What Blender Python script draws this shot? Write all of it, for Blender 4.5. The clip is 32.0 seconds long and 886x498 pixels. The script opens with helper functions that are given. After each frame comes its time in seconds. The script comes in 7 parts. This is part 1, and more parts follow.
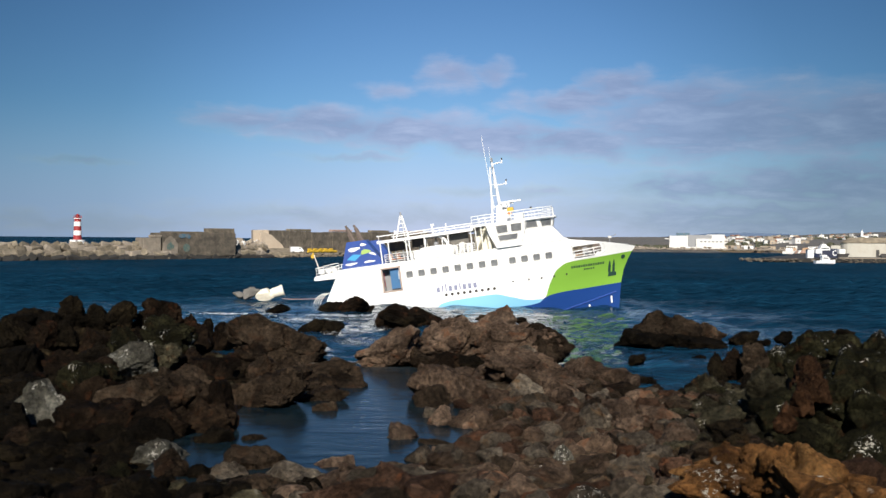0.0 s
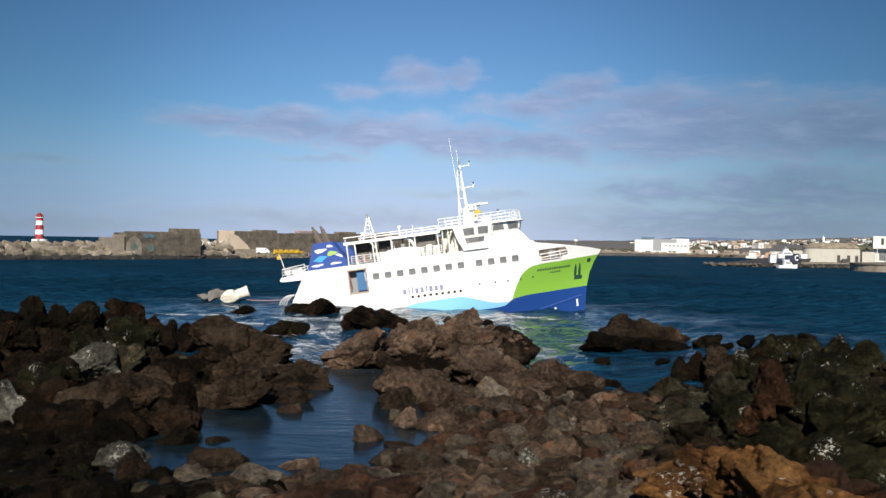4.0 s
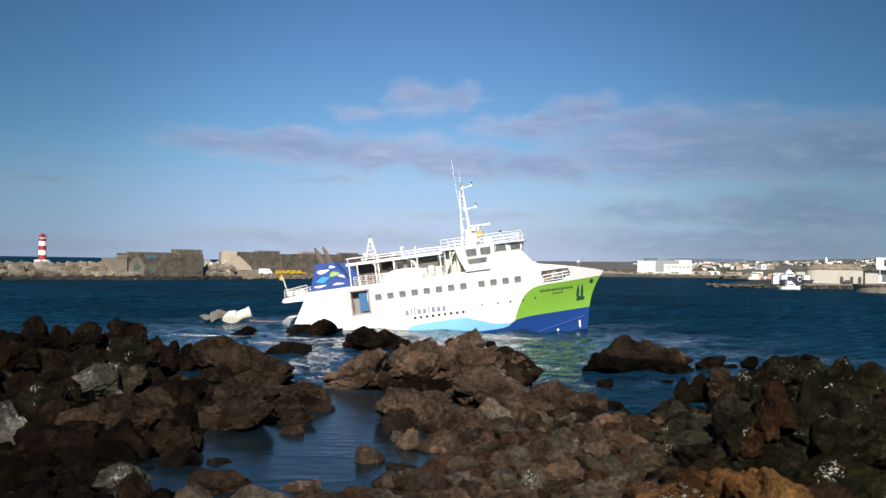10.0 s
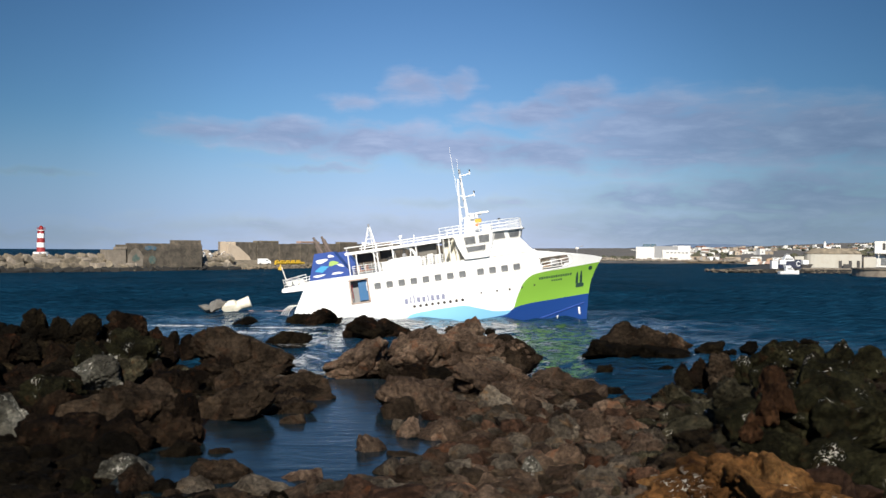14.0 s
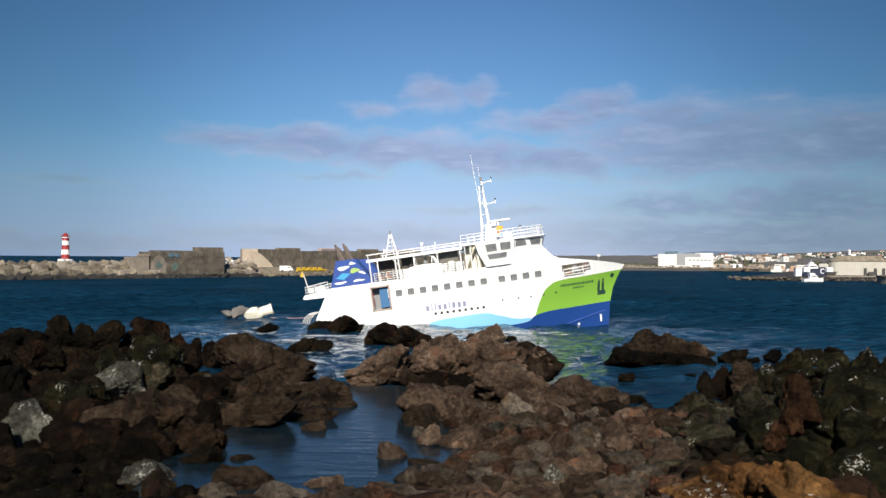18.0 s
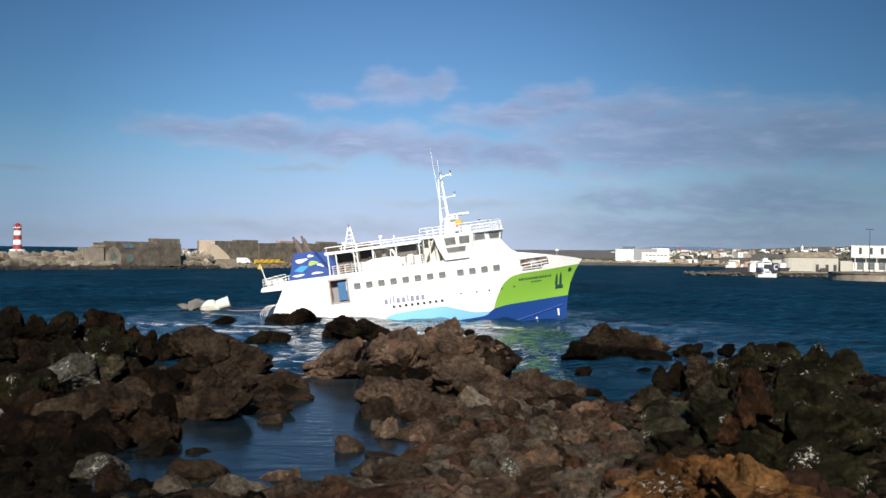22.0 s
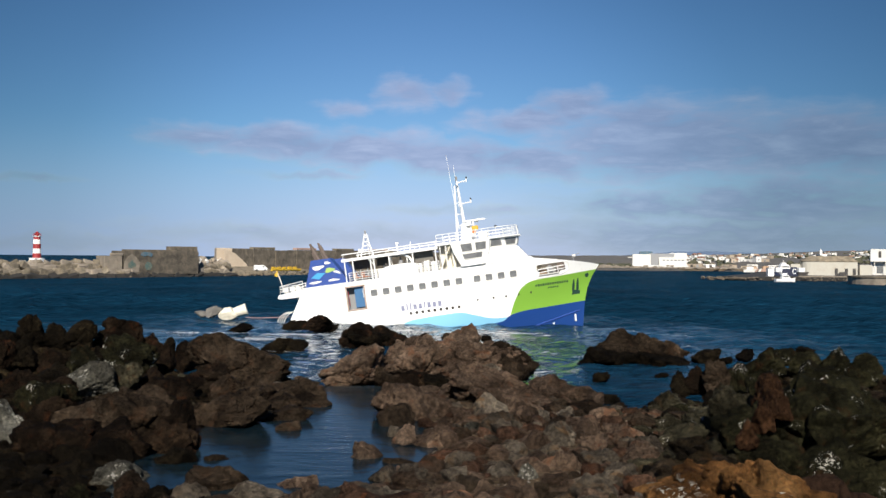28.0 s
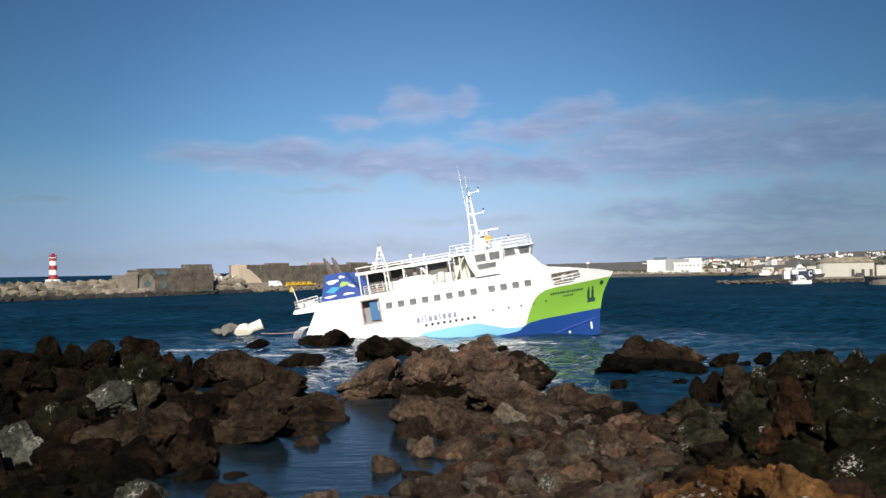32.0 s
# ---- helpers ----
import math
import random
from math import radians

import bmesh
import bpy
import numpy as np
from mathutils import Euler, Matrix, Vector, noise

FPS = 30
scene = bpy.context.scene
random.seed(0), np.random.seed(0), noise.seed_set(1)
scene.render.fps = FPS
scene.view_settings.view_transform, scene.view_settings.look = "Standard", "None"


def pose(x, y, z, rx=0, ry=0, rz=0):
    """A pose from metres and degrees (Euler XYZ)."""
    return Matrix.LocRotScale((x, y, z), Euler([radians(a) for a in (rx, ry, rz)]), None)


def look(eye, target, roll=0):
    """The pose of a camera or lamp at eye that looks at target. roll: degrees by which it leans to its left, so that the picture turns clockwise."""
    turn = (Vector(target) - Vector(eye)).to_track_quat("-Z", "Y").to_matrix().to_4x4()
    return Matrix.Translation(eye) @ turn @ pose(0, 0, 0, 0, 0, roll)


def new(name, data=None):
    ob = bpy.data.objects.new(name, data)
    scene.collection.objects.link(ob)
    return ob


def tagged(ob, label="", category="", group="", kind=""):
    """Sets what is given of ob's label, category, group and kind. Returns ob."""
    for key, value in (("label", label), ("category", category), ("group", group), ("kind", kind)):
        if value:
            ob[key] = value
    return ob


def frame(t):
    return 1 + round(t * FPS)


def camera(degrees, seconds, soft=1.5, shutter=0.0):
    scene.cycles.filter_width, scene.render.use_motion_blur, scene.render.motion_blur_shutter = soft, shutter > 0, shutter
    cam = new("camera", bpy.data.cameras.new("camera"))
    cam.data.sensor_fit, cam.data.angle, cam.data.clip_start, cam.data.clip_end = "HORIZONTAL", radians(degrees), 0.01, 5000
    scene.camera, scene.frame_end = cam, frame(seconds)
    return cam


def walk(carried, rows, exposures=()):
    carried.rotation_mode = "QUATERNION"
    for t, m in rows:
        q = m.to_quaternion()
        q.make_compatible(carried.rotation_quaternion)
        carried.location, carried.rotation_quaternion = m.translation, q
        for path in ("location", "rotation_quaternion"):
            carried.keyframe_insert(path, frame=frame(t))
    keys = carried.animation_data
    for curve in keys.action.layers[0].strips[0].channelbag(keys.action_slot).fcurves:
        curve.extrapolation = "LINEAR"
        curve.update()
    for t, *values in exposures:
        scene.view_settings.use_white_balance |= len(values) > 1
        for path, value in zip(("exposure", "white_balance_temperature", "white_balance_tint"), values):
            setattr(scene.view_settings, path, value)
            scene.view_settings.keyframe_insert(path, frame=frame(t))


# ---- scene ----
from collections import defaultdict

EYE = (0.0, 0.0, 8.3)
cam = camera(48.2, 32.0)
# seconds, yaw, pitch, roll of the hand-held camera, which stands on one spot
VIEW = [
    (0, 0.000, -0.640, -0.450),
    (0.5, 0.462, -0.754, -0.367),
    (1, -0.112, -0.790, -0.290),
    (1.5, -0.226, -0.485, -0.633),
    (2, -0.658, -0.711, -0.335),
    (2.5, -1.636, -0.685, -0.966),
    (3, -2.060, -0.428, -0.686),
    (3.5, -1.963, -0.453, -0.766),
    (5.5, -1.636, -0.547, -1.620),
    (6, -1.028, -0.385, -1.554),
    (6.5, -1.562, -0.303, -1.697),
    (7, -1.933, -1.179, -0.588),
    (7.5, -1.628, -1.942, -0.553),
    (8, -1.743, -0.868, -0.336),
    (8.5, -2.050, 0.444, -0.823),
    (9, -1.714, 0.512, -1.250),
    (9.5, -1.783, 0.677, -0.671),
    (10, -1.777, 0.720, -0.943),
    (10.5, -2.099, 0.627, -0.702),
    (11, -1.356, 0.558, -0.939),
    (11.5, -2.055, 0.216, -0.844),
    (12, -2.019, -0.139, -1.146),
    (12.5, -2.551, -0.173, -0.916),
    (13, -2.048, -0.282, -0.915),
    (13.5, -1.901, -0.107, -0.420),
    (15.5, -1.736, 0.142, -0.319),
    (16, -0.623, 0.009, -0.428),
    (16.5, -0.325, 0.136, 0.069),
    (17, -0.122, 0.334, -0.020),
    (17.5, -0.082, 0.590, -0.303),
    (18, -0.614, 0.446, -0.388),
    (18.5, -0.157, 0.080, -0.010),
    (19, -0.983, -0.011, 0.000),
    (19.5, -1.651, 0.020, 0.041),
    (20, -1.738, -0.332, -0.287),
    (20.5, -2.308, 0.133, -0.008),
    (21, -3.221, 0.110, -0.724),
    (21.5, -3.477, 0.061, -0.542),
    (22, -2.996, 0.088, -0.830),
    (22.5, -3.099, 0.286, -0.710),
    (23, -3.458, 0.336, -0.471),
    (23.5, -2.735, 0.219, -0.770),
    (24, -2.172, 0.225, -0.839),
    (24.5, -2.304, 0.905, -0.694),
    (26.5, -2.510, 0.411, -0.857),
    (27, -2.787, 0.440, -0.920),
    (27.5, -2.532, 0.046, -0.841),
    (28, -2.043, 0.438, -0.487),
    (28.5, -2.133, 0.994, -0.632),
    (29, -1.491, 0.493, -0.843),
    (29.5, -1.307, 0.477, -0.756),
    (30, -1.725, 1.013, 0.081),
    (30.5, -1.773, 1.530, 0.088),
    (31, -1.645, 1.445, 0.242),
    (31.5, -1.533, 1.091, 0.705),
    (32, -1.232, 1.090, 0.992),
]
walk(cam, [(t, pose(*EYE, 90 + p, r, y)) for t, y, p, r in VIEW])

# ---- light ----
SUN_EL, SUN_AZ = 33.0, 184.0        # degrees; azimuth clockwise from +y, so the sun stands behind the viewer
world = bpy.data.worlds.new("sky")
scene.world = world
world.use_nodes = True
wn, wl = world.node_tree.nodes, world.node_tree.links
sky = wn.new("ShaderNodeTexSky")
sky.sky_type = "NISHITA"
sky.sun_disc = False
sky.sun_elevation, sky.sun_rotation = radians(SUN_EL), radians(SUN_AZ)
sky.air_density, sky.dust_density, sky.ozone_density = 1.0, 0.0, 5.0
wn["Background"].inputs["Strength"].default_value = 0.07
tint = wn.new("ShaderNodeMix")
tint.data_type, tint.blend_type = "RGBA", "MULTIPLY"
tint.inputs[0].default_value, tint.inputs[7].default_value = 1.0, (0.537, 0.662, 0.788, 1)
wl.new(sky.outputs[0], tint.inputs[6])
wl.new(tint.outputs[2], wn["Background"].inputs["Color"])
sun_data = bpy.data.lights.new("sun", "SUN")
sun_data.energy, sun_data.angle, sun_data.color = 4.9, radians(0.5), (1.0, 0.93, 0.82)
sun = new("sun", sun_data)
sa, se = radians(SUN_AZ), radians(SUN_EL)
sun_dir = Vector((math.sin(sa) * math.cos(se), math.cos(sa) * math.cos(se), math.sin(se)))
sun.matrix_world = look(sun_dir * 50, (0, 0, 0))
scene.view_settings.exposure = 0.62


# ---- materials ----
def mat(name):
    m = bpy.data.materials.new(name)
    m.use_nodes = True
    nt = m.node_tree
    return m, nt.nodes, nt.links, nt.nodes["Principled BSDF"]


def ramp(n, l, src, stops):
    r = n.new("ShaderNodeValToRGB")
    els = r.color_ramp.elements
    while len(els) < len(stops):
        els.new(0.5)
    for e, (p, c) in zip(els, stops):
        e.position, e.color = p, (*c, 1) if len(c) == 3 else c
    l.new(src, r.inputs[0])
    return r.outputs[0]


def noise_tex(n, l, vec, scale, detail=4, rough=0.55, dist=0.0):
    t = n.new("ShaderNodeTexNoise")
    t.inputs["Scale"].default_value, t.inputs["Detail"].default_value = scale, detail
    t.inputs["Roughness"].default_value, t.inputs["Distortion"].default_value = rough, dist
    if vec is not None:
        l.new(vec, t.inputs["Vector"])
    return t.outputs["Fac"]


def mixed(n, l, fac, a, b, kind="MIX"):
    m = n.new("ShaderNodeMix")
    m.data_type, m.blend_type = "RGBA", kind
    for sock, v in ((m.inputs[0], fac), (m.inputs[6], a), (m.inputs[7], b)):
        if isinstance(v, (int, float)):
            sock.default_value = v
        elif isinstance(v, tuple):
            sock.default_value = (*v, 1)
        else:
            l.new(v, sock)
    return m.outputs[2]


def maths(n, l, op, a, b=0.0, clamp=False):
    m = n.new("ShaderNodeMath")
    m.operation, m.use_clamp = op, clamp
    for i, v in enumerate((a, b)):
        if isinstance(v, (int, float)):
            m.inputs[i].default_value = v
        else:
            l.new(v, m.inputs[i])
    return m.outputs[0]


def bump(n, l, height, strength, dist, before=None):
    b = n.new("ShaderNodeBump")
    b.inputs["Strength"].default_value, b.inputs["Distance"].default_value = strength, dist
    l.new(height, b.inputs["Height"])
    if before is not None:
        l.new(before, b.inputs["Normal"])
    return b.outputs[0]


def rock_mat(name, dark, mid, light, stain=None, spots=0.0, rough=0.85, ends_dimmed=False):
    """Weathered lava: two scales of colour, stains, pale crusts and pitted relief, in world metres."""
    m, n, l, p = mat(name)
    pos = n.new("ShaderNodeNewGeometry").outputs["Position"]
    info = n.new("ShaderNodeObjectInfo").outputs["Random"]
    big = noise_tex(n, l, pos, 0.55, 5, 0.6, 0.4)
    col = ramp(n, l, big, [(0.28, dark), (0.52, mid), (0.76, light)])
    fine = noise_tex(n, l, pos, 4.5, 8, 0.7, 0.2)
    col = mixed(n, l, 0.85, col, ramp(n, l, fine, [(0.32, (0.25, 0.23, 0.22)), (0.5, (1, 1, 1)), (0.7, (2.1, 2.0, 1.9))]), "MULTIPLY")
    if stain:
        s = ramp(n, l, noise_tex(n, l, pos, 0.9, 6, 0.65, 0.8), [(0.56, (0, 0, 0)), (0.68, (1, 1, 1))])
        col = mixed(n, l, s, col, stain)
    if spots:
        patch = ramp(n, l, noise_tex(n, l, pos, 0.8, 2), [(0.66 - 0.1 * spots, (0, 0, 0)), (0.72 - 0.08 * spots, (1, 1, 1))])
        dots = ramp(n, l, noise_tex(n, l, pos, 7.0, 5, 0.65, 0.6), [(0.55, (0, 0, 0)), (0.60, (1, 1, 1))])
        col = mixed(n, l, mixed(n, l, 1.0, patch, dots, "MULTIPLY"), col, (0.40, 0.39, 0.35))
    blocks = n.new("ShaderNodeTexVoronoi")
    blocks.inputs["Scale"].default_value = 0.95
    shift = n.new("ShaderNodeVectorMath")
    shift.operation = "ADD"
    st = n.new("ShaderNodeTexNoise")
    st.inputs["Scale"].default_value = 1.6
    st.inputs["Detail"].default_value = 4
    l.new(pos, st.inputs["Vector"])
    l.new(pos, shift.inputs[0])
    l.new(st.outputs["Color"], shift.inputs[1])
    l.new(shift.outputs[0], blocks.inputs["Vector"])
    col = mixed(n, l, 0.8, col, ramp(n, l, blocks.outputs["Color"], [(0.2, (0.55, 0.52, 0.5)), (0.5, (1, 1, 1)), (0.8, (1.5, 1.45, 1.4))]), "MULTIPLY")
    if ends_dimmed:
        # lens dimming put into the colour at both shore ends, over blacker, greener lava
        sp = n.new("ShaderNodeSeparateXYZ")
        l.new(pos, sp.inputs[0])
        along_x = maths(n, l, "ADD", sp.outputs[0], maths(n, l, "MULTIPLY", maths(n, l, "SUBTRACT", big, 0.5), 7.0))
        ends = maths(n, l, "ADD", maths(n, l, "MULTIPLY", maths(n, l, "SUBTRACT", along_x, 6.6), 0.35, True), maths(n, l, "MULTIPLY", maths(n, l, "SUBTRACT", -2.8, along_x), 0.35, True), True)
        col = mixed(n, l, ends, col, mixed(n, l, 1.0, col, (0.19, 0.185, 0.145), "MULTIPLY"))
    hue = n.new("ShaderNodeHueSaturation")
    l.new(maths(n, l, "ADD", maths(n, l, "MULTIPLY", info, 0.5), 0.75), hue.inputs["Value"])
    l.new(col, hue.inputs["Color"])
    l.new(hue.outputs[0], p.inputs["Base Color"])
    p.inputs["Roughness"].default_value = rough
    p.inputs["Specular IOR Level"].default_value = 0.04
    v = n.new("ShaderNodeTexVoronoi")
    v.feature = "DISTANCE_TO_EDGE"
    v.inputs["Scale"].default_value = 1.1
    warp = n.new("ShaderNodeVectorMath")
    warp.operation = "ADD"
    wt = n.new("ShaderNodeTexNoise")
    wt.inputs["Scale"].default_value = 1.6
    wt.inputs["Detail"].default_value = 3
    l.new(pos, wt.inputs["Vector"])
    l.new(pos, warp.inputs[0])
    l.new(wt.outputs["Color"], warp.inputs[1])
    l.new(warp.outputs[0], v.inputs["Vector"])
    crack = ramp(n, l, v.outputs["Distance"], [(0.0, (0, 0, 0)), (0.09, (1, 1, 1))])
    b1 = bump(n, l, crack, 0.7, 0.12)
    b2 = bump(n, l, noise_tex(n, l, pos, 2.2, 8, 0.72), 1.0, 0.6, b1)
    b3 = bump(n, l, noise_tex(n, l, pos, 11.0, 5, 0.7), 0.9, 0.09, b2)
    l.new(b3, p.inputs["Normal"])
    return m


def paint(name, color, rough=0.4, wear=0.25, metal=0.0, dirt=(0.25, 0.17, 0.1), scale=1.5, vary=0.0, runs=0.0):
    """Painted or plain surface with faint unevenness and dirt; vary: from piece to piece, runs: streaks down the face."""
    m, n, l, p = mat(name)
    pos = n.new("ShaderNodeTexCoord").outputs["Object"]
    big = ramp(n, l, noise_tex(n, l, pos, scale, 6, 0.65), [(0.45, (0, 0, 0)), (0.85, (1, 1, 1))])
    col = mixed(n, l, maths(n, l, "MULTIPLY", big, wear), color, dirt)
    tone = ramp(n, l, noise_tex(n, l, pos, scale * 7, 4), [(0.3, (0.9, 0.9, 0.9)), (0.7, (1, 1, 1))])
    col = mixed(n, l, 1.0, col, tone, "MULTIPLY")
    if runs:
        mp = n.new("ShaderNodeMapping")
        mp.inputs["Scale"].default_value = (1.0, 1.0, 1.0)
        l.new(n.new("ShaderNodeNewGeometry").outputs["Position"], mp.inputs[0])
        streak = ramp(n, l, noise_tex(n, l, mp.outputs[0], 0.35, 9, 0.72, 0.3), [(0.3, (0.4, 0.39, 0.37)), (0.5, (0.9, 0.9, 0.9)), (0.7, (1.6, 1.52, 1.4))])
        col = mixed(n, l, runs, col, streak, "MULTIPLY")
    if vary:
        hue = n.new("ShaderNodeHueSaturation")
        info = n.new("ShaderNodeObjectInfo").outputs["Random"]
        l.new(maths(n, l, "ADD", maths(n, l, "MULTIPLY", info, 2 * vary), 1.0 - vary), hue.inputs["Value"])
        l.new(col, hue.inputs["Color"])
        col = hue.outputs[0]
    l.new(col, p.inputs["Base Color"])
    p.inputs["Roughness"].default_value, p.inputs["Metallic"].default_value = rough, metal
    l.new(bump(n, l, noise_tex(n, l, pos, scale * 9, 4), 0.15, 0.02), p.inputs["Normal"])
    return m


def hull_mat():
    """White topsides; a pale-blue swoosh amidships, dark blue and green on the bow, in the ship's own metres."""
    m, n, l, p = mat("hull_paint")
    obj = n.new("ShaderNodeTexCoord").outputs["Object"]
    sep = n.new("ShaderNodeSeparateXYZ")
    l.new(obj, sep.inputs[0])
    u, w = sep.outputs[0], sep.outputs[2]

    def below(points):
        """1 where w lies under the line through (u, w) points."""
        c = n.new("ShaderNodeFloatCurve")
        line = c.mapping.curves[0]
        pts = [((a - 0.0) / 42.0, (b + 6.0) / 14.0) for a, b in points]
        while len(line.points) < len(pts):
            line.points.new(0.5, 0.5)
        for q, (a, b) in zip(line.points, pts):
            q.location = (a, b)
            q.handle_type = "AUTO_CLAMPED"
        c.mapping.update()
        l.new(maths(n, l, "DIVIDE", u, 42.0), c.inputs["Value"])
        edge = maths(n, l, "SUBTRACT", maths(n, l, "MULTIPLY", c.outputs[0], 14.0), 6.0)
        return maths(n, l, "MULTIPLY", maths(n, l, "SUBTRACT", edge, w), 40.0, clamp=True)

    streak_v = n.new("ShaderNodeMapping")
    streak_v.inputs["Scale"].default_value = (2.2, 2.2, 0.25)
    l.new(obj, streak_v.inputs[0])
    streak = ramp(n, l, noise_tex(n, l, streak_v.outputs[0], 1.2, 6, 0.7), [(0.55, (0, 0, 0)), (0.85, (0.35, 0.35, 0.35))])
    white = mixed(n, l, streak, (0.82, 0.82, 0.80), (0.42, 0.34, 0.24))
    col = mixed(n, l, below([(0, -5.9), (15.5, -2.0), (17, -0.3), (20, 0.0), (23.2, 0.05), (25.5, -0.55), (27.5, -1.2), (29.2, -1.35), (31, -1.5), (42, -3)]), white, (0.20, 0.46, 0.68))
    col = mixed(n, l, below([(0, -5.9), (28.4, -5.5), (29.0, -2.6), (29.6, -1.1), (30.6, 0.9), (31.6, 2.1), (32.8, 2.62), (36, 2.75), (42, 2.95)]), col, (0.185, 0.37, 0.045))
    col = mixed(n, l, below([(0, -5.9), (22, -5.8), (24.5, -2.0), (28.6, -1.75), (29.6, -1.15), (31.5, -0.85), (34, -0.8), (38.8, -0.75), (42, -0.75)]), col, (0.011, 0.045, 0.19))
    l.new(col, p.inputs["Base Color"])
    p.inputs["Roughness"].default_value = 0.32
    l.new(bump(n, l, noise_tex(n, l, obj, 0.9, 3), 0.25, 0.05), p.inputs["Normal"])
    return m


def water_mat(name, deep, scales, rough, strength, gloss, lee=0.0):
    m, n, l, p = mat(name)
    obj = n.new("ShaderNodeTexCoord").outputs["Object"]
    mp = n.new("ShaderNodeMapping")
    mp.inputs["Scale"].default_value = (0.42, 1.0, 1.0)
    mp.inputs["Rotation"].default_value = (0, 0, 0.25)
    l.new(obj, mp.inputs[0])
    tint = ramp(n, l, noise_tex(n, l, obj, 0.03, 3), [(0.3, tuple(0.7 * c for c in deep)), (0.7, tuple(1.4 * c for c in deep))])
    # wave shading put into the colour: dark troughs, light crests
    painted_chop = ramp(n, l, noise_tex(n, l, mp.outputs[0], 0.85, 7, 0.66, 0.5), [(0.35, (0.4, 0.45, 0.5)), (0.55, (1, 1, 1)), (0.72, (2.0, 1.8, 1.7))])
    l.new(mixed(n, l, 1.0, tint, painted_chop, "MULTIPLY"), p.inputs["Base Color"])
    p.inputs["Roughness"].default_value, p.inputs["IOR"].default_value = rough, 1.33
    p.inputs["Specular IOR Level"].default_value = gloss
    if lee:
        # smoother, glossier water in the lee of the stranded hull
        at = n.new("ShaderNodeMapping")
        at.vector_type = "TEXTURE"
        at.inputs["Location"].default_value, at.inputs["Scale"].default_value = (1, 97, 0), (44, 50, 1)
        l.new(n.new("ShaderNodeNewGeometry").outputs["Position"], at.inputs[0])
        away = n.new("ShaderNodeVectorMath")
        away.operation = "LENGTH"
        l.new(at.outputs[0], away.inputs[0])
        gusts = noise_tex(n, l, mp.outputs[0], 0.10, 6, 0.62, 0.8)
        reach = maths(n, l, "ADD", away.outputs["Value"], maths(n, l, "MULTIPLY", maths(n, l, "SUBTRACT", gusts, 0.5), 1.1))
        calm = n.new("ShaderNodeMapRange")
        calm.interpolation_type = "SMOOTHERSTEP"
        for k, v in ((1, 0.0), (2, 1.25), (3, 1.0), (4, 0.0)):
            calm.inputs[k].default_value = v
        l.new(reach, calm.inputs[0])
        crests = ramp(n, l, noise_tex(n, l, mp.outputs[0], 0.75, 7, 0.68, 0.6), [(0.42, (0.0, 0.0, 0.0)), (0.72, (0.30, 0.30, 0.30))])
        calm = maths(n, l, "MAXIMUM", calm.outputs[0], maths(n, l, "MULTIPLY", crests, 0.12))
        l.new(maths(n, l, "MULTIPLY", calm, lee), p.inputs["Specular IOR Level"])
        ior = n.new("ShaderNodeMapRange")
        ior.inputs[3].default_value, ior.inputs[4].default_value = 1.04, 1.40
        l.new(calm, ior.inputs[0])
        l.new(ior.outputs[0], p.inputs["IOR"])
        rough_by = n.new("ShaderNodeMapRange")
        rough_by.inputs[3].default_value, rough_by.inputs[4].default_value = 0.34, rough
        l.new(maths(n, l, "MULTIPLY", calm, 2.5, True), rough_by.inputs[0])
        l.new(rough_by.outputs[0], p.inputs["Roughness"])
    nrm = None
    for s, d in scales:
        nrm = bump(n, l, noise_tex(n, l, mp.outputs[0], s, 3, 0.55, 0.3), strength, d, nrm)
    l.new(nrm, p.inputs["Normal"])
    return m


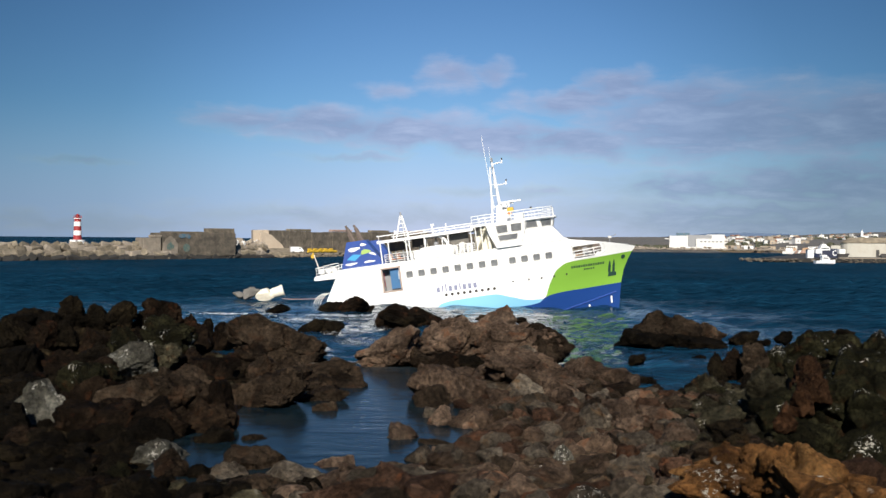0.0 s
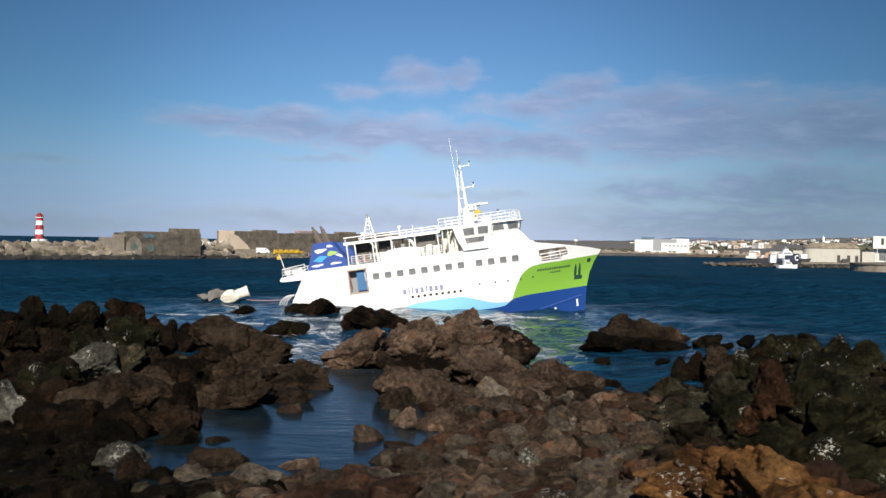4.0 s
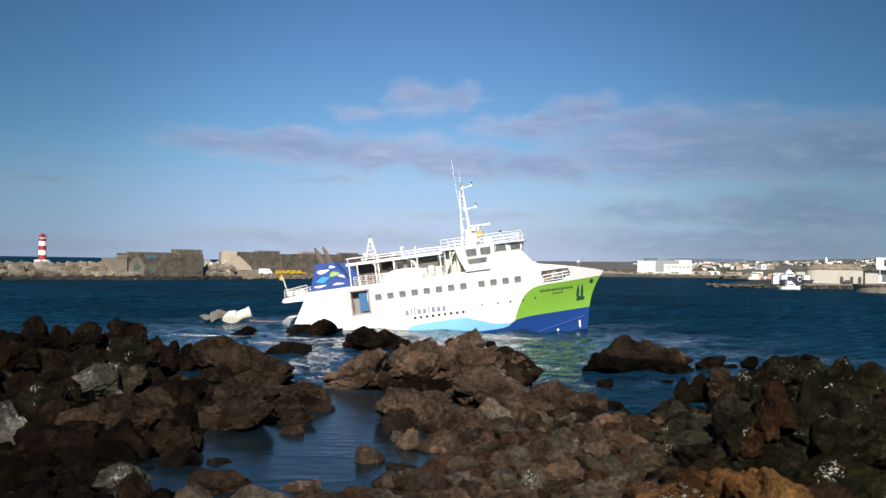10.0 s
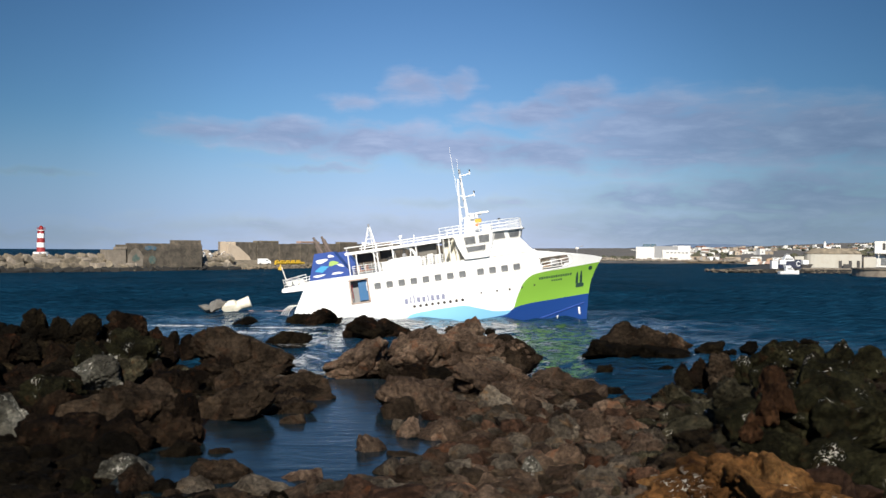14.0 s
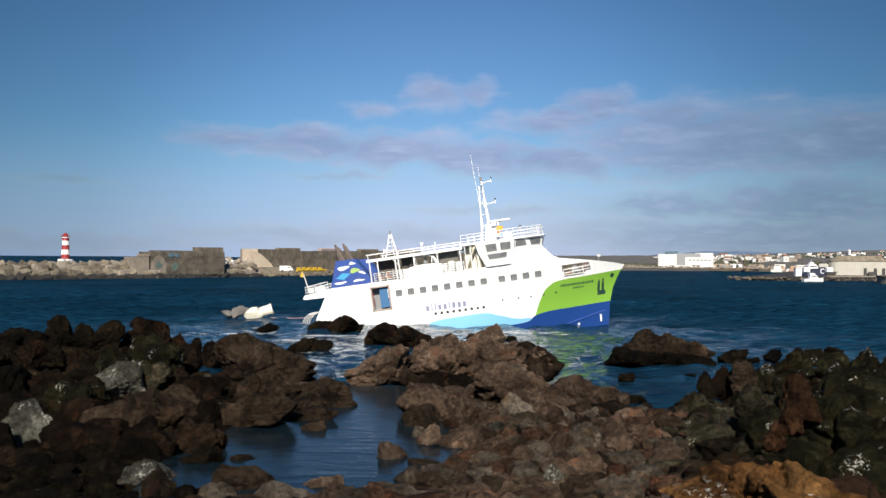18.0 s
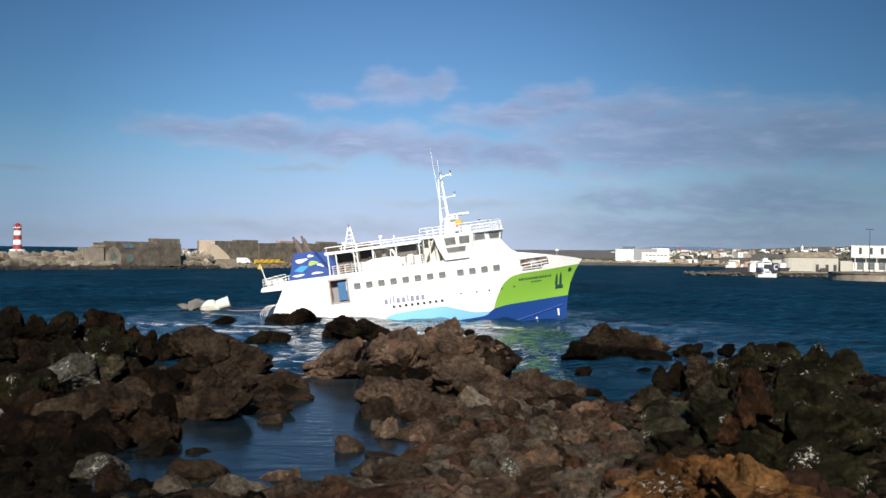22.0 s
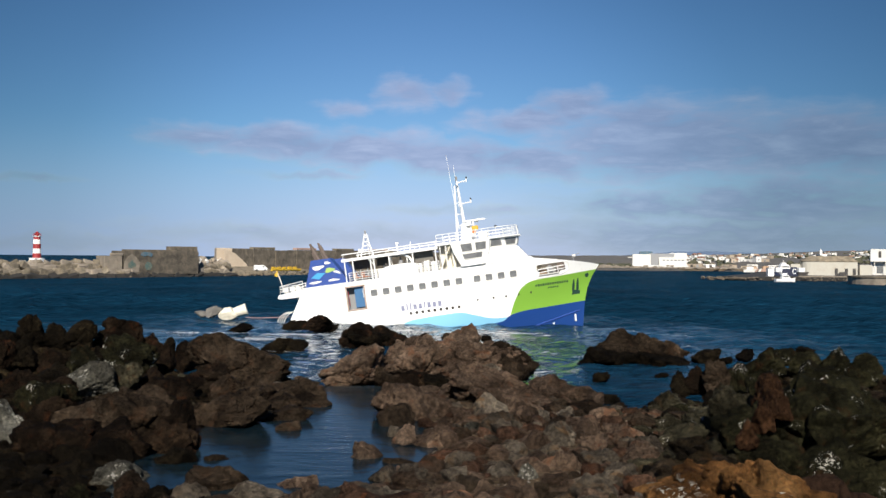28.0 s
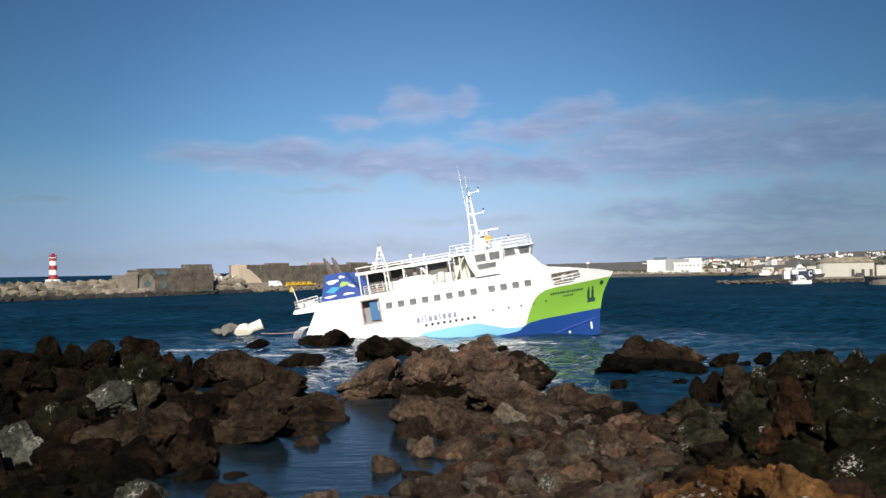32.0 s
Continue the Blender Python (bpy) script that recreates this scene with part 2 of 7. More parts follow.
BASALT = [
    rock_mat("brown_lava", (0.0279, 0.0189, 0.0123), (0.0771, 0.0541, 0.0385), (0.148, 0.107, 0.0779), (0.0984, 0.0492, 0.0279)),
    # dark stone; tones 1, 5 and 7 also hold lens dimming at the sides
    rock_mat("dimmed_dark_lava", (0.002121, 0.001838, 0.001273), (0.006363, 0.004808, 0.002828), (0.01767, 0.01343, 0.00707)),
    rock_mat("reddish_lava", (0.02121, 0.01131, 0.00707), (0.05656, 0.03252, 0.02121), (0.106, 0.06222, 0.04101), (0.09898, 0.03959, 0.01838)),
    rock_mat("pale_crusted_lava", (0.02121, 0.0205, 0.01555), (0.06717, 0.06504, 0.05373), (0.1909, 0.1874, 0.1626), spots=1.0),
    rock_mat("rust_orange_lava", (0.03888, 0.01838, 0.006363), (0.1237, 0.0608, 0.02192), (0.2121, 0.1167, 0.04383), (0.05302, 0.02262, 0.009898), spots=0.3),
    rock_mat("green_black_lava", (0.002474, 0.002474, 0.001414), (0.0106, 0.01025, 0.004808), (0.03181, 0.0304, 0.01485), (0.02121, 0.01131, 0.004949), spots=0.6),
    rock_mat("grey_brown_lava", (0.0318, 0.0263, 0.019), (0.078, 0.0649, 0.05), (0.159, 0.139, 0.11), (0.119, 0.0746, 0.04), spots=0.2),
    # this and the next: browns darkened partly for dimming and shade at left
    rock_mat("dimmed_reddish_lava", (0.002828, 0.002121, 0.001273), (0.0106, 0.006929, 0.004242), (0.02687, 0.01767, 0.0106), (0.03535, 0.01414, 0.006363)),
    rock_mat("dull_brown_lava", (0.0084, 0.006, 0.0041), (0.026, 0.0187, 0.0124), (0.056, 0.041, 0.0278), (0.03888, 0.02192, 0.01273)),
    rock_mat("olive_brown_lava", (0.009898, 0.009191, 0.005302), (0.03111, 0.02828, 0.01767), (0.0707, 0.06504, 0.04242), (0.04242, 0.02545, 0.01273), spots=0.15),
    rock_mat("dark_rust_lava", (0.010, 0.0055, 0.003), (0.036, 0.018, 0.009), (0.078, 0.040, 0.019), (0.016, 0.011, 0.006)),
]
SHORE = rock_mat("shore_lava", (0.0279, 0.0205, 0.0131), (0.0705, 0.0517, 0.0344), (0.148, 0.115, 0.0779), (0.107, 0.0574, 0.0279), spots=0.2, ends_dimmed=True)
HULL = hull_mat()
WHITE = paint("white_paint", (0.80, 0.80, 0.78), 0.4, 0.2)
OFFWHITE = paint("weathered_white", (0.62, 0.61, 0.57), 0.6, 0.35)
GREYP = paint("grey_paint", (0.222, 0.229, 0.237), 0.5)
DARK = paint("dark_steel", (0.0259, 0.0252, 0.0259), 0.6, 0.3)
RUSTY = paint("rusty_steel", (0.37, 0.296, 0.252), 0.75, 0.6, dirt=(0.222, 0.133, 0.0888))
BLUEP = paint("blue_paint", (0.0222, 0.0629, 0.266), 0.4, 0.15)
SKYBLUE = paint("sky_blue_paint", (0.0518, 0.311, 0.577), 0.4, 0.1)
DOORBLUE = paint("door_blue", (0.032, 0.125, 0.27), 0.5, 0.15)
LIME = paint("lime_paint", (0.311, 0.459, 0.118), 0.5, 0.1)
YELLOW = paint("yellow_paint", (0.533, 0.333, 0.0222), 0.5, 0.25)
REDP = paint("red_paint", (0.266, 0.0207, 0.0237), 0.5, 0.15)
ORANGEP = paint("orange_plastic", (0.459, 0.148, 0.037), 0.5, 0.1)
TAN = paint("tan_paint", (0.37, 0.244, 0.148), 0.6, 0.3)
LETTER = paint("blue_grey_lettering", (0.2, 0.215, 0.311), 0.5, 0.1)
EMBLEM = paint("dark_green_emblem", (0.0148, 0.0518, 0.037), 0.5, 0.1)
CONCRETE = paint("weathered_concrete", (0.159, 0.133, 0.0962), 0.9, 0.95, dirt=(0.0333, 0.0296, 0.0192), scale=0.5, vary=0.42, runs=0.8)
CONCRETE_L = paint("pale_concrete", (0.252, 0.215, 0.17), 0.9, 0.7, dirt=(0.104, 0.0814, 0.0592), scale=0.4, vary=0.2, runs=0.6)
WALLBROWN = paint("stained_harbour_wall", (0.125, 0.105, 0.08), 0.95, 1.0, dirt=(0.03, 0.028, 0.022), scale=0.35, vary=0.2, runs=1.0)
EARTH = paint("brown_earth", (0.118, 0.0888, 0.0592), 0.95, 0.8, dirt=(0.0518, 0.0518, 0.0259), scale=0.03, runs=0.7)
SCRUB = paint("scrub_hillside", (0.095, 0.092, 0.085), 0.95, 0.8, dirt=(0.148, 0.111, 0.074), scale=0.05, runs=0.8)
ROOF = paint("clay_roof", (0.2, 0.0962, 0.0592), 0.85, 0.4)
MURAL = paint("teal_mural", (0.055, 0.098, 0.088), 0.8, 0.8)
NAVY = paint("navy_paint", (0.00888, 0.0163, 0.0444), 0.5, 0.2)
QUAYDARK = paint("dark_quay_stone", (0.017, 0.016, 0.0145), 0.95, 0.8, dirt=(0.0296, 0.0266, 0.0222), scale=0.2)
SANDWALL = paint("sandy_render", (0.37, 0.303, 0.229), 0.85, 0.5, dirt=(0.222, 0.17, 0.118), scale=0.2, vary=0.2)
PINKWALL = paint("faded_pink_render", (0.311, 0.207, 0.163), 0.85, 0.5, dirt=(0.185, 0.133, 0.104), scale=0.2, vary=0.2)
# distance haze is mixed into this blue base colour
FAR = paint("far_island_haze_blue", (0.085, 0.125, 0.20), 1.0, 0.3, dirt=(0.075, 0.11, 0.18), scale=0.002)
FARWHITE = paint("sunlit_whitewash", (0.60, 0.59, 0.56), 0.7, 0.3, scale=0.3)
STORE = paint("cream_render", (0.42, 0.40, 0.345), 0.8, 0.35, scale=0.3)
CREAM = paint("cream_gelcoat", (0.72, 0.68, 0.56), 0.5, 0.5)
TORN = paint("torn_grey_fabric", (0.118, 0.111, 0.0999), 0.8, 0.6, dirt=(0.222, 0.2, 0.163))
MURALBLUE = paint("faded_blue_mural", (0.045, 0.105, 0.15), 0.8, 0.8)
SOOT = paint("sooty_rust", (0.13, 0.098, 0.08), 0.8, 0.6, dirt=(0.0222, 0.0185, 0.0148))


def foam_glint_mat():
    """Lacy froth, also painted hull glitter: torn streaks that thin out towards the rim of the patch (kept in the
    patch's own frame).
    """
    m, n, l, p = mat("foam_and_glint")
    obj = n.new("ShaderNodeTexCoord").outputs["Object"]
    info = n.new("ShaderNodeObjectInfo").outputs["Random"]
    mp = n.new("ShaderNodeMapping")
    mp.inputs["Scale"].default_value = (0.45, 1.5, 1)
    l.new(obj, mp.inputs[0])
    streak = noise_tex(n, l, mp.outputs[0], 1.5, 7, 0.68, 0.6)
    uv = n.new("ShaderNodeUVMap")
    uv.uv_map = "rim"
    sx = n.new("ShaderNodeSeparateXYZ")
    l.new(uv.outputs[0], sx.inputs[0])
    cover = maths(n, l, "SUBTRACT", streak, maths(n, l, "ADD", maths(n, l, "MULTIPLY", sx.outputs[0], 0.19), 0.425))
    alpha = maths(n, l, "MULTIPLY", cover, 7.0, True)
    l.new(maths(n, l, "MULTIPLY", alpha, 0.9), p.inputs["Alpha"])
    p.inputs["Base Color"].default_value = (0.78, 0.80, 0.80, 1)
    p.inputs["Roughness"].default_value = 0.7
    l.new(bump(n, l, streak, 0.8, 0.1), p.inputs["Normal"])
    return m


FOAM_GLINT = foam_glint_mat()
ROPE = paint("faded_red_rope", (0.30, 0.19, 0.17), 0.8, 0.4)
TYRE = paint("black_rubber", (0.02, 0.02, 0.02), 0.8, 0.2)
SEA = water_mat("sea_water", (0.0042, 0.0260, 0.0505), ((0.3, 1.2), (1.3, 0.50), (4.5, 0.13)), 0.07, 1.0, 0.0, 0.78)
POOL = water_mat("pool_water", (0.0056, 0.0125, 0.017), ((0.5, 0.08), (2.0, 0.03)), 0.16, 0.7, 0.12)


def glass_mat():
    m, n, l, p = mat("tinted_glass")
    obj = n.new("ShaderNodeTexCoord").outputs["Object"]
    l.new(ramp(n, l, noise_tex(n, l, obj, 0.8, 3), [(0.3, (0.10, 0.105, 0.11)), (0.7, (0.19, 0.195, 0.20))]), p.inputs["Base Color"])
    p.inputs["Roughness"].default_value = 0.12
    return m


GLASS = glass_mat()


# ---- mesh helpers ----
class Geo:
    """Gathers simple solids into one mesh."""

    def __init__(self):
        self.v, self.f = [], []

    def add(self, verts, faces):
        k = len(self.v)
        self.v += [tuple(a) for a in verts]
        self.f += [tuple(i + k for i in f) for f in faces]
        return self

    def box(self, c, s, turn=None, chamfer=0.0):
        """A box with cut edges: centre, size, a rotation matrix."""
        h = [a / 2 for a in s]
        b = min(chamfer, *(0.4 * a for a in h)) if chamfer else 0
        if not b:
            vs = [Vector((x * h[0], y * h[1], z * h[2])) for x in (-1, 1) for y in (-1, 1) for z in (-1, 1)]
            fs = [(0, 1, 3, 2), (4, 6, 7, 5), (0, 4, 5, 1), (2, 3, 7, 6), (0, 2, 6, 4), (1, 5, 7, 3)]
        else:
            bm = bmesh.new()
            idx = []
            for x in (-1, 1):
                for y in (-1, 1):
                    for z in (-1, 1):
                        s3 = (x, y, z)
                        for ax in range(3):
                            idx.append(bm.verts.new([s3[k] * (h[k] if k == ax else h[k] - b) for k in range(3)]))
            bmesh.ops.convex_hull(bm, input=bm.verts[:])
            bm.verts.index_update()
            vs = [v.co.copy() for v in bm.verts]
            fs = [tuple(v.index for v in f.verts) for f in bm.faces]
            bm.free()
        if turn is not None:
            vs = [turn @ v for v in vs]
        c = Vector(c)
        return self.add([v + c for v in vs], fs)

    def bar(self, p, q, r, n=6, r2=None):
        """A round bar from p to q."""
        p, q = Vector(p), Vector(q)
        d = (q - p).normalized()
        a = d.orthogonal().normalized()
        b = d.cross(a)
        r2 = r if r2 is None else r2
        vs = [p + (a * math.cos(6.2832 * i / n) + b * math.sin(6.2832 * i / n)) * r for i in range(n)]
        vs += [q + (a * math.cos(6.2832 * i / n) + b * math.sin(6.2832 * i / n)) * r2 for i in range(n)]
        fs = [(i, (i + 1) % n, n + (i + 1) % n, n + i) for i in range(n)]
        fs += [tuple(range(n - 1, -1, -1)), tuple(range(n, 2 * n))]
        return self.add(vs, fs)

    def path(self, pts, r, n=6):
        for a, b in zip(pts, pts[1:]):
            self.bar(a, b, r, n)
        return self

    def prism(self, pts, a, b, axis=1):
        """A polygon in the two other axes, pulled from a to b along the axis."""
        def put(p, h):
            q = list(p)
            q.insert(axis, h)
            return q
        n = len(pts)
        vs = [put(p, a) for p in pts] + [put(p, b) for p in pts]
        fs = [(i, (i + 1) % n, n + (i + 1) % n, n + i) for i in range(n)]
        fs += [tuple(range(n - 1, -1, -1)), tuple(range(n, 2 * n))]
        return self.add(vs, fs)

    def mesh(self, name, material, smooth=False):
        me = bpy.data.meshes.new(name)
        me.from_pydata(self.v, [], self.f)
        if material:
            me.materials.append(material)
        bm = bmesh.new()
        bm.from_mesh(me)
        bmesh.ops.recalc_face_normals(bm, faces=bm.faces[:])
        bm.to_mesh(me)
        bm.free()
        if smooth:
            me.polygons.foreach_set("use_smooth", [True] * len(me.polygons))
        return me


def part(name, geo, material, parent=None, label="", smooth=False, at=None):
    ob = new(name, geo.mesh(name, material, smooth))
    if parent is not None:
        ob.parent = parent
    if at is not None:
        ob.matrix_basis = at
    if label:
        tagged(ob, label)
    return ob


def thing(name, at, label, category, group="", kind=""):
    e = new(name)
    e.empty_display_size = 0.2
    e.matrix_basis = at
    return tagged(e, label, category, group, kind)


def raw(name, verts, faces, material, smooth=True):
    me = bpy.data.meshes.new(name)
    me.from_pydata(verts, [], faces)
    me.materials.append(material)
    if smooth:
        me.polygons.foreach_set("use_smooth", [True] * len(me.polygons))
    me.update()
    return new(name, me)


def grid_faces(nx, ny):
    return [(j * nx + i, j * nx + i + 1, (j + 1) * nx + i + 1, (j + 1) * nx + i) for j in range(ny - 1) for i in range(nx - 1)]


# ---- clouds: a far shell of drifting cloud, haze and lens dimming ----
def cloud_shell():
    m = bpy.data.materials.new("cloud_and_lens_dimming")
    m.use_nodes = True
    n, l = m.node_tree.nodes, m.node_tree.links
    n.clear()
    out = n.new("ShaderNodeOutputMaterial")
    uv = n.new("ShaderNodeUVMap")
    uv.uv_map = "bearing"
    # azimuth, elevation and half sizes of each cloud in degrees, with its density
    masses = [(0.4, 9.3, 2.3, 1.2, 0.75), (2.9, 9.5, 1.5, 0.9, 0.7), (-3.0, 8.5, 2.0, 0.6, 0.55), (-11, 6.7, 4.4, 0.9, 0.8), (-6.5, 6.5, 5.2, 1.1, 1.0), (-2, 6.2, 5.2, 1.3, 1.05),
              (2.5, 5.8, 5.0, 1.3, 1.05), (7, 5.5, 5.2, 1.2, 1.0), (7.2, 7.8, 4.2, 1.0, 0.9), (10, 8.6, 2.4, 1.2, 1.0), (15.5, 6.5, 9.0, 2.6, 1.05),
              (23, 6.3, 8.0, 2.2, 1.05), (13.5, 7.8, 4.2, 1.2, 0.95), (21, 3.0, 9.5, 2.0, 0.95), (14, 3.0, 8, 1.2, 0.85), (-20, 4.0, 2.8, 0.3, 0.6), (-5, 4.7, 4.4, 0.4, 0.6),
              (17, 1.2, 15, 1.9, 0.9), (-19, 0.7, 13, 0.9, 0.5), (-4, 1.2, 16, 1.0, 0.65), (4, 2.6, 8, 0.6, 0.55)]
    total = None
    warp = n.new("ShaderNodeTexNoise")
    warp.inputs["Scale"].default_value, warp.inputs["Detail"].default_value = 0.45, 5
    l.new(uv.outputs[0], warp.inputs["Vector"])
    wv = n.new("ShaderNodeVectorMath")
    wv.operation = "MULTIPLY_ADD"
    l.new(warp.outputs["Color"], wv.inputs[0])
    wv.inputs[1].default_value = (3.0, 1.6, 0)
    off = n.new("ShaderNodeVectorMath")
    off.operation = "SUBTRACT"
    l.new(uv.outputs[0], off.inputs[0])
    off.inputs[1].default_value = (1.5, 0.8, 0)
    l.new(off.outputs[0], wv.inputs[2])
    for az, el, ra, re, k in masses:
        mp = n.new("ShaderNodeMapping")
        mp.vector_type = "TEXTURE"
        mp.inputs["Location"].default_value, mp.inputs["Scale"].default_value = (az, el, 0), (ra, re, 1)
        l.new(wv.outputs[0], mp.inputs[0])
        ln = n.new("ShaderNodeVectorMath")
        ln.operation = "LENGTH"
        l.new(mp.outputs[0], ln.inputs[0])
        d = maths(n, l, "MULTIPLY", maths(n, l, "SUBTRACT", 1.25, ln.outputs["Value"], True), k)
        total = d if total is None else maths(n, l, "MAXIMUM", total, d)
    st = n.new("ShaderNodeMapping")
    st.inputs["Scale"].default_value = (0.24, 1.0, 1)
    l.new(uv.outputs[0], st.inputs[0])
    wisps = noise_tex(n, l, st.outputs[0], 1.1, 9, 0.6, 0.3)
    dens = maths(n, l, "ADD", maths(n, l, "MULTIPLY", total, 1.18), maths(n, l, "MULTIPLY", maths(n, l, "SUBTRACT", wisps, 0.50), 2.1))
    fac = ramp(n, l, dens, [(0.0, (0, 0, 0)), (0.45, (0.34, 0.34, 0.34)), (1.0, (0.80, 0.80, 0.80))])
    fac = mixed(n, l, 1.0, fac, ramp(n, l, total, [(0.0, (0, 0, 0)), (0.38, (1, 1, 1))]), "MULTIPLY")
    col = ramp(n, l, dens, [(0.1, (0.56, 0.56, 0.71)), (0.45, (0.44, 0.475, 0.65)), (0.95, (0.315, 0.37, 0.565))])
    col = mixed(n, l, 0.75, col, ramp(n, l, wisps, [(0.3, (0.68, 0.72, 0.78)), (0.5, (0.94, 0.95, 0.97)), (0.68, (1.32, 1.28, 1.2))]), "MULTIPLY")
    # low sea haze under the clouds
    height = n.new("ShaderNodeSeparateXYZ")
    l.new(uv.outputs[0], height.inputs[0])
    haze = n.new("ShaderNodeMapRange")
    haze.interpolation_type = "SMOOTHSTEP"
    for k, v in ((1, 0.0), (2, 8.0), (3, 0.78), (4, 0.0)):
        haze.inputs[k].default_value = v
    l.new(height.outputs[1], haze.inputs[0])
    both = maths(n, l, "MAXIMUM", fac, haze.outputs[0])
    col = mixed(n, l, maths(n, l, "DIVIDE", fac, maths(n, l, "ADD", both, 0.001), True), (0.40, 0.485, 0.80), col)
    fac = both
    # lens dimming put into the sky's colour: brightest low in the middle, teal outwards
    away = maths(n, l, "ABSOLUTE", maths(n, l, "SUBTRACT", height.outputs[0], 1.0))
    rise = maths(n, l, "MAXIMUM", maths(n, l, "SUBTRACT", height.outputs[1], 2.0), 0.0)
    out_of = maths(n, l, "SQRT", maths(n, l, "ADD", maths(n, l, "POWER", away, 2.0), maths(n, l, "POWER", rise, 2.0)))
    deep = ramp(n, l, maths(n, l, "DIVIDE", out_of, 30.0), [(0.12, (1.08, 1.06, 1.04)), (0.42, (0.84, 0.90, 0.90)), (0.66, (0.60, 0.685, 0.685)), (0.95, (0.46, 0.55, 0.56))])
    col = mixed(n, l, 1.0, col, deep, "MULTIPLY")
    em, tr, mx = n.new("ShaderNodeEmission"), n.new("ShaderNodeBsdfTransparent"), n.new("ShaderNodeMixShader")
    l.new(col, em.inputs[0])
    em.inputs[1].default_value = 0.707
    # the same dimming tints the sky seen through the shell
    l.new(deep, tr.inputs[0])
    l.new(fac, mx.inputs[0])
    l.new(tr.outputs[0], mx.inputs[1])
    l.new(em.outputs[0], mx.inputs[2])
    l.new(mx.outputs[0], out.inputs[0])
    azs, els, r = np.linspace(-50, 50, 41), np.linspace(-0.1, 40, 21), 4850.0
    vs = [(r * math.sin(radians(a)) * math.cos(radians(e)), r * math.cos(radians(a)) * math.cos(radians(e)), r * math.sin(radians(e))) for e in els for a in azs]
    ob = raw("cloud_backdrop", vs, grid_faces(41, 21), m)
    layer = ob.data.uv_layers.new(name="bearing")
    for lp in ob.data.loops:
        j, i = divmod(lp.vertex_index, 41)
        layer.data[lp.index].uv = (azs[i], els[j])
    ob.matrix_basis = pose(*EYE)
    return tagged(ob, "thin grey-pink clouds drifting over a blue sky, dimmed towards the sides", "sky", kind="structure")


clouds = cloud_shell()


# ---- sea ----
def sea_sheet():
    def axis(lo, hi, step, far_lo, far_hi):
        mid = np.arange(lo, hi, step)
        up = hi + np.geomspace(step, far_hi - hi, 34)
        dn = lo - np.geomspace(step, lo - far_lo, 34)[::-1]
        return np.concatenate([dn, mid, up])
    xs, ys = axis(-95, 125, 0.6, -4700, 4700), axis(28, 200, 0.6, -900, 4800)
    X, Y = np.meshgrid(xs, ys)
    Z = np.zeros_like(X)
    rng = np.random.RandomState(4)
    for lam, amp in ((14, 0.035), (9, 0.035), (6.5, 0.03), (4.6, 0.028), (3.4, 0.022), (2.6, 0.016), (2.0, 0.012)):
        for _ in range(4):
            a = radians(200 + rng.normal(0, 38))
            k = 2 * math.pi / (lam * rng.uniform(0.85, 1.2))
            ph = k * (X * math.cos(a) + Y * math.sin(a)) + rng.uniform(0, 6.28)
            Z += amp * 1.4 * (1 - np.abs(np.sin(ph / 2)) * 2 + 0.27)
    Z = np.clip(Z, -0.6, 0.3)
    fade = np.clip((330 - np.hypot(X, Y - 90)) / 200, 0, 1)
    Z *= fade
    vs = np.stack([X, Y, Z], -1).reshape(-1, 3).tolist()
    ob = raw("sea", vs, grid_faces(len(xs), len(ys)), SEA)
    return tagged(ob, "dark blue choppy sea reaching the horizon", "sea", kind="structure")


sea = sea_sheet()

# ---- lava shore ----
ROCKS = []
DIRS = {}


def sphere_dirs(level):
    if level not in DIRS:
        bm = bmesh.new()
        bmesh.ops.create_icosphere(bm, subdivisions=level, radius=1)
        bm.verts.index_update()
        DIRS[level] = (np.array([v.co[:] for v in bm.verts]), [tuple(v.index for v in f.verts) for f in bm.faces])
        bm.free()
    return DIRS[level]


def stone_shape(level, size, rng, rugged=0.25, foot=0.0):
    """An angular block: a rounded box cut by chance planes, then roughened."""
    d, faces = sphere_dirs(level)
    k = 14
    nrm = rng.normal(size=(k, 3))
    nrm /= np.linalg.norm(nrm, axis=1)[:, None]
    dist = rng.uniform(0.52, 0.95, k)
    dots = d @ nrm.T
    r = 1.12 / (np.abs(d) ** 2.8).sum(axis=1) ** (1 / 2.8)
    for j in range(k):
        with np.errstate(divide="ignore", invalid="ignore"):
            cut = np.where(dots[:, j] > 0.05, dist[j] / np.maximum(dots[:, j], 0.05), 9)
        r = np.minimum(r, cut)
    p = d * r[:, None]
    off = Vector(rng.uniform(-50, 50, 3))
    s = np.array(size) / 2
    m = max(size)
    q3 = [Vector(q) for q in p * s]
    low = min(size)
    bumps = rugged * 0.8 * np.array([noise.fractal(q * (2.2 / m) + off, 0.8, 2.1, 4) for q in q3])
    if level > 2:
        crag = np.array([noise.ridged_multi_fractal(Vector((q.x * 0.7, q.y * 0.7, q.z * 1.25)) + off, 0.85, 2.2, 5, 1.0, 2.0) for q in q3]) - 1.2
        split = []
        for q in q3:
            dd = noise.voronoi(q * (0.55 + 0.8 / m) + off * 2)[0]
            split.append(math.exp(-(dd[1] - dd[0]) * 9.0))
        grit = np.array([noise.fractal(q * 2.6 + off, 0.7, 2.2, 3) for q in q3])
        bumps = bumps + rugged * (0.42 * crag - 0.8 * np.array(split)) + (0.085 / max(low, 0.7)) * grit
    p = p * (1 + bumps)[:, None]
    p = p / np.percentile(np.abs(p), 99.0, axis=0)
    p[:, :2] *= (1.0 - foot * p[:, 2])[:, None]
    return p * s, faces


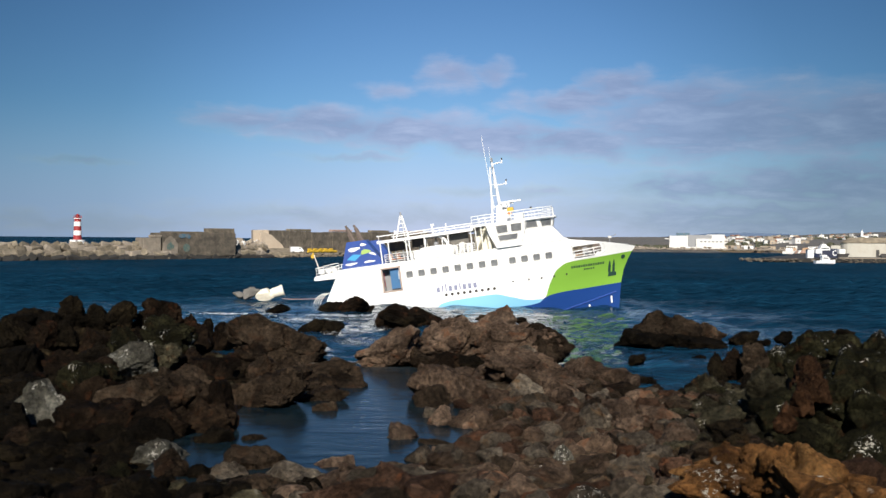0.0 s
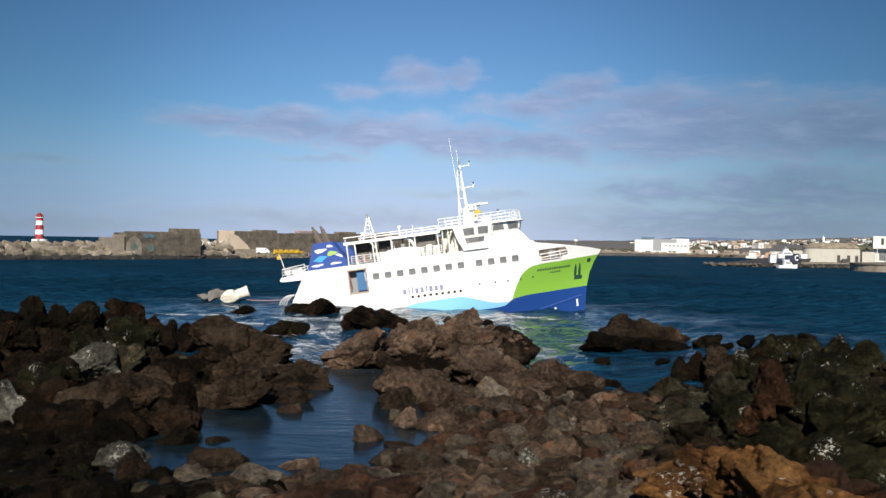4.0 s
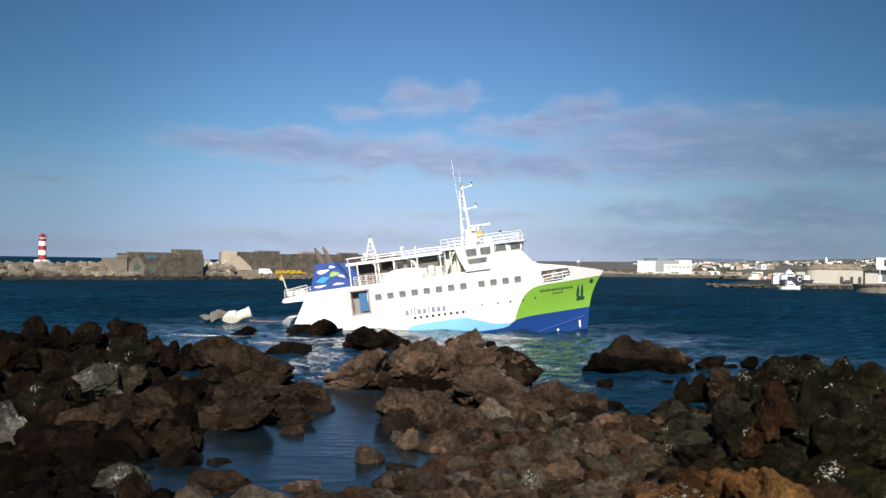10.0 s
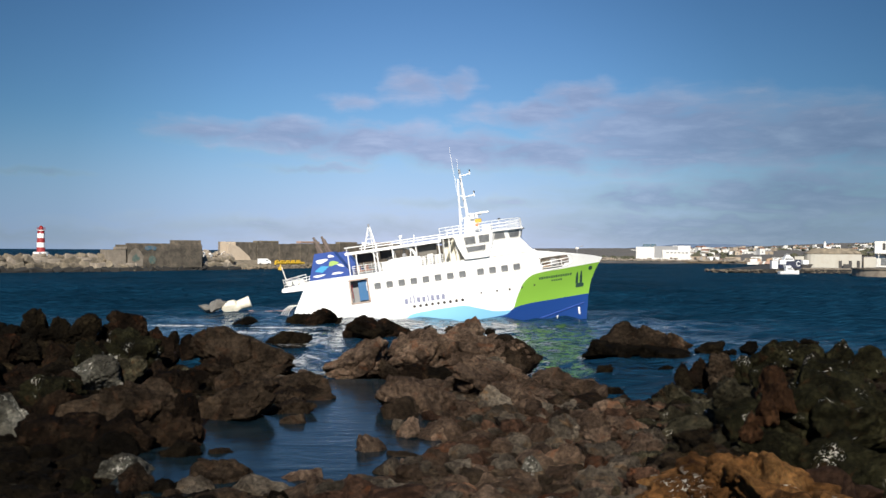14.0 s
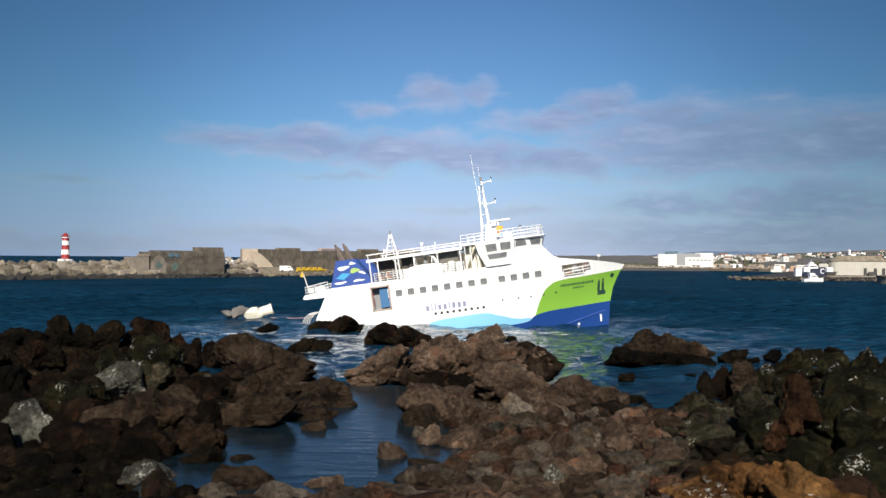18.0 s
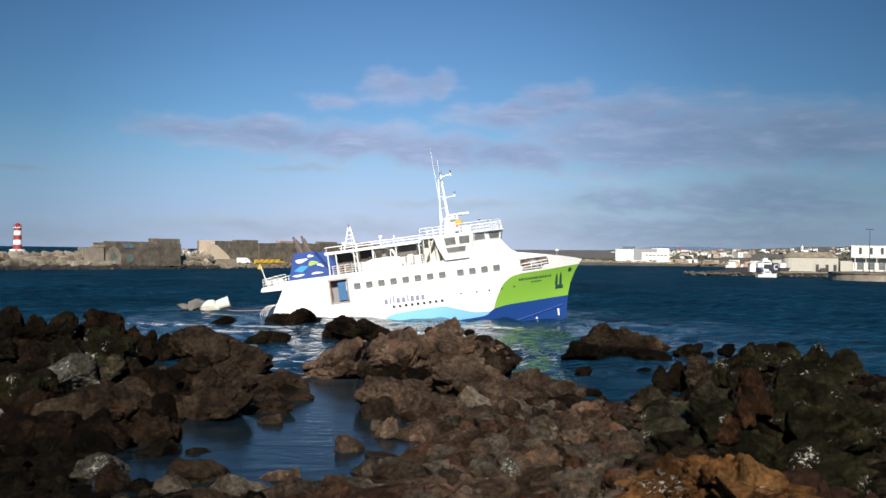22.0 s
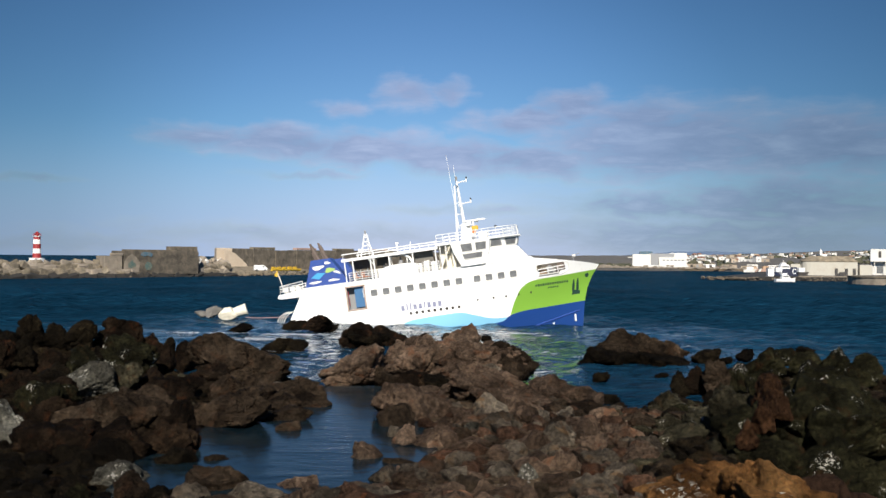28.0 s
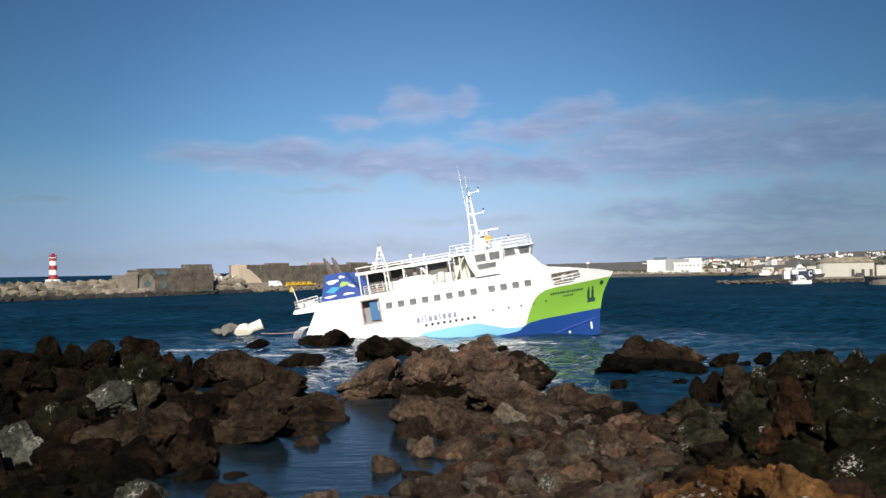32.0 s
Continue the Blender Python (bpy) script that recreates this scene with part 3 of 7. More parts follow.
ROCK_LABELS = ["brown angular lava boulder on the shore", "dark black-brown lava rock at the water's edge", "reddish-brown lava boulder on the shore",
               "pale grey lava block with a whitish crust", "rust-orange weathered lava rock beside the slope", "greenish-black lava rock with pale lichen spots",
               "grey-brown weathered lava rock", "dark reddish-brown lava boulder on the shore", "dull brown lava boulder beside the tide pool", "olive-brown weathered lava boulder on the shore", "dark rust-brown lava rock on the slope"]


def boulder(x, y, z, w, d, h, tone, level=0, lean=None, taper=None, rugged=0.21):
    """One boulder: its centre, width, depth and height in metres, and its kind of stone."""
    k = len(ROCKS)
    level = level or (6 if w > 4.6 and y < 70 else 5 if max(w, h) > 2.4 and y < 82 else 4)
    rng = np.random.RandomState(100 + k)
    vs, fs = stone_shape(level, (w, d, h), rng, rugged, foot=taper or (0.13 if w > 0.95 * h else 0.22))
    turn = Matrix.Rotation(rng.uniform(-0.12, 0.12) if lean is None else lean, 3, "Y")
    ob = raw("boulder", (vs @ np.array(turn).T).tolist(), fs, BASALT[tone], smooth=False)
    ob.matrix_basis = pose(x, y, z)
    ROCKS.append((x, y, z, w, d, h))
    return tagged(ob, ROCK_LABELS[tone], "rock", "boulders of the lava shore")


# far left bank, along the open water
# tones 1 and 7 on this bank also stand in for lens dimming
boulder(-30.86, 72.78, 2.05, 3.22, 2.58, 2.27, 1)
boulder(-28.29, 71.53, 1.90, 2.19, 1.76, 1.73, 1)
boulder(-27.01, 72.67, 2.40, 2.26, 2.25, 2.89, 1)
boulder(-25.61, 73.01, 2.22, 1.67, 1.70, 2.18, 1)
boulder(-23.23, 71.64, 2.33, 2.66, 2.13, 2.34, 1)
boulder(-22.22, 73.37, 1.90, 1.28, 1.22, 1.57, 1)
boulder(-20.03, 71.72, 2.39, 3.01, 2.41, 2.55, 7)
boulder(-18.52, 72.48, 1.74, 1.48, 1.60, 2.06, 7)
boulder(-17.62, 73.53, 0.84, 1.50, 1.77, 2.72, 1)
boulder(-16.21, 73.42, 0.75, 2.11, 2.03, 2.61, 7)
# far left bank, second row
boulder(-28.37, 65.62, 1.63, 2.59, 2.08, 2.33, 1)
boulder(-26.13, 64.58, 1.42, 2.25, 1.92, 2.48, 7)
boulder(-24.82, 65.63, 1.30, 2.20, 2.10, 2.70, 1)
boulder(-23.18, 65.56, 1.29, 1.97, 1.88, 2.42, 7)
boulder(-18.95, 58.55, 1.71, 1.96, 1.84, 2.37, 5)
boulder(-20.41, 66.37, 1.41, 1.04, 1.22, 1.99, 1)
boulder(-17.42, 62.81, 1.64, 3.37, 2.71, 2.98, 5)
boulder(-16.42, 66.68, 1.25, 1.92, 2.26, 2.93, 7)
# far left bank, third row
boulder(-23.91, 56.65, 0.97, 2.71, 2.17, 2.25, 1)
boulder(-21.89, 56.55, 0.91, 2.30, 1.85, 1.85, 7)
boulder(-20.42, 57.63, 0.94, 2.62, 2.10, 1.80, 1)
boulder(-17.00, 54.61, 1.31, 2.55, 2.04, 2.25, 3)
boulder(-15.55, 55.45, 1.43, 1.86, 1.49, 1.66, 9)
boulder(-14.53, 57.51, 0.98, 2.14, 1.71, 1.72, 7)
boulder(-12.58, 53.71, 0.95, 2.95, 2.36, 1.60, 7)
boulder(-18.45, 53.46, 0.95, 1.92, 1.54, 1.60, 7)
# left foreground mass
boulder(-12.15, 44.98, 0.87, 5.39, 4.32, 3.01, 8)
boulder(-17.89, 49.71, 1.15, 2.96, 2.38, 1.76, 5)
boulder(-16.28, 47.05, 0.60, 2.47, 1.98, 2.13, 7)
boulder(-20.20, 47.48, 1.02, 1.99, 1.60, 1.55, 1)
boulder(-16.58, 41.86, 0.79, 2.29, 2.11, 2.72, 3)
boulder(-17.14, 39.62, 0.60, 1.89, 1.63, 2.10, 1)
boulder(-14.22, 40.34, 0.56, 3.72, 2.98, 1.98, 7)
boulder(-11.39, 40.08, 0.59, 2.62, 2.10, 2.09, 7)
boulder(-9.56, 40.72, 0.51, 2.62, 2.10, 1.84, 7)
boulder(-9.85, 44.19, 0.68, 1.43, 1.68, 2.38, 7)
boulder(-10.92, 39.05, 0.39, 2.65, 2.12, 1.43, 1)
boulder(-8.96, 38.44, 0.33, 1.79, 1.44, 1.25, 1)
boulder(-12.09, 36.18, 0.34, 1.64, 1.32, 1.28, 1)
# left of the pool, brown mass
boulder(-10.18, 60.85, 1.53, 6.26, 4.50, 3.50, 8)
boulder(-11.08, 57.60, 1.15, 2.48, 1.99, 2.04, 8)
boulder(-9.66, 53.44, 1.07, 1.83, 1.47, 1.60, 8)
boulder(-8.05, 53.54, 1.08, 2.24, 1.80, 1.82, 8)
boulder(-8.61, 47.54, 0.64, 4.50, 3.61, 2.27, 8)
boulder(-6.27, 54.85, 0.85, 3.53, 2.83, 2.32, 8)
boulder(-6.82, 51.61, 0.50, 2.53, 2.03, 1.24, 8)
boulder(-5.08, 53.05, 0.40, 2.29, 1.83, 1.13, 8)
boulder(-6.06, 48.71, 0.30, 3.02, 2.42, 1.17, 8)
boulder(-5.31, 45.62, 0.24, 1.32, 1.05, 0.97, 8)
boulder(-8.87, 60.31, 0.95, 1.31, 1.05, 0.95, 1)
boulder(-5.35, 55.37, 0.28, 1.53, 1.23, 0.79, 7)
# stones close by, left
boulder(-10.08, 35.26, 0.42, 2.06, 1.65, 1.55, 3)
boulder(-9.12, 32.92, 0.38, 1.38, 1.11, 1.40, 8)
boulder(-10.59, 32.83, 0.26, 0.99, 0.80, 1.03, 5)
boulder(-6.25, 34.57, 0.40, 2.55, 2.04, 1.46, 8)
boulder(-7.29, 38.99, 0.22, 1.59, 1.27, 0.89, 8)
boulder(-7.04, 32.75, 0.28, 1.26, 1.01, 1.07, 6)
boulder(-8.05, 32.91, 0.25, 1.30, 1.04, 0.98, 1)
boulder(-4.79, 32.69, 0.30, 2.18, 1.75, 1.15, 6)
boulder(-13.01, 33.36, 0.12, 0.72, 0.58, 0.57, 3)
boulder(-13.86, 33.72, 0.27, 1.61, 1.29, 1.05, 1)
boulder(-12.28, 33.22, 0.28, 1.39, 1.12, 1.08, 1)
boulder(-3.57, 34.68, 0.25, 1.70, 1.36, 0.98, 0)
boulder(-3.21, 36.41, 0.07, 1.14, 0.91, 0.41, 8)
boulder(-1.97, 33.82, 0.23, 2.02, 1.62, 0.91, 0)
boulder(-3.70, 37.95, 0.08, 0.55, 0.44, 0.43, 1)
boulder(-12.89, 31.36, 0.33, 1.50, 1.20, 0.78, 1)
boulder(-11.32, 31.45, 0.31, 1.87, 1.50, 0.73, 7)
boulder(-3.16, 32.25, 0.23, 1.54, 1.24, 0.91, 0)
boulder(-0.54, 33.47, 0.21, 1.80, 1.44, 0.85, 0)
# rocks awash before the ferry
boulder(-12.09, 110.83, 0.37, 3.33, 2.67, 1.42, 1)
boulder(-9.63, 109.41, 0.65, 4.20, 3.36, 2.33, 7)
boulder(-8.39, 110.48, 0.32, 1.86, 1.49, 1.26, 1)
boulder(-4.14, 91.80, 0.96, 3.74, 3.00, 3.32, 7)
boulder(-2.20, 93.11, 0.63, 4.45, 3.57, 2.24, 7)
boulder(-3.11, 92.11, 0.46, 5.06, 4.06, 1.69, 1)
boulder(-11.12, 85.21, 0.42, 2.56, 2.05, 1.58, 1)
boulder(-9.64, 86.13, 0.43, 2.28, 1.83, 1.60, 1)
boulder(1.86, 96.09, 0.34, 1.85, 1.48, 1.30, 7)
boulder(4.54, 97.48, 0.28, 2.34, 1.88, 1.11, 8)
boulder(-17.72, 106.62, 0.44, 2.56, 2.06, 1.06, 1)
# centre mass
boulder(-3.19, 63.36, 0.91, 4.52, 3.62, 3.13, 0)
boulder(0.74, 65.82, 1.06, 6.71, 4.50, 3.61, 0)
boulder(3.81, 66.63, 2.61, 2.47, 2.10, 2.70, 0)
boulder(4.68, 65.82, 1.09, 6.63, 4.50, 3.70, 0)
boulder(6.51, 64.97, 1.08, 4.03, 3.23, 3.49, 8)
boulder(-2.94, 65.21, 0.94, 2.96, 2.38, 2.77, 8)
boulder(0.28, 61.67, 0.54, 2.80, 2.25, 1.40, 7)
boulder(1.85, 60.38, 0.67, 1.60, 1.28, 0.95, 1)
boulder(-1.38, 62.45, 0.51, 1.87, 1.50, 1.51, 8)
# centre mass, front tier
boulder(4.41, 54.57, 1.03, 5.99, 4.50, 3.51, 0)
boulder(4.35, 54.71, 0.80, 2.94, 2.36, 2.79, 6)
boulder(0.39, 49.58, 0.74, 4.00, 3.21, 2.58, 0)
boulder(-0.42, 46.92, 0.54, 1.91, 1.53, 1.93, 8)
boulder(1.18, 49.85, 0.49, 2.38, 1.91, 1.77, 0)
boulder(3.97, 49.83, 0.49, 2.32, 1.86, 1.77, 6)
boulder(5.84, 50.18, 0.45, 2.40, 1.92, 1.64, 0)
boulder(2.76, 46.89, 0.33, 1.80, 1.44, 1.27, 0)
# spit and the stones in the bay
boulder(8.15, 56.03, 0.60, 3.34, 2.68, 2.14, 0)
boulder(10.05, 55.74, 0.38, 2.14, 1.71, 1.43, 0)
boulder(11.61, 56.85, 0.19, 1.44, 1.15, 0.81, 1)
boulder(7.42, 51.08, 0.30, 1.84, 1.47, 1.16, 8)
boulder(9.50, 52.24, 0.22, 2.19, 1.76, 0.89, 7)
boulder(11.40, 53.49, 0.13, 1.16, 0.93, 0.61, 1)
boulder(12.56, 51.98, 0.17, 1.13, 0.90, 0.74, 1)
boulder(13.04, 66.49, 0.23, 1.12, 0.90, 0.95, 1)
boulder(17.95, 68.95, 0.12, 1.00, 0.80, 0.59, 1)
boulder(7.10, 90.31, 0.81, 1.31, 1.05, 0.90, 1)
# islet
boulder(15.76, 76.99, 0.48, 4.86, 3.90, 1.74, 1)
boulder(19.45, 77.89, 0.38, 5.28, 4.24, 1.43, 1)
boulder(16.54, 78.31, 0.90, 3.65, 2.93, 3.11, 8)
boulder(17.44, 81.71, 1.16, 2.94, 2.36, 2.50, 8)
boulder(19.14, 79.01, 0.81, 3.12, 2.50, 2.81, 8)
boulder(21.13, 79.84, 0.57, 3.06, 2.46, 2.04, 8)
boulder(24.28, 78.87, 0.35, 2.56, 2.05, 1.35, 1)
boulder(25.55, 78.55, 0.14, 1.23, 0.99, 0.67, 1)
boulder(27.04, 78.36, 0.52, 1.51, 1.21, 1.23, 1)
boulder(33.73, 82.48, 0.54, 1.98, 1.59, 0.82, 1)
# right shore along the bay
# tone 5 here also takes in the lens's dimming at the right
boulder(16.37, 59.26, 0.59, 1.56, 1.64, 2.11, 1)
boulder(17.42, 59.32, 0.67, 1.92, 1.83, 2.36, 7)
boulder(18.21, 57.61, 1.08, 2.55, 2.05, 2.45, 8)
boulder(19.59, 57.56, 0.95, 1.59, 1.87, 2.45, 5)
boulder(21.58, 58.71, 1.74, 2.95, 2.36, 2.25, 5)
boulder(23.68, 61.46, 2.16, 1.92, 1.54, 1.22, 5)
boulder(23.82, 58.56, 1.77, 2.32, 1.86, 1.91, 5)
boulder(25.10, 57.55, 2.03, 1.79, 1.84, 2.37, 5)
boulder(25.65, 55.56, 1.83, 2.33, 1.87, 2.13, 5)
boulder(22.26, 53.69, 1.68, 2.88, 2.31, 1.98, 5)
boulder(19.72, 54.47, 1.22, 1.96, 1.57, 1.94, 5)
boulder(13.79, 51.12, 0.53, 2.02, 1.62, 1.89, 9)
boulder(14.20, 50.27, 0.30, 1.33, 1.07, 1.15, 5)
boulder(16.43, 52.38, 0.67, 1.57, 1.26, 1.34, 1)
boulder(11.59, 49.04, 0.27, 1.76, 1.41, 1.05, 0)
# dark slope on the right
boulder(14.95, 44.59, 1.45, 2.45, 1.96, 2.46, 9)
boulder(16.04, 42.66, 1.91, 1.88, 2.20, 2.83, 10)
boulder(13.65, 44.65, 0.66, 2.71, 2.18, 2.02, 9)
boulder(13.72, 37.75, 1.41, 3.13, 2.51, 2.92, 5)
boulder(15.88, 37.13, 1.44, 5.80, 4.50, 4.82, 5)
boulder(12.62, 34.81, 2.66, 1.04, 1.04, 1.34, 10)
boulder(13.49, 35.81, 3.13, 1.03, 1.03, 1.32, 10)
boulder(11.96, 34.30, 2.07, 0.86, 0.98, 1.27, 10)
boulder(13.27, 41.42, 2.10, 1.39, 1.42, 1.82, 9)
boulder(19.37, 44.38, 2.05, 1.60, 1.28, 1.33, 10)
boulder(12.71, 34.64, 1.04, 2.67, 2.14, 2.19, 5)
boulder(14.34, 33.67, 0.95, 2.79, 2.24, 2.37, 5)
boulder(11.47, 41.30, 0.50, 2.22, 1.78, 1.81, 9)
boulder(12.12, 38.44, 0.72, 1.84, 1.47, 1.53, 9)
boulder(11.87, 35.46, 0.84, 1.91, 1.53, 1.00, 5)
boulder(15.09, 31.57, 1.11, 2.25, 1.90, 2.44, 5)
boulder(14.47, 37.38, 1.63, 1.57, 1.26, 1.59, 7)
# shelf
boulder(6.27, 41.66, 0.53, 1.80, 1.47, 1.89, 6)
boulder(5.22, 41.21, 0.38, 1.87, 1.50, 1.40, 0)
boulder(8.15, 44.19, 0.43, 2.11, 1.69, 1.57, 0)
boulder(9.74, 43.65, 0.42, 1.98, 1.59, 1.55, 0)
boulder(3.43, 35.62, 0.41, 1.19, 1.18, 1.52, 6)
boulder(4.33, 35.07, 0.36, 1.18, 1.05, 1.35, 3)
boulder(2.95, 44.68, 0.48, 0.75, 0.60, 0.77, 3)
boulder(2.66, 41.14, 0.34, 1.58, 1.27, 1.29, 0)
boulder(1.27, 41.68, 0.38, 1.89, 1.52, 1.42, 0)
boulder(0.00, 42.27, 0.39, 1.32, 1.12, 1.44, 0)
boulder(-0.28, 38.33, 0.25, 1.33, 1.07, 0.98, 8)
boulder(0.93, 36.52, 0.31, 1.62, 1.30, 1.19, 0)
boulder(2.28, 36.32, 0.33, 1.52, 1.22, 1.24, 2)
boulder(5.91, 36.55, 0.39, 1.75, 1.40, 1.45, 0)
boulder(7.56, 38.00, 0.39, 1.59, 1.28, 1.46, 6)
boulder(9.01, 38.43, 0.42, 1.75, 1.40, 1.53, 0)
boulder(5.24, 32.92, 0.31, 1.38, 1.11, 1.17, 0)
boulder(6.64, 33.37, 0.34, 1.40, 1.12, 1.28, 6)
boulder(2.68, 32.54, 0.30, 1.56, 1.25, 1.15, 0)
boulder(3.94, 32.25, 0.26, 1.54, 1.24, 1.01, 8)
boulder(1.23, 32.58, 0.30, 1.75, 1.40, 1.15, 0)
boulder(9.97, 37.25, 0.34, 1.61, 1.29, 1.27, 9)
# stones in the pool
boulder(-1.67, 39.38, 0.31, 1.46, 1.17, 1.18, 0)
boulder(-0.96, 39.41, 0.10, 0.71, 0.57, 0.51, 8)
boulder(-0.60, 43.93, 0.27, 0.95, 0.83, 1.06, 6)
boulder(-1.75, 48.33, 0.08, 0.82, 0.65, 0.45, 1)
boulder(-3.17, 45.78, 0.04, 0.77, 0.62, 0.33, 1)
# foot of the slope
boulder(7.35, 31.29, 1.07, 1.20, 0.96, 0.93, 2)
boulder(7.56, 28.25, 1.36, 1.05, 0.84, 1.08, 5)
boulder(6.29, 30.26, 0.73, 1.09, 0.87, 0.95, 2)
# rust-coloured slabs dipping to the right at the foot of the slope
boulder(7.60, 20.50, 3.10, 4.4, 3.4, 1.7, 4, 6, 0.30, rugged=0.36)
boulder(7.55, 17.50, 3.22, 3.6, 3.0, 1.5, 4, 6, 0.28, rugged=0.36)
boulder(6.45, 21.20, 3.12, 1.6, 1.9, 1.4, 4, 5, 0.1, rugged=0.36)
boulder(6.40, 15.80, 3.30, 3.8, 3.0, 1.8, 4, 6, 0.2, rugged=0.36)
boulder(5.60, 18.60, 2.55, 2.2, 2.0, 1.3, 2, 5, 0.1)
LISTED = len(ROCKS)

# floor of the shore: heights in metres at places between the boulders (pools and sea bed below zero)
FLOOR = [(0, 0, 6.6), (-8, 4, 6.2), (8, 4, 6.5), (0, 10, 4.7), (-9, 12, 4.0), (9, 10, 5.6), (0, 18, 3.0), (-10, 20, 2.4), (8, 18, 4.3), (14, 14, 5.5), (-3, 26, 1.5), (-12, 27, 1.0),
         (5, 27, 1.8), (1.5, 36, 0.9), (2, 41, 0.8), (6, 36, 1.3), (8, 46, 0.8), (4, 47, 0.7), (12, 44, 1.0), (-5, 31, 0.7), (-2, 31, 0.9), (-9, 31, 0.6), (10, 34, 2.2)]
BED = [(-9, 68, -1.6), (2, 72, -2.0), (12, 64, -1.6), (24, 66, -2), (34, 62, -1.6), (-30, 84, -2), (-18, 86, -2), (-40, 82, -2), (44, 60, -2)]
# outlines of the water among the rocks
POOL_RIM = [(-9.9, 44.9), (-9.0, 48.3), (-7.0, 50.8), (-5.7, 45.2), (-4.7, 45.2), (-4.1, 50.9), (-4.0, 53.2), (-2.8, 53.3), (-1.4, 51.4), (-1.2, 44.3), (-0.6, 42.3), (-0.7, 38.7), (-2.0, 37.6), (-2.9, 35.7), (-3.8, 36.4), (-4.5, 35.6), (-5.3, 34.7), (-5.9, 37.5), (-7.5, 38.4), (-7.9, 36.4), (-8.1, 34.0), (-9.0, 39.6)]
INLET = [(-4.1, 50.9), (-1.4, 51.4), (-1.2, 58.1), (-2.8, 60.5), (-4.8, 59.4), (-6.4, 61.1), (-9.5, 74.6), (-12.4, 89.5), (-6.3, 90.0), (-5.3, 65.3), (-3.9, 53.2)]
BAY = [(6.9, 53.8), (10.8, 54.4), (11.6, 51.2), (15.9, 58.1), (16.4, 54.3), (17.2, 58.2), (17.2, 63.8), (21.2, 77.7), (29.1, 82.6), (31.4, 90.4), (11.5, 88.7), (8.7, 66.2), (11.7, 58.9), (9.3, 53.9)]

COVE = [(-16.6, 67.5), (-14.2, 66.8), (-13.6, 73.5), (-17.0, 73.5)]


def inside_depth(X, Y, rim):
    """Metres inside (positive) or outside (negative) a closed outline."""
    best = np.full_like(X, 1e9)
    inner = np.zeros(X.shape, bool)
    for (x0, y0), (x1, y1) in zip(rim, rim[1:] + rim[:1]):
        dx, dy = x1 - x0, y1 - y0
        t = np.clip(((X - x0) * dx + (Y - y0) * dy) / (dx * dx + dy * dy + 1e-9), 0, 1)
        best = np.minimum(best, np.hypot(X - x0 - t * dx, Y - y0 - t * dy))
        hit = ((y0 > Y) != (y1 > Y)) & (X < dx * (Y - y0) / (dy if abs(dy) > 1e-9 else 1e-9) + x0)
        inner ^= hit
    return np.where(inner, best, -best)


def shore_height(X, Y):
    pts = [(x, y, z - 0.24 * h, 0.25 + 0.35 * min(w, 3)) for x, y, z, w, d, h in ROCKS[:LISTED] if y < 66 or x < -12 and y < 76] + [(*q, 1.0) for q in FLOOR + BED]
    num, den = np.zeros_like(X), np.full_like(X, 1e-9)
    for x, y, z, k in pts:
        s = 0.9 + 0.012 * y
        q = k * (np.exp(-((X - x) ** 2 + (Y - y) ** 2) / (2 * s * s)) + 2e-4 / (1 + ((X - x) ** 2 + (Y - y) ** 2) / 40) ** 2)
        num += q * z
        den += q
    return num / den


def lava_ground():
    xs, ys = np.arange(-46, 46, 0.25), np.arange(-10, 90, 0.25)
    X, Y = np.meshgrid(xs, ys)
    Z = shore_height(X, Y)
    edge = np.clip((Y - 66 - 11 * np.clip((-11 - X) / 4, 0, 1)) / 8, 0, 1)
    Z = Z * (1 - edge) - 2.4 * edge
    add = [noise.ridged_multi_fractal(Vector((x * 0.42, y * 0.42, 3.1)), 0.9, 2.1, 5, 1.0, 2.0) - 1.3 for x, y in zip(X.ravel(), Y.ravel())]
    cell = []
    for x, y in zip(X.ravel(), Y.ravel()):
        dd = noise.voronoi(Vector((x * 0.8 + 0.35 * math.sin(y), y * 0.7, 0.0)))[0]
        cell.append(math.exp(-(dd[1] - dd[0]) * 7.0))
    Z = Z + 0.34 * np.array(add).reshape(Z.shape) - 0.55 * np.array(cell).reshape(Z.shape)
    low = 0.55 - 0.33 * np.clip(1.3 + inside_depth(X, Y, POOL_RIM) / 3, 0, 1)
    Z = np.where((Y < 56) & (Z < low), low + 0.15 * (Z - low), Z)
    for rim in (POOL_RIM, INLET, BAY, COVE):
        k = np.clip((inside_depth(X, Y, rim) + 0.5) / 1.0, 0, 1)
        Z = np.where(k > 0, Z * (1 - k) + k * np.minimum(Z, -0.6), Z)
    vs = np.stack([X, Y, Z], -1).reshape(-1, 3).tolist()
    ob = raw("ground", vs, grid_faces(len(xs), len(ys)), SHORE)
    return tagged(ob, "rough brown lava ground of the shore", "ground", kind="structure"), X, Y, Z


ground, GX, GY, GZ = lava_ground()


def ground_z(x, y):
    i, j = int(round((x + 46) / 0.25)), int(round((y + 10) / 0.25))
    return float(GZ[min(max(j, 0), GZ.shape[0] - 1), min(max(i, 0), GZ.shape[1] - 1)])


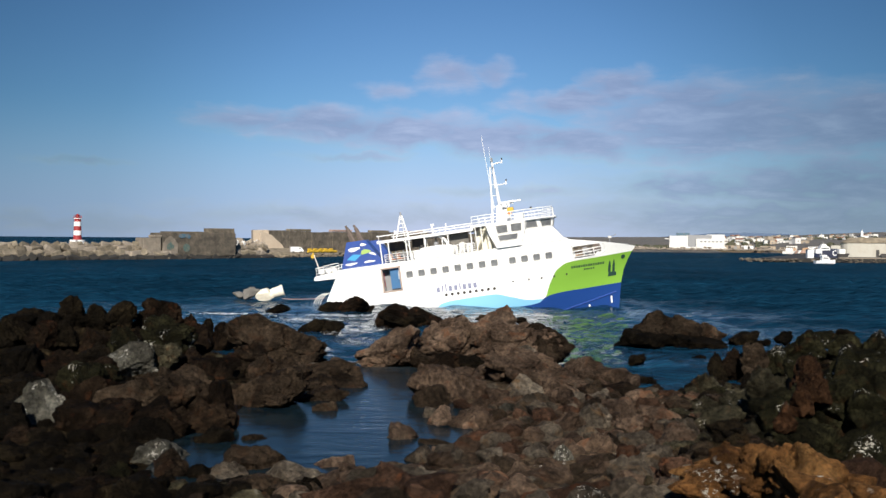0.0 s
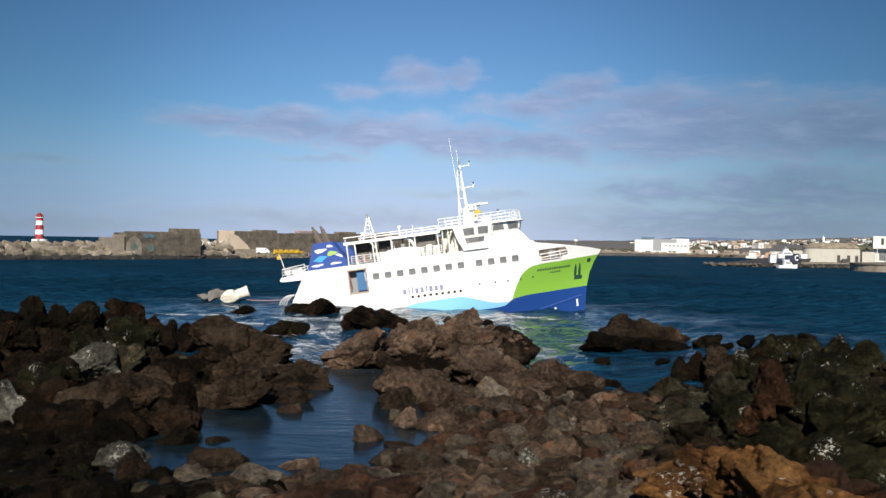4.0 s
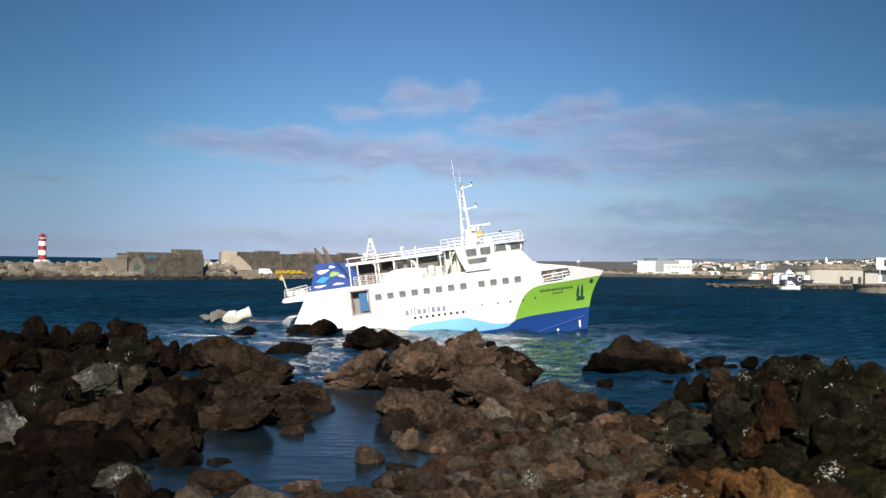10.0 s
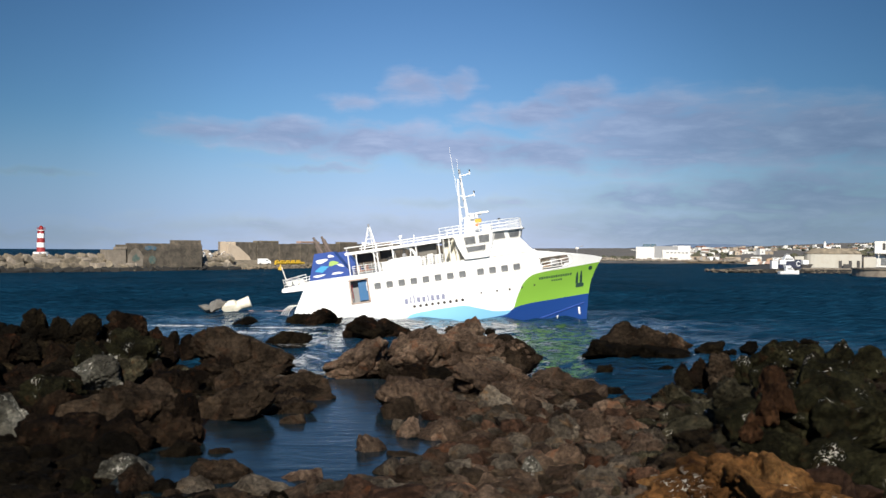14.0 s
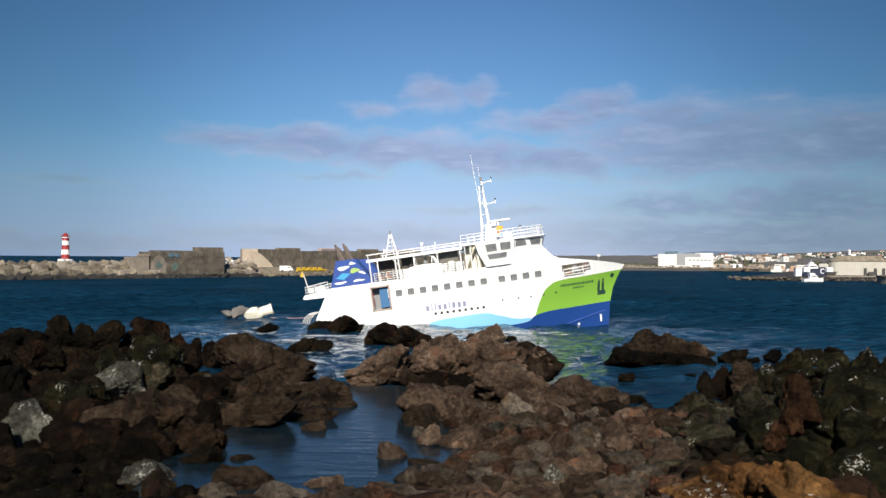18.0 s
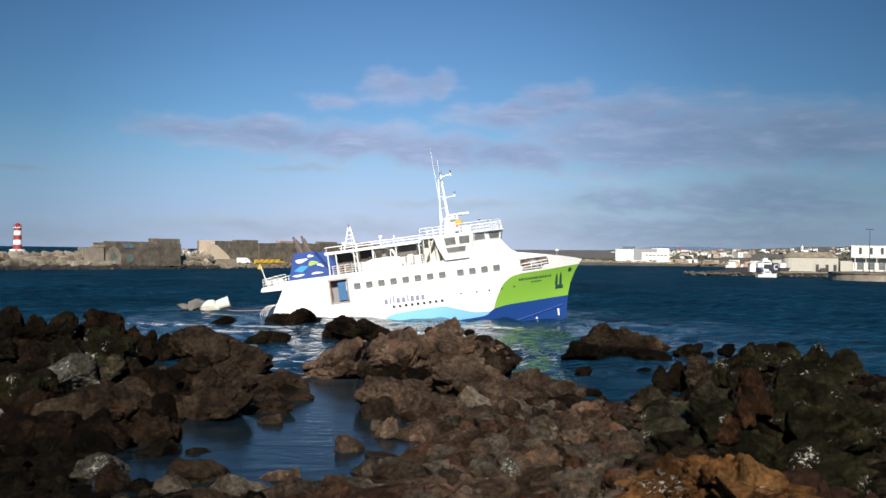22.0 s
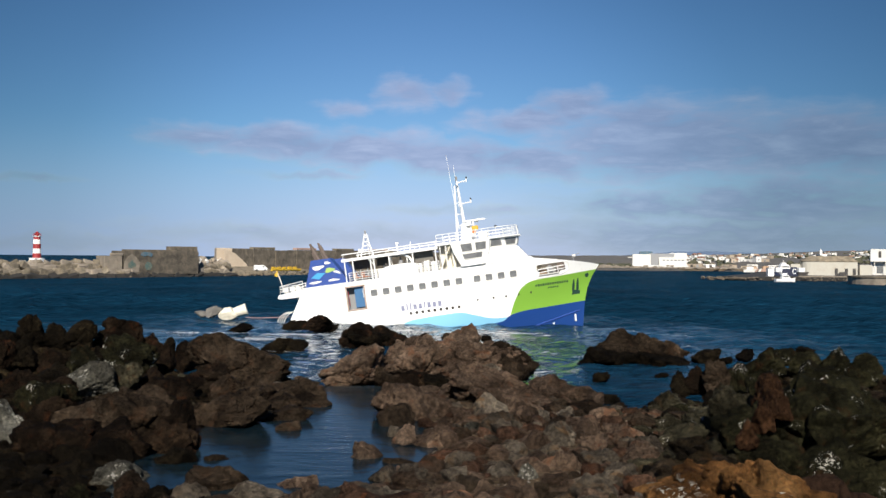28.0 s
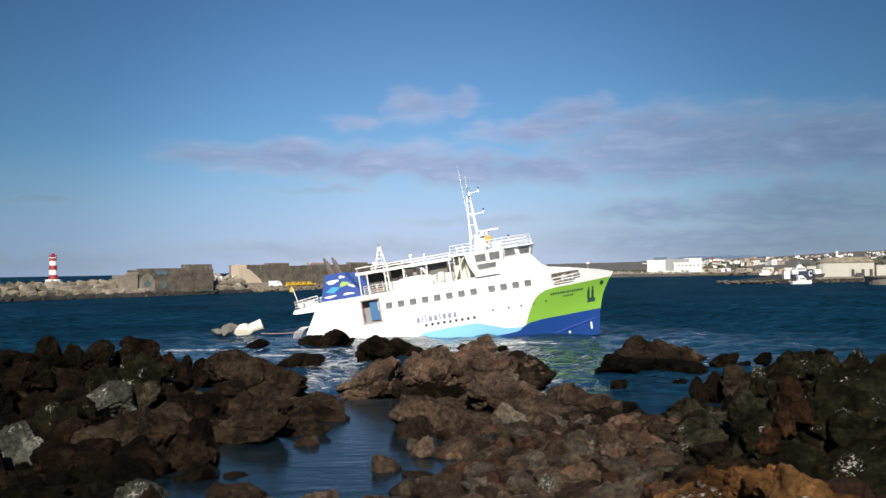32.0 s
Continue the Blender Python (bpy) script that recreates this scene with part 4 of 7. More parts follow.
def tide_pool():
    """Calm water shut in by the rocks."""
    rim = [(-10.0, 32.5), (-8, 31), (-1, 31.5), (1.5, 38), (1, 46), (-0.5, 52), (0.5, 58), (-2, 61), (-6.5, 60.5), (-6.5, 54), (-8, 50), (-11.5, 46), (-10.5, 40)]
    bm = bmesh.new()
    bm.faces.new([bm.verts.new((x, y, 0.34)) for x, y in rim])
    bmesh.ops.triangulate(bm, faces=bm.faces[:])
    me = bpy.data.meshes.new("tide_pool")
    bm.to_mesh(me)
    bm.free()
    me.materials.append(POOL)
    return tagged(new("tide_pool", me), "calm dark tide pool mirroring the sky among lava rocks", "pool", kind="structure")


tide_pool()


def shore_rubble():
    """Loose stones packed over the shelf, the banks and the slope; the larger ones singly."""
    rng = np.random.RandomState(21)
    taken = defaultdict(list)

    def free(x, y, r):
        i, j = int(x // 1.5), int(y // 1.5)
        for di in (-1, 0, 1):
            for dj in (-1, 0, 1):
                for qx, qy, qr in taken[i + di, j + dj]:
                    if math.hypot(x - qx, (y - qy) * 0.75) < 0.80 * (r + qr):
                        return False
        taken[i, j].append((x, y, r))
        return True
    for x, y, z, w, d, h in ROCKS[:LISTED]:
        taken[int(x // 1.5), int((y - 0.2 * d) // 1.5)].append((x, y - 0.2 * d, 0.42 * w))
    heaps = {k: ([], []) for k in (0, 1, 2, 4, 6, 7, 8, 9)}
    singles = 0
    for lo, hi, tries in ((1.0, 1.5, 900), (0.7, 1.0, 1800), (0.45, 0.7, 3600), (0.25, 0.45, 5200)):
        for _ in range(tries):
            y = rng.uniform(19, 62) if rng.rand() < 0.72 else rng.uniform(30, 50)
            x = rng.uniform(-0.52 * y, 0.53 * y)
            z = ground_z(x, y)
            side = x / y + 0.02 * rng.normal()
            if z < 0.25 or y > 52 and abs(side - 0.05) > 0.2 and hi > 0.8:
                continue
            s = rng.uniform(lo, hi)
            if s > 0.4 and inside_depth(np.array([x]), np.array([y]), POOL_RIM)[0] > -1.6:
                continue
            if not free(x, y, s / 2):
                continue
            # darker stones picked by bearing: lens dimming put into the tones at the sides
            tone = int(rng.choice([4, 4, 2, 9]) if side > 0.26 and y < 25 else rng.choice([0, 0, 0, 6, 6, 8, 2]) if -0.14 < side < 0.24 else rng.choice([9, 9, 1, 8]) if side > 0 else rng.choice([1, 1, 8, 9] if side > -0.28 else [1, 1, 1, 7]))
            size = (s * rng.uniform(1.0, 1.5), s * rng.uniform(0.9, 1.2), s * rng.uniform(0.6, 1.0))
            if singles < 110 and lo >= 0.7 and 22 < y < 50:
                boulder(x, y, z + 0.06 * s, *size, tone, 4 if s > 1.0 else 3)
                singles += 1
                continue
            p, f = stone_shape(3 if s > 0.6 else 2, size, rng, 0.2)
            spin = rng.uniform(0, 6.28)
            c, q = math.cos(spin), math.sin(spin)
            p = p @ np.array(((c, q, 0), (-q, c, 0), (0, 0, 1)))
            vs, fs = heaps[tone]
            k = len(vs)
            vs += (p + np.array((x, y, z + (0.05 if s > 0.5 else 0.12) * s))).tolist()
            fs += [tuple(i + k for i in t) for t in f]
    names = {0: "loose brown lava rubble over the shore", 1: "loose black lava rubble over the banks, further darkened for lens dimming", 2: "loose reddish lava rubble over the shore", 6: "loose grey-brown lava rubble over the shelf",
             4: "loose rust-orange lava rubble on the slope", 7: "loose dark reddish lava rubble over the banks, further darkened for lens dimming", 8: "loose dull brown lava rubble over the shore", 9: "loose olive-brown lava rubble over the slope"}
    for tone, (vs, fs) in heaps.items():
        tagged(raw("rubble", vs, fs, BASALT[tone], smooth=False), names[tone], "rubble", kind="stuff")


shore_rubble()


# ---- the stranded ferry ----
def stem_u(w):
    return float(np.interp(w, [-6, -3.7, -0.78, 0.8, 2.2, 3.4, 4.5], [37.6, 38.15, 38.76, 39.3, 40.1, 41.05, 42.0]))


def half_beam(u, w):
    """Half breadth of the hull at u metres from aft and height w."""
    u0 = float(np.interp(w, [-6, -2, 2, 5], [17, 20, 24.5, 27.5]))
    us = stem_u(w)
    if u <= u0:
        return 5.0 * float(np.interp(w, [-6, -3.5, -1.5, 1.0], [0.72, 0.93, 0.99, 1.0]))
    s = min(1.0, (u - u0) / (us - u0))
    e = float(np.interp(w, [-6, 0, 5], [1.55, 1.8, 2.3]))
    return max(0.02, 5.0 * float(np.interp(w, [-6, -3.5, -1.5, 1.0], [0.72, 0.93, 0.99, 1.0])) * (1 - s ** e))


def sheer(u):
    return float(np.interp(u, [0, 32.6, 33.6, 36, 38.5, 40, 41.1], [5.42, 5.42, 5.25, 4.75, 4.2, 3.8, 3.42]))


def build_ferry():
    at = Matrix.Translation((-16.17, 127.00, -1.88)) @ pose(0, 0, 0, 0, 0, -8.0) @ pose(0, 0, 0, 0, -8.4, 0)
    ferry = thing("ferry", at, "white passenger ferry aground, stern sunk, green and blue bow", "ferry")
    # hull: lofted sides
    us = sorted(set([4.5 + i * 0.6 for i in range(61)] + [10.2, 12.6, 33.7, 36.3, 41.05]))
    g = Geo()
    rows = []
    for side in (-1, 1):
        grid = []
        for u_d in us:
            col = []
            top = sheer(u_d)
            ws = list(np.linspace(-6, 2.03, 14)) + list(np.linspace(2.5, 3.4, 3)) + [4.45, 4.85]
            ws = [w for w in ws if w < top - 0.12] + [top]
            while len(ws) < 20:
                ws.insert(-1, ws[-2] + (ws[-1] - ws[-2]) * 0.5)
            for w in ws:
                aft = float(np.interp(w, [-6, 1.77, 4.5, 6], [1.2, 2.9, 4.5, 4.5]))
                end = stem_u(min(w, 3.42))
                if u_d <= 12.6:
                    u = aft + (u_d - 4.5) / 8.1 * (12.6 - aft) if u_d < 10.2 else u_d
                    u = aft + (u_d - 4.5) / 5.7 * (10.2 - aft) if u_d <= 10.2 else u
                elif u_d <= 30:
                    u = u_d
                else:
                    u = 30 + (u_d - 30) / 11.05 * (end - 30)
                col.append((u, side * half_beam(u, w), w))
            grid.append(col)
        rows.append(grid)
        k = len(g.v)
        g.v += [p for c in grid for p in c]
        for i in range(len(us) - 1):
            for j in range(19):
                q = [grid[i][j], grid[i + 1][j], grid[i + 1][j + 1], grid[i][j + 1]]
                cu, cw = sum(a[0] for a in q) / 4, sum(a[2] for a in q) / 4
                if 10.2 < cu < 12.6 and 2.03 < cw < 4.85:
                    continue
                if 33.5 < cu < 37.2 and 3.4 < cw < 4.4 or 33.5 < cu < 36.4 and 2.9 < cw < 3.4:
                    continue
                a, b = k + i * 20 + j, k + (i + 1) * 20 + j
                g.f.append((a, b, b + 1, a + 1))
    n0 = len(us) * 20
    for j in range(19):
        g.f.append((j, j + 1, n0 + j + 1, n0 + j))
    hull = part("hull", g, HULL, ferry, "white hull, pale-blue swoosh, green and dark blue bow", smooth=True)
    hull.data.polygons.foreach_set("use_smooth", [True] * len(hull.data.polygons))
    # decks
    outline = [(u, -half_beam(u, 5.2) + 0.05) for u in np.arange(4.6, 32.7, 1.0)]
    part("upper_deck", Geo().prism(outline + [(u, -v) for u, v in outline[::-1]], 5.22, 5.36, 2), OFFWHITE, ferry)
    fo = [(u, -half_beam(u, 3.2) + 0.05) for u in np.arange(31.5, 40.6, 0.6)]
    part("foredeck", Geo().prism(fo + [(u, -v) for u, v in fo[::-1]], 3.1, 3.2, 2), OFFWHITE, ferry)
    part("stern_platform", Geo().prism([(1.7, 4.6), (2.1, 4.5), (5.2, 4.45), (5.2, 5.38), (1.9, 5.02)], -4.9, 4.9), WHITE, ferry)
    for side in (-1, 1):
        part("fender_rail", Geo().path([(u, side * (half_beam(u, 5.4) + 0.03), 5.4) for u in np.arange(4.6, 33.0, 0.7)], 0.07), WHITE, ferry)

    def on_hull(u, w, side=-1, out=0.0):
        """A frame on the shell plating: x along the hull, y outwards, z up."""
        b1, b2 = half_beam(u - 0.3, w), half_beam(u + 0.3, w)
        ang = math.atan2(b2 - b1, 0.6)
        return Matrix.Translation((u, side * (half_beam(u, w) + out), w)) @ Matrix.Rotation(side * ang if side > 0 else -ang, 4, "Z") @ Matrix.Rotation(-side * math.atan(half_beam(u, w + 0.4) / 0.8 - half_beam(u, w - 0.4) / 0.8), 4, "X")

    # saloon windows, rounded panes in frames
    def rounded(w, h, r, k=3):
        pts = []
        for cx, cz, a0 in ((w / 2 - r, h / 2 - r, 0), (-w / 2 + r, h / 2 - r, 90), (-w / 2 + r, -h / 2 + r, 180), (w / 2 - r, -h / 2 + r, 270)):
            pts += [(cx + r * math.cos(radians(a0 + 90 * i / k)), cz + r * math.sin(radians(a0 + 90 * i / k))) for i in range(k + 1)]
        return pts
    us_win = [13.67 + 1.488 * i for i in range(8)] + [26.28 + 1.45 * i for i in range(4)]
    pane = Geo().prism(rounded(0.80, 0.76, 0.12), -0.03, 0.03).mesh("window", GLASS)
    rim = Geo()
    oz, iz = rounded(0.94, 0.90, 0.15), rounded(0.78, 0.74, 0.12)
    k = len(oz)
    rim.add([(x, -0.05, z) for x, z in oz] + [(x, -0.05, z) for x, z in iz] + [(x, 0.02, z) for x, z in oz] + [(x, 0.02, z) for x, z in iz],
            [f for i in range(k) for f in ((i, (i + 1) % k, k + (i + 1) % k, k + i), (i, 2 * k + i, 2 * k + (i + 1) % k, (i + 1) % k), (k + i, k + (i + 1) % k, 3 * k + (i + 1) % k, 3 * k + i))])
    rim = rim.mesh("window_frame", OFFWHITE)
    for side in (-1, 1):
        for u in us_win:
            w = new("window", pane)
            w.parent, w.matrix_basis = ferry, on_hull(u, 3.77, side, 0.0)
            f = new("window_frame", rim)
            f.parent = w
    disc = Geo().bar((0, -0.03, 0), (0, 0.03, 0), 0.19, 14).mesh("porthole", DARK)
    small = Geo().bar((0, -0.03, 0), (0, 0.03, 0), 0.12, 12).mesh("porthole", DARK)
    for side in (-1, 1):
        for i in range(9):
            o = new("porthole", disc)
            o.parent, o.matrix_basis = ferry, on_hull(17.79 + 0.734 * i, 0.71, side)
        for u, w in ((26.0, 1.25), (27.9, 1.22), (29.4, 1.2), (30.9, 1.2), (32.4, 1.25)):
            o = new("porthole", small)
            o.parent, o.matrix_basis = ferry, on_hull(u, w, side)
    # side door, sliding blue leaf half open
    d = Geo()
    y0, y1 = -4.98, -3.7
    d.box((11.4, y1, 3.44), (2.5, 0.08, 2.9)).box((11.4, -4.34, 2.0), (2.5, 1.28, 0.08)).box((11.4, -4.34, 4.88), (2.5, 1.28, 0.08)).box((10.18, -4.34, 3.44), (0.06, 1.28, 2.9)).box((12.62, -4.34, 3.44), (0.06, 1.28, 2.9))
    dw = part("doorway", d, GREYP, ferry, "recessed side doorway with a half-open blue leaf")
    fr = Geo()
    for c, s in (((10.28, -5.03, 3.44), (0.2, 0.1, 2.98)), ((12.52, -5.03, 3.44), (0.2, 0.1, 2.98)), ((11.4, -5.03, 4.86), (2.5, 0.1, 0.2)), ((11.4, -5.03, 2.02), (2.5, 0.1, 0.2))):
        fr.box(c, s, chamfer=0.02)
    part("door_frame", fr, RUSTY, dw, "rust-stained steel door frame")
    part("door_leaf", Geo().box((11.86, -4.6, 3.5), (1.3, 0.07, 2.5), chamfer=0.03), DOORBLUE, dw, "blue door leaf")
    part("grab_bar", Geo().path([(10.55, -5.06, 2.6), (10.55, -5.12, 2.7), (10.55, -5.12, 4.2), (10.55, -5.06, 4.3)], 0.04), REDP, dw)
    part("grab_bar", Geo().path([(12.35, -5.06, 3.4), (12.35, -5.12, 3.5), (12.35, -5.12, 4.3), (12.35, -5.06, 4.4)], 0.04), WHITE, dw)
    # stroke marks of the faded lettering amidships and of the name on the bow, as plain bars
    hs = [0.62, 0.8, 0.95, 0.62, 0.62, 0.8, 0.66, 0.62, 0.62]
    x = 16.7
    for i, h in enumerate(hs):
        wd = 0.17 if h > 0.7 else 0.40
        part("lettering_bar", Geo().box((0, 0, h / 2), (wd, 0.02, h)), LETTER, ferry, at=on_hull(x + wd / 2, 1.12, -1, 0.012))
        x += wd + 0.25
    for i in range(14):
        part("lettering_bar", Geo().box((0, 0, 0), (0.2, 0.02, 0.26 + 0.06 * (i % 2))), EMBLEM, ferry, at=on_hull(33.15 + 0.29 * i, 1.95, -1, 0.012))
    for i in range(5):
        part("lettering_bar", Geo().box((0, 0, 0), (0.18, 0.02, 0.2)), EMBLEM, ferry, at=on_hull(34.6 + 0.27 * i, 1.5, -1, 0.012))
    for u, w, shape in ((37.62, 1.35, [(-0.2, -0.75), (0.17, -0.75), (0.16, 0.1), (0.06, 0.75), (-0.06, 0.75), (-0.16, 0.1)]), (38.12, 1.35, [(-0.17, -0.75), (0.2, -0.75), (0.16, 0.1), (0.06, 0.85), (-0.06, 0.85), (-0.16, 0.1)]), (37.85, 0.5, [(-0.6, -0.3), (0.5, -0.3), (0.55, 0.1), (0.2, 0.25), (-0.5, 0.2)])):
        part("bow_emblem", Geo().prism(shape, -0.02, 0.02), EMBLEM, ferry, "dark green emblem on the bow", at=on_hull(u, w, -1, 0.025))
    for u, w, h in ((37.35, -2.65, 0.85), (34.6, -3.0, 0.26)):
        part("draught_mark", Geo().box((0, 0, 0), (0.22, 0.02, h)), WHITE, ferry, at=on_hull(u, w, -1, 0.012))
    for u, w in ((39.4, 2.35),):
        part("hawse_pipe", Geo().bar((0, -0.05, 0), (0, 0.06, 0), 0.28, 14), EMBLEM, ferry, at=on_hull(u, w, -1, 0.0))
    # spray rail low on the bow
    part("spray_rail", Geo().path([(u, -half_beam(u, w) - 0.03, w) for u, w in [(30 + 0.8 * i, -3.4 + 0.16 * i) for i in range(11)]], 0.09), BLUEP, ferry)
    # funnels with exhaust stacks and painted marks
    for side in (-1, 1):
        y0, y1 = side * 4.75, side * 2.7
        fun = part("funnel", Geo().prism([(5.3, 5.4), (6.35, 8.68), (8.72, 8.68), (10.85, 5.4)], min(y0, y1), max(y0, y1)), BLUEP, ferry, "blue funnel casing painted with white and lime marks")
        for u, dy in (((6.95, 3.9), (7.85, 3.3)) if side < 0 else ()):
            part("exhaust_stack", Geo().bar((u + 0.25, side * dy, 8.5), (u - 0.45, side * dy, 10.35), 0.27, 12, 0.24).bar((u - 0.4, side * dy, 10.2), (u - 0.62, side * dy, 10.75), 0.15, 8).bar((u - 0.05, side * dy - 0.3, 8.5), (u - 0.4, side * dy - 0.3, 9.7), 0.12, 8), SOOT, fun, "rusty brown exhaust pipe")
        yy = side * 4.765

        def blot(c, a, b, material, name, tilt=0.0, pts=16):
            ring = []
            for i in range(pts):
                t = 6.2832 * i / pts
                e = 1 + 0.18 * math.sin(3 * t + c[0])
                x, z = a * e * math.cos(t), b * e * math.sin(t)
                ring.append((c[0] + x * math.cos(tilt) - z * math.sin(tilt), c[1] + x * math.sin(tilt) + z * math.cos(tilt)))
            part(name, Geo().prism(ring, yy - 0.012, yy + 0.012), material, fun)
        blot((7.15, 7.7), 0.75, 0.24, WHITE, "painted_mark", 0.1)
        blot((8.35, 8.15), 0.38, 0.16, WHITE, "painted_mark", -0.1)
        blot((6.6, 5.95), 0.75, 0.14, WHITE, "painted_mark", 0.05)
        blot((8.9, 6.0), 0.7, 0.13, WHITE, "painted_mark", 0.0)
        blot((9.45, 6.9), 0.45, 0.14, WHITE, "painted_mark", -0.4)
        blot((8.55, 7.25), 0.62, 0.28, LIME, "painted_mark", 0.1)
        part("painted_mark", Geo().prism([(6.1, 6.55), (7.0, 7.1), (8.0, 6.95), (7.1, 6.3)], yy - 0.012, yy + 0.012), SKYBLUE, fun)

    def railing(name, pts, height, bars, posts, r=0.035, material=WHITE):
        rail = part(name, Geo().path([(x, y, z + height) for x, y, z in pts], r * 1.2), material, ferry)
        for b in range(1, bars):
            part("rail_bar", Geo().path([(x, y, z + height * b / bars) for x, y, z in pts], r), material, rail)
        for a, b in zip(pts, pts[1:]):
            L = (Vector(b) - Vector(a)).length
            for i in range(max(1, int(L / posts)) + 1):
                p = Vector(a).lerp(Vector(b), i / max(1, int(L / posts)))
                part("rail_post", Geo().bar(p, p + Vector((0, 0, height)), r), material, rail)
        return rail
    railing("stern_rail", [(5.0, -4.75, 5.3), (2.1, -4.75, 5.0), (2.0, 4.75, 5.0), (5.0, 4.75, 5.3)], 1.05, 3, 0.9)
    part("stern_post", Geo().bar((2.6, -4.4, 5.0), (2.0, -4.4, 7.7), 0.07), OFFWHITE, ferry)
    for u in (2.6, 3.5, 4.2):
        part("liferaft_canister", Geo().bar((u, -4.2, 5.55), (u, -3.2, 5.55), 0.34, 12), OFFWHITE, ferry)
    railing("side_rail", [(10.9, -4.9, 5.42), (22.0, -4.9, 5.42)], 1.1, 4, 0.75)
    railing("side_rail", [(10.9, 4.9, 5.42), (22.0, 4.9, 5.42)], 1.1, 4, 0.75)
    # canopy over the open deck
    can = part("canopy", Geo().box((16.1, 0, 8.22), (11.9, 9.7, 0.14), chamfer=0.03).box((16.1, -4.85, 8.12), (11.9, 0.12, 0.34)).box((16.1, 4.85, 8.12), (11.9, 0.12, 0.34)), WHITE, ferry)
    for side in (-1, 1):
        part("canopy_rail", Geo().bar((10.2, side * 4.8, 8.85), (22, side * 4.8, 8.85), 0.07), WHITE, can)
        for u in np.arange(10.4, 22, 1.9):
            part("rail_post", Geo().bar((u, side * 4.8, 8.25), (u, side * 4.8, 8.85), 0.04), WHITE, can)
        for u in (10.5, 11.5, 13.7, 14.1, 16.0, 18.9, 21.7):
            part("canopy_post", Geo().bar((u, side * 4.8, 5.4), (u, side * 4.8, 8.2), 0.085), WHITE, can)
        part("canopy_brace", Geo().bar((14.2, side * 4.8, 7.0), (13.3, side * 4.8, 8.1), 0.05), WHITE, can)
    part("canopy_curtain", Geo().box((12.4, -3.0, 7.45), (2.3, 0.1, 1.2), chamfer=0.03), DARK, can, "dark rolled side curtain")
    part("canopy_curtain", Geo().box((15.0, -3.0, 7.5), (1.7, 0.1, 1.1), chamfer=0.03), DARK, can)
    for side in (-1, 1):
        part("bulwark_panel", Geo().box((16.9, side * 4.95, 5.95), (4.6, 0.08, 1.1), chamfer=0.02), WHITE, ferry)
        for u in list(np.arange(13.75, 15.3, 0.42)) + list(np.arange(19.3, 22.0, 0.45)):
            part("baluster", Geo().box((u, side * 4.86, 5.95), (0.13, 0.05, 1.1), chamfer=0.01), WHITE, ferry)
    part("canopy_curtain", Geo().box((20.1, -3.6, 7.1), (2.3, 0.1, 1.7), chamfer=0.04), TORN, can, "grey-tan side curtain hanging half down")
    for u, h in ((19.5, 1.0), (20.4, 1.35), (21.3, 1.1)):
        part("liferaft_case", Geo().box((u, -3.9, 5.42 + h / 2), (0.7, 0.6, h), chamfer=0.08), OFFWHITE, ferry)
    for u in (22.9, 23.9):
        part("stair_frame", Geo().path([(u, -4.5, 5.4), (u, -4.5, 7.9), (u + 0.75, -4.5, 7.9), (u + 0.75, -4.5, 5.4)], 0.06), CREAM, ferry)
    part("rear_bulkhead", Geo().box((22.0, 0.6, 6.75), (0.12, 6.8, 2.7), chamfer=0.03), OFFWHITE, ferry)
    screen = part("stair_screen", Geo().box((23.2, -3.2, 6.8), (2.5, 0.08, 2.8), chamfer=0.02), CREAM, ferry, "cream steel screen beside the deck stair")
    for i in range(4):
        part("screen_rib", Geo().box((22.4 + 0.55 * i, -3.27, 6.8), (0.1, 0.08, 2.7)), OFFWHITE, screen)
    part("locker", Geo().box((20.2, -2.6, 5.9), (2.2, 0.9, 1.0), chamfer=0.05), OFFWHITE, ferry)
    part("locker", Geo().box((14.4, -2.4, 5.85), (1.4, 0.9, 0.9), chamfer=0.05), WHITE, ferry)
    # benches on the open deck
    for u in (11.7, 12.7, 14.6, 19.4, 20.6):
        b = part("bench", Geo().box((u, -3.4, 5.85), (0.75, 2.2, 0.08), chamfer=0.02).box((u - 0.35, -3.4, 6.2), (0.08, 2.2, 0.7), chamfer=0.02), ORANGEP if u < 13 else OFFWHITE, ferry)
        for dy in (-4.2, -2.6):
            part("bench_leg", Geo().box((u, dy, 5.6), (0.5, 0.06, 0.45)), GREYP, b)
    # rescue boat on its davit
    rb = Geo()
    secs = []
    for i, u in enumerate(np.linspace(15.3, 19.2, 9)):
        k = math.sin(math.pi * (0.12 + 0.80 * i / 8)) ** 0.5
        secs.append([(u, -4.3 + 0.8 * k * math.cos(a), 6.5 + 0.95 * k * (math.sin(a) if math.sin(a) < 0 else 0.35 * math.sin(a))) for a in np.linspace(0, 2 * math.pi, 12, endpoint=False)])
    rb.add([p for s in secs for p in s], [(12 * i + j, 12 * i + (j + 1) % 12, 12 * (i + 1) + (j + 1) % 12, 12 * (i + 1) + j) for i in range(8) for j in range(12)] + [tuple(range(12)), tuple(range(96, 108))])
    boat = part("rescue_boat", rb, WHITE, ferry, "small white rescue boat under its davit", smooth=True)
    part("boat_console", Geo().box((17.3, -4.2, 6.95), (0.5, 0.5, 0.6), chamfer=0.1), GREYP, boat)
    for u in (16.1, 18.2):
        part("boat_hoop", Geo().path([(u, -4.3 + 0.85 * math.cos(a), 6.5 + 1.25 * math.sin(a)) for a in np.linspace(0, math.pi, 9)], 0.06), WHITE, boat)
    part("outboard_motor", Geo().box((15.5, -4.2, 6.7), (0.4, 0.35, 0.8), chamfer=0.1), DARK, boat)
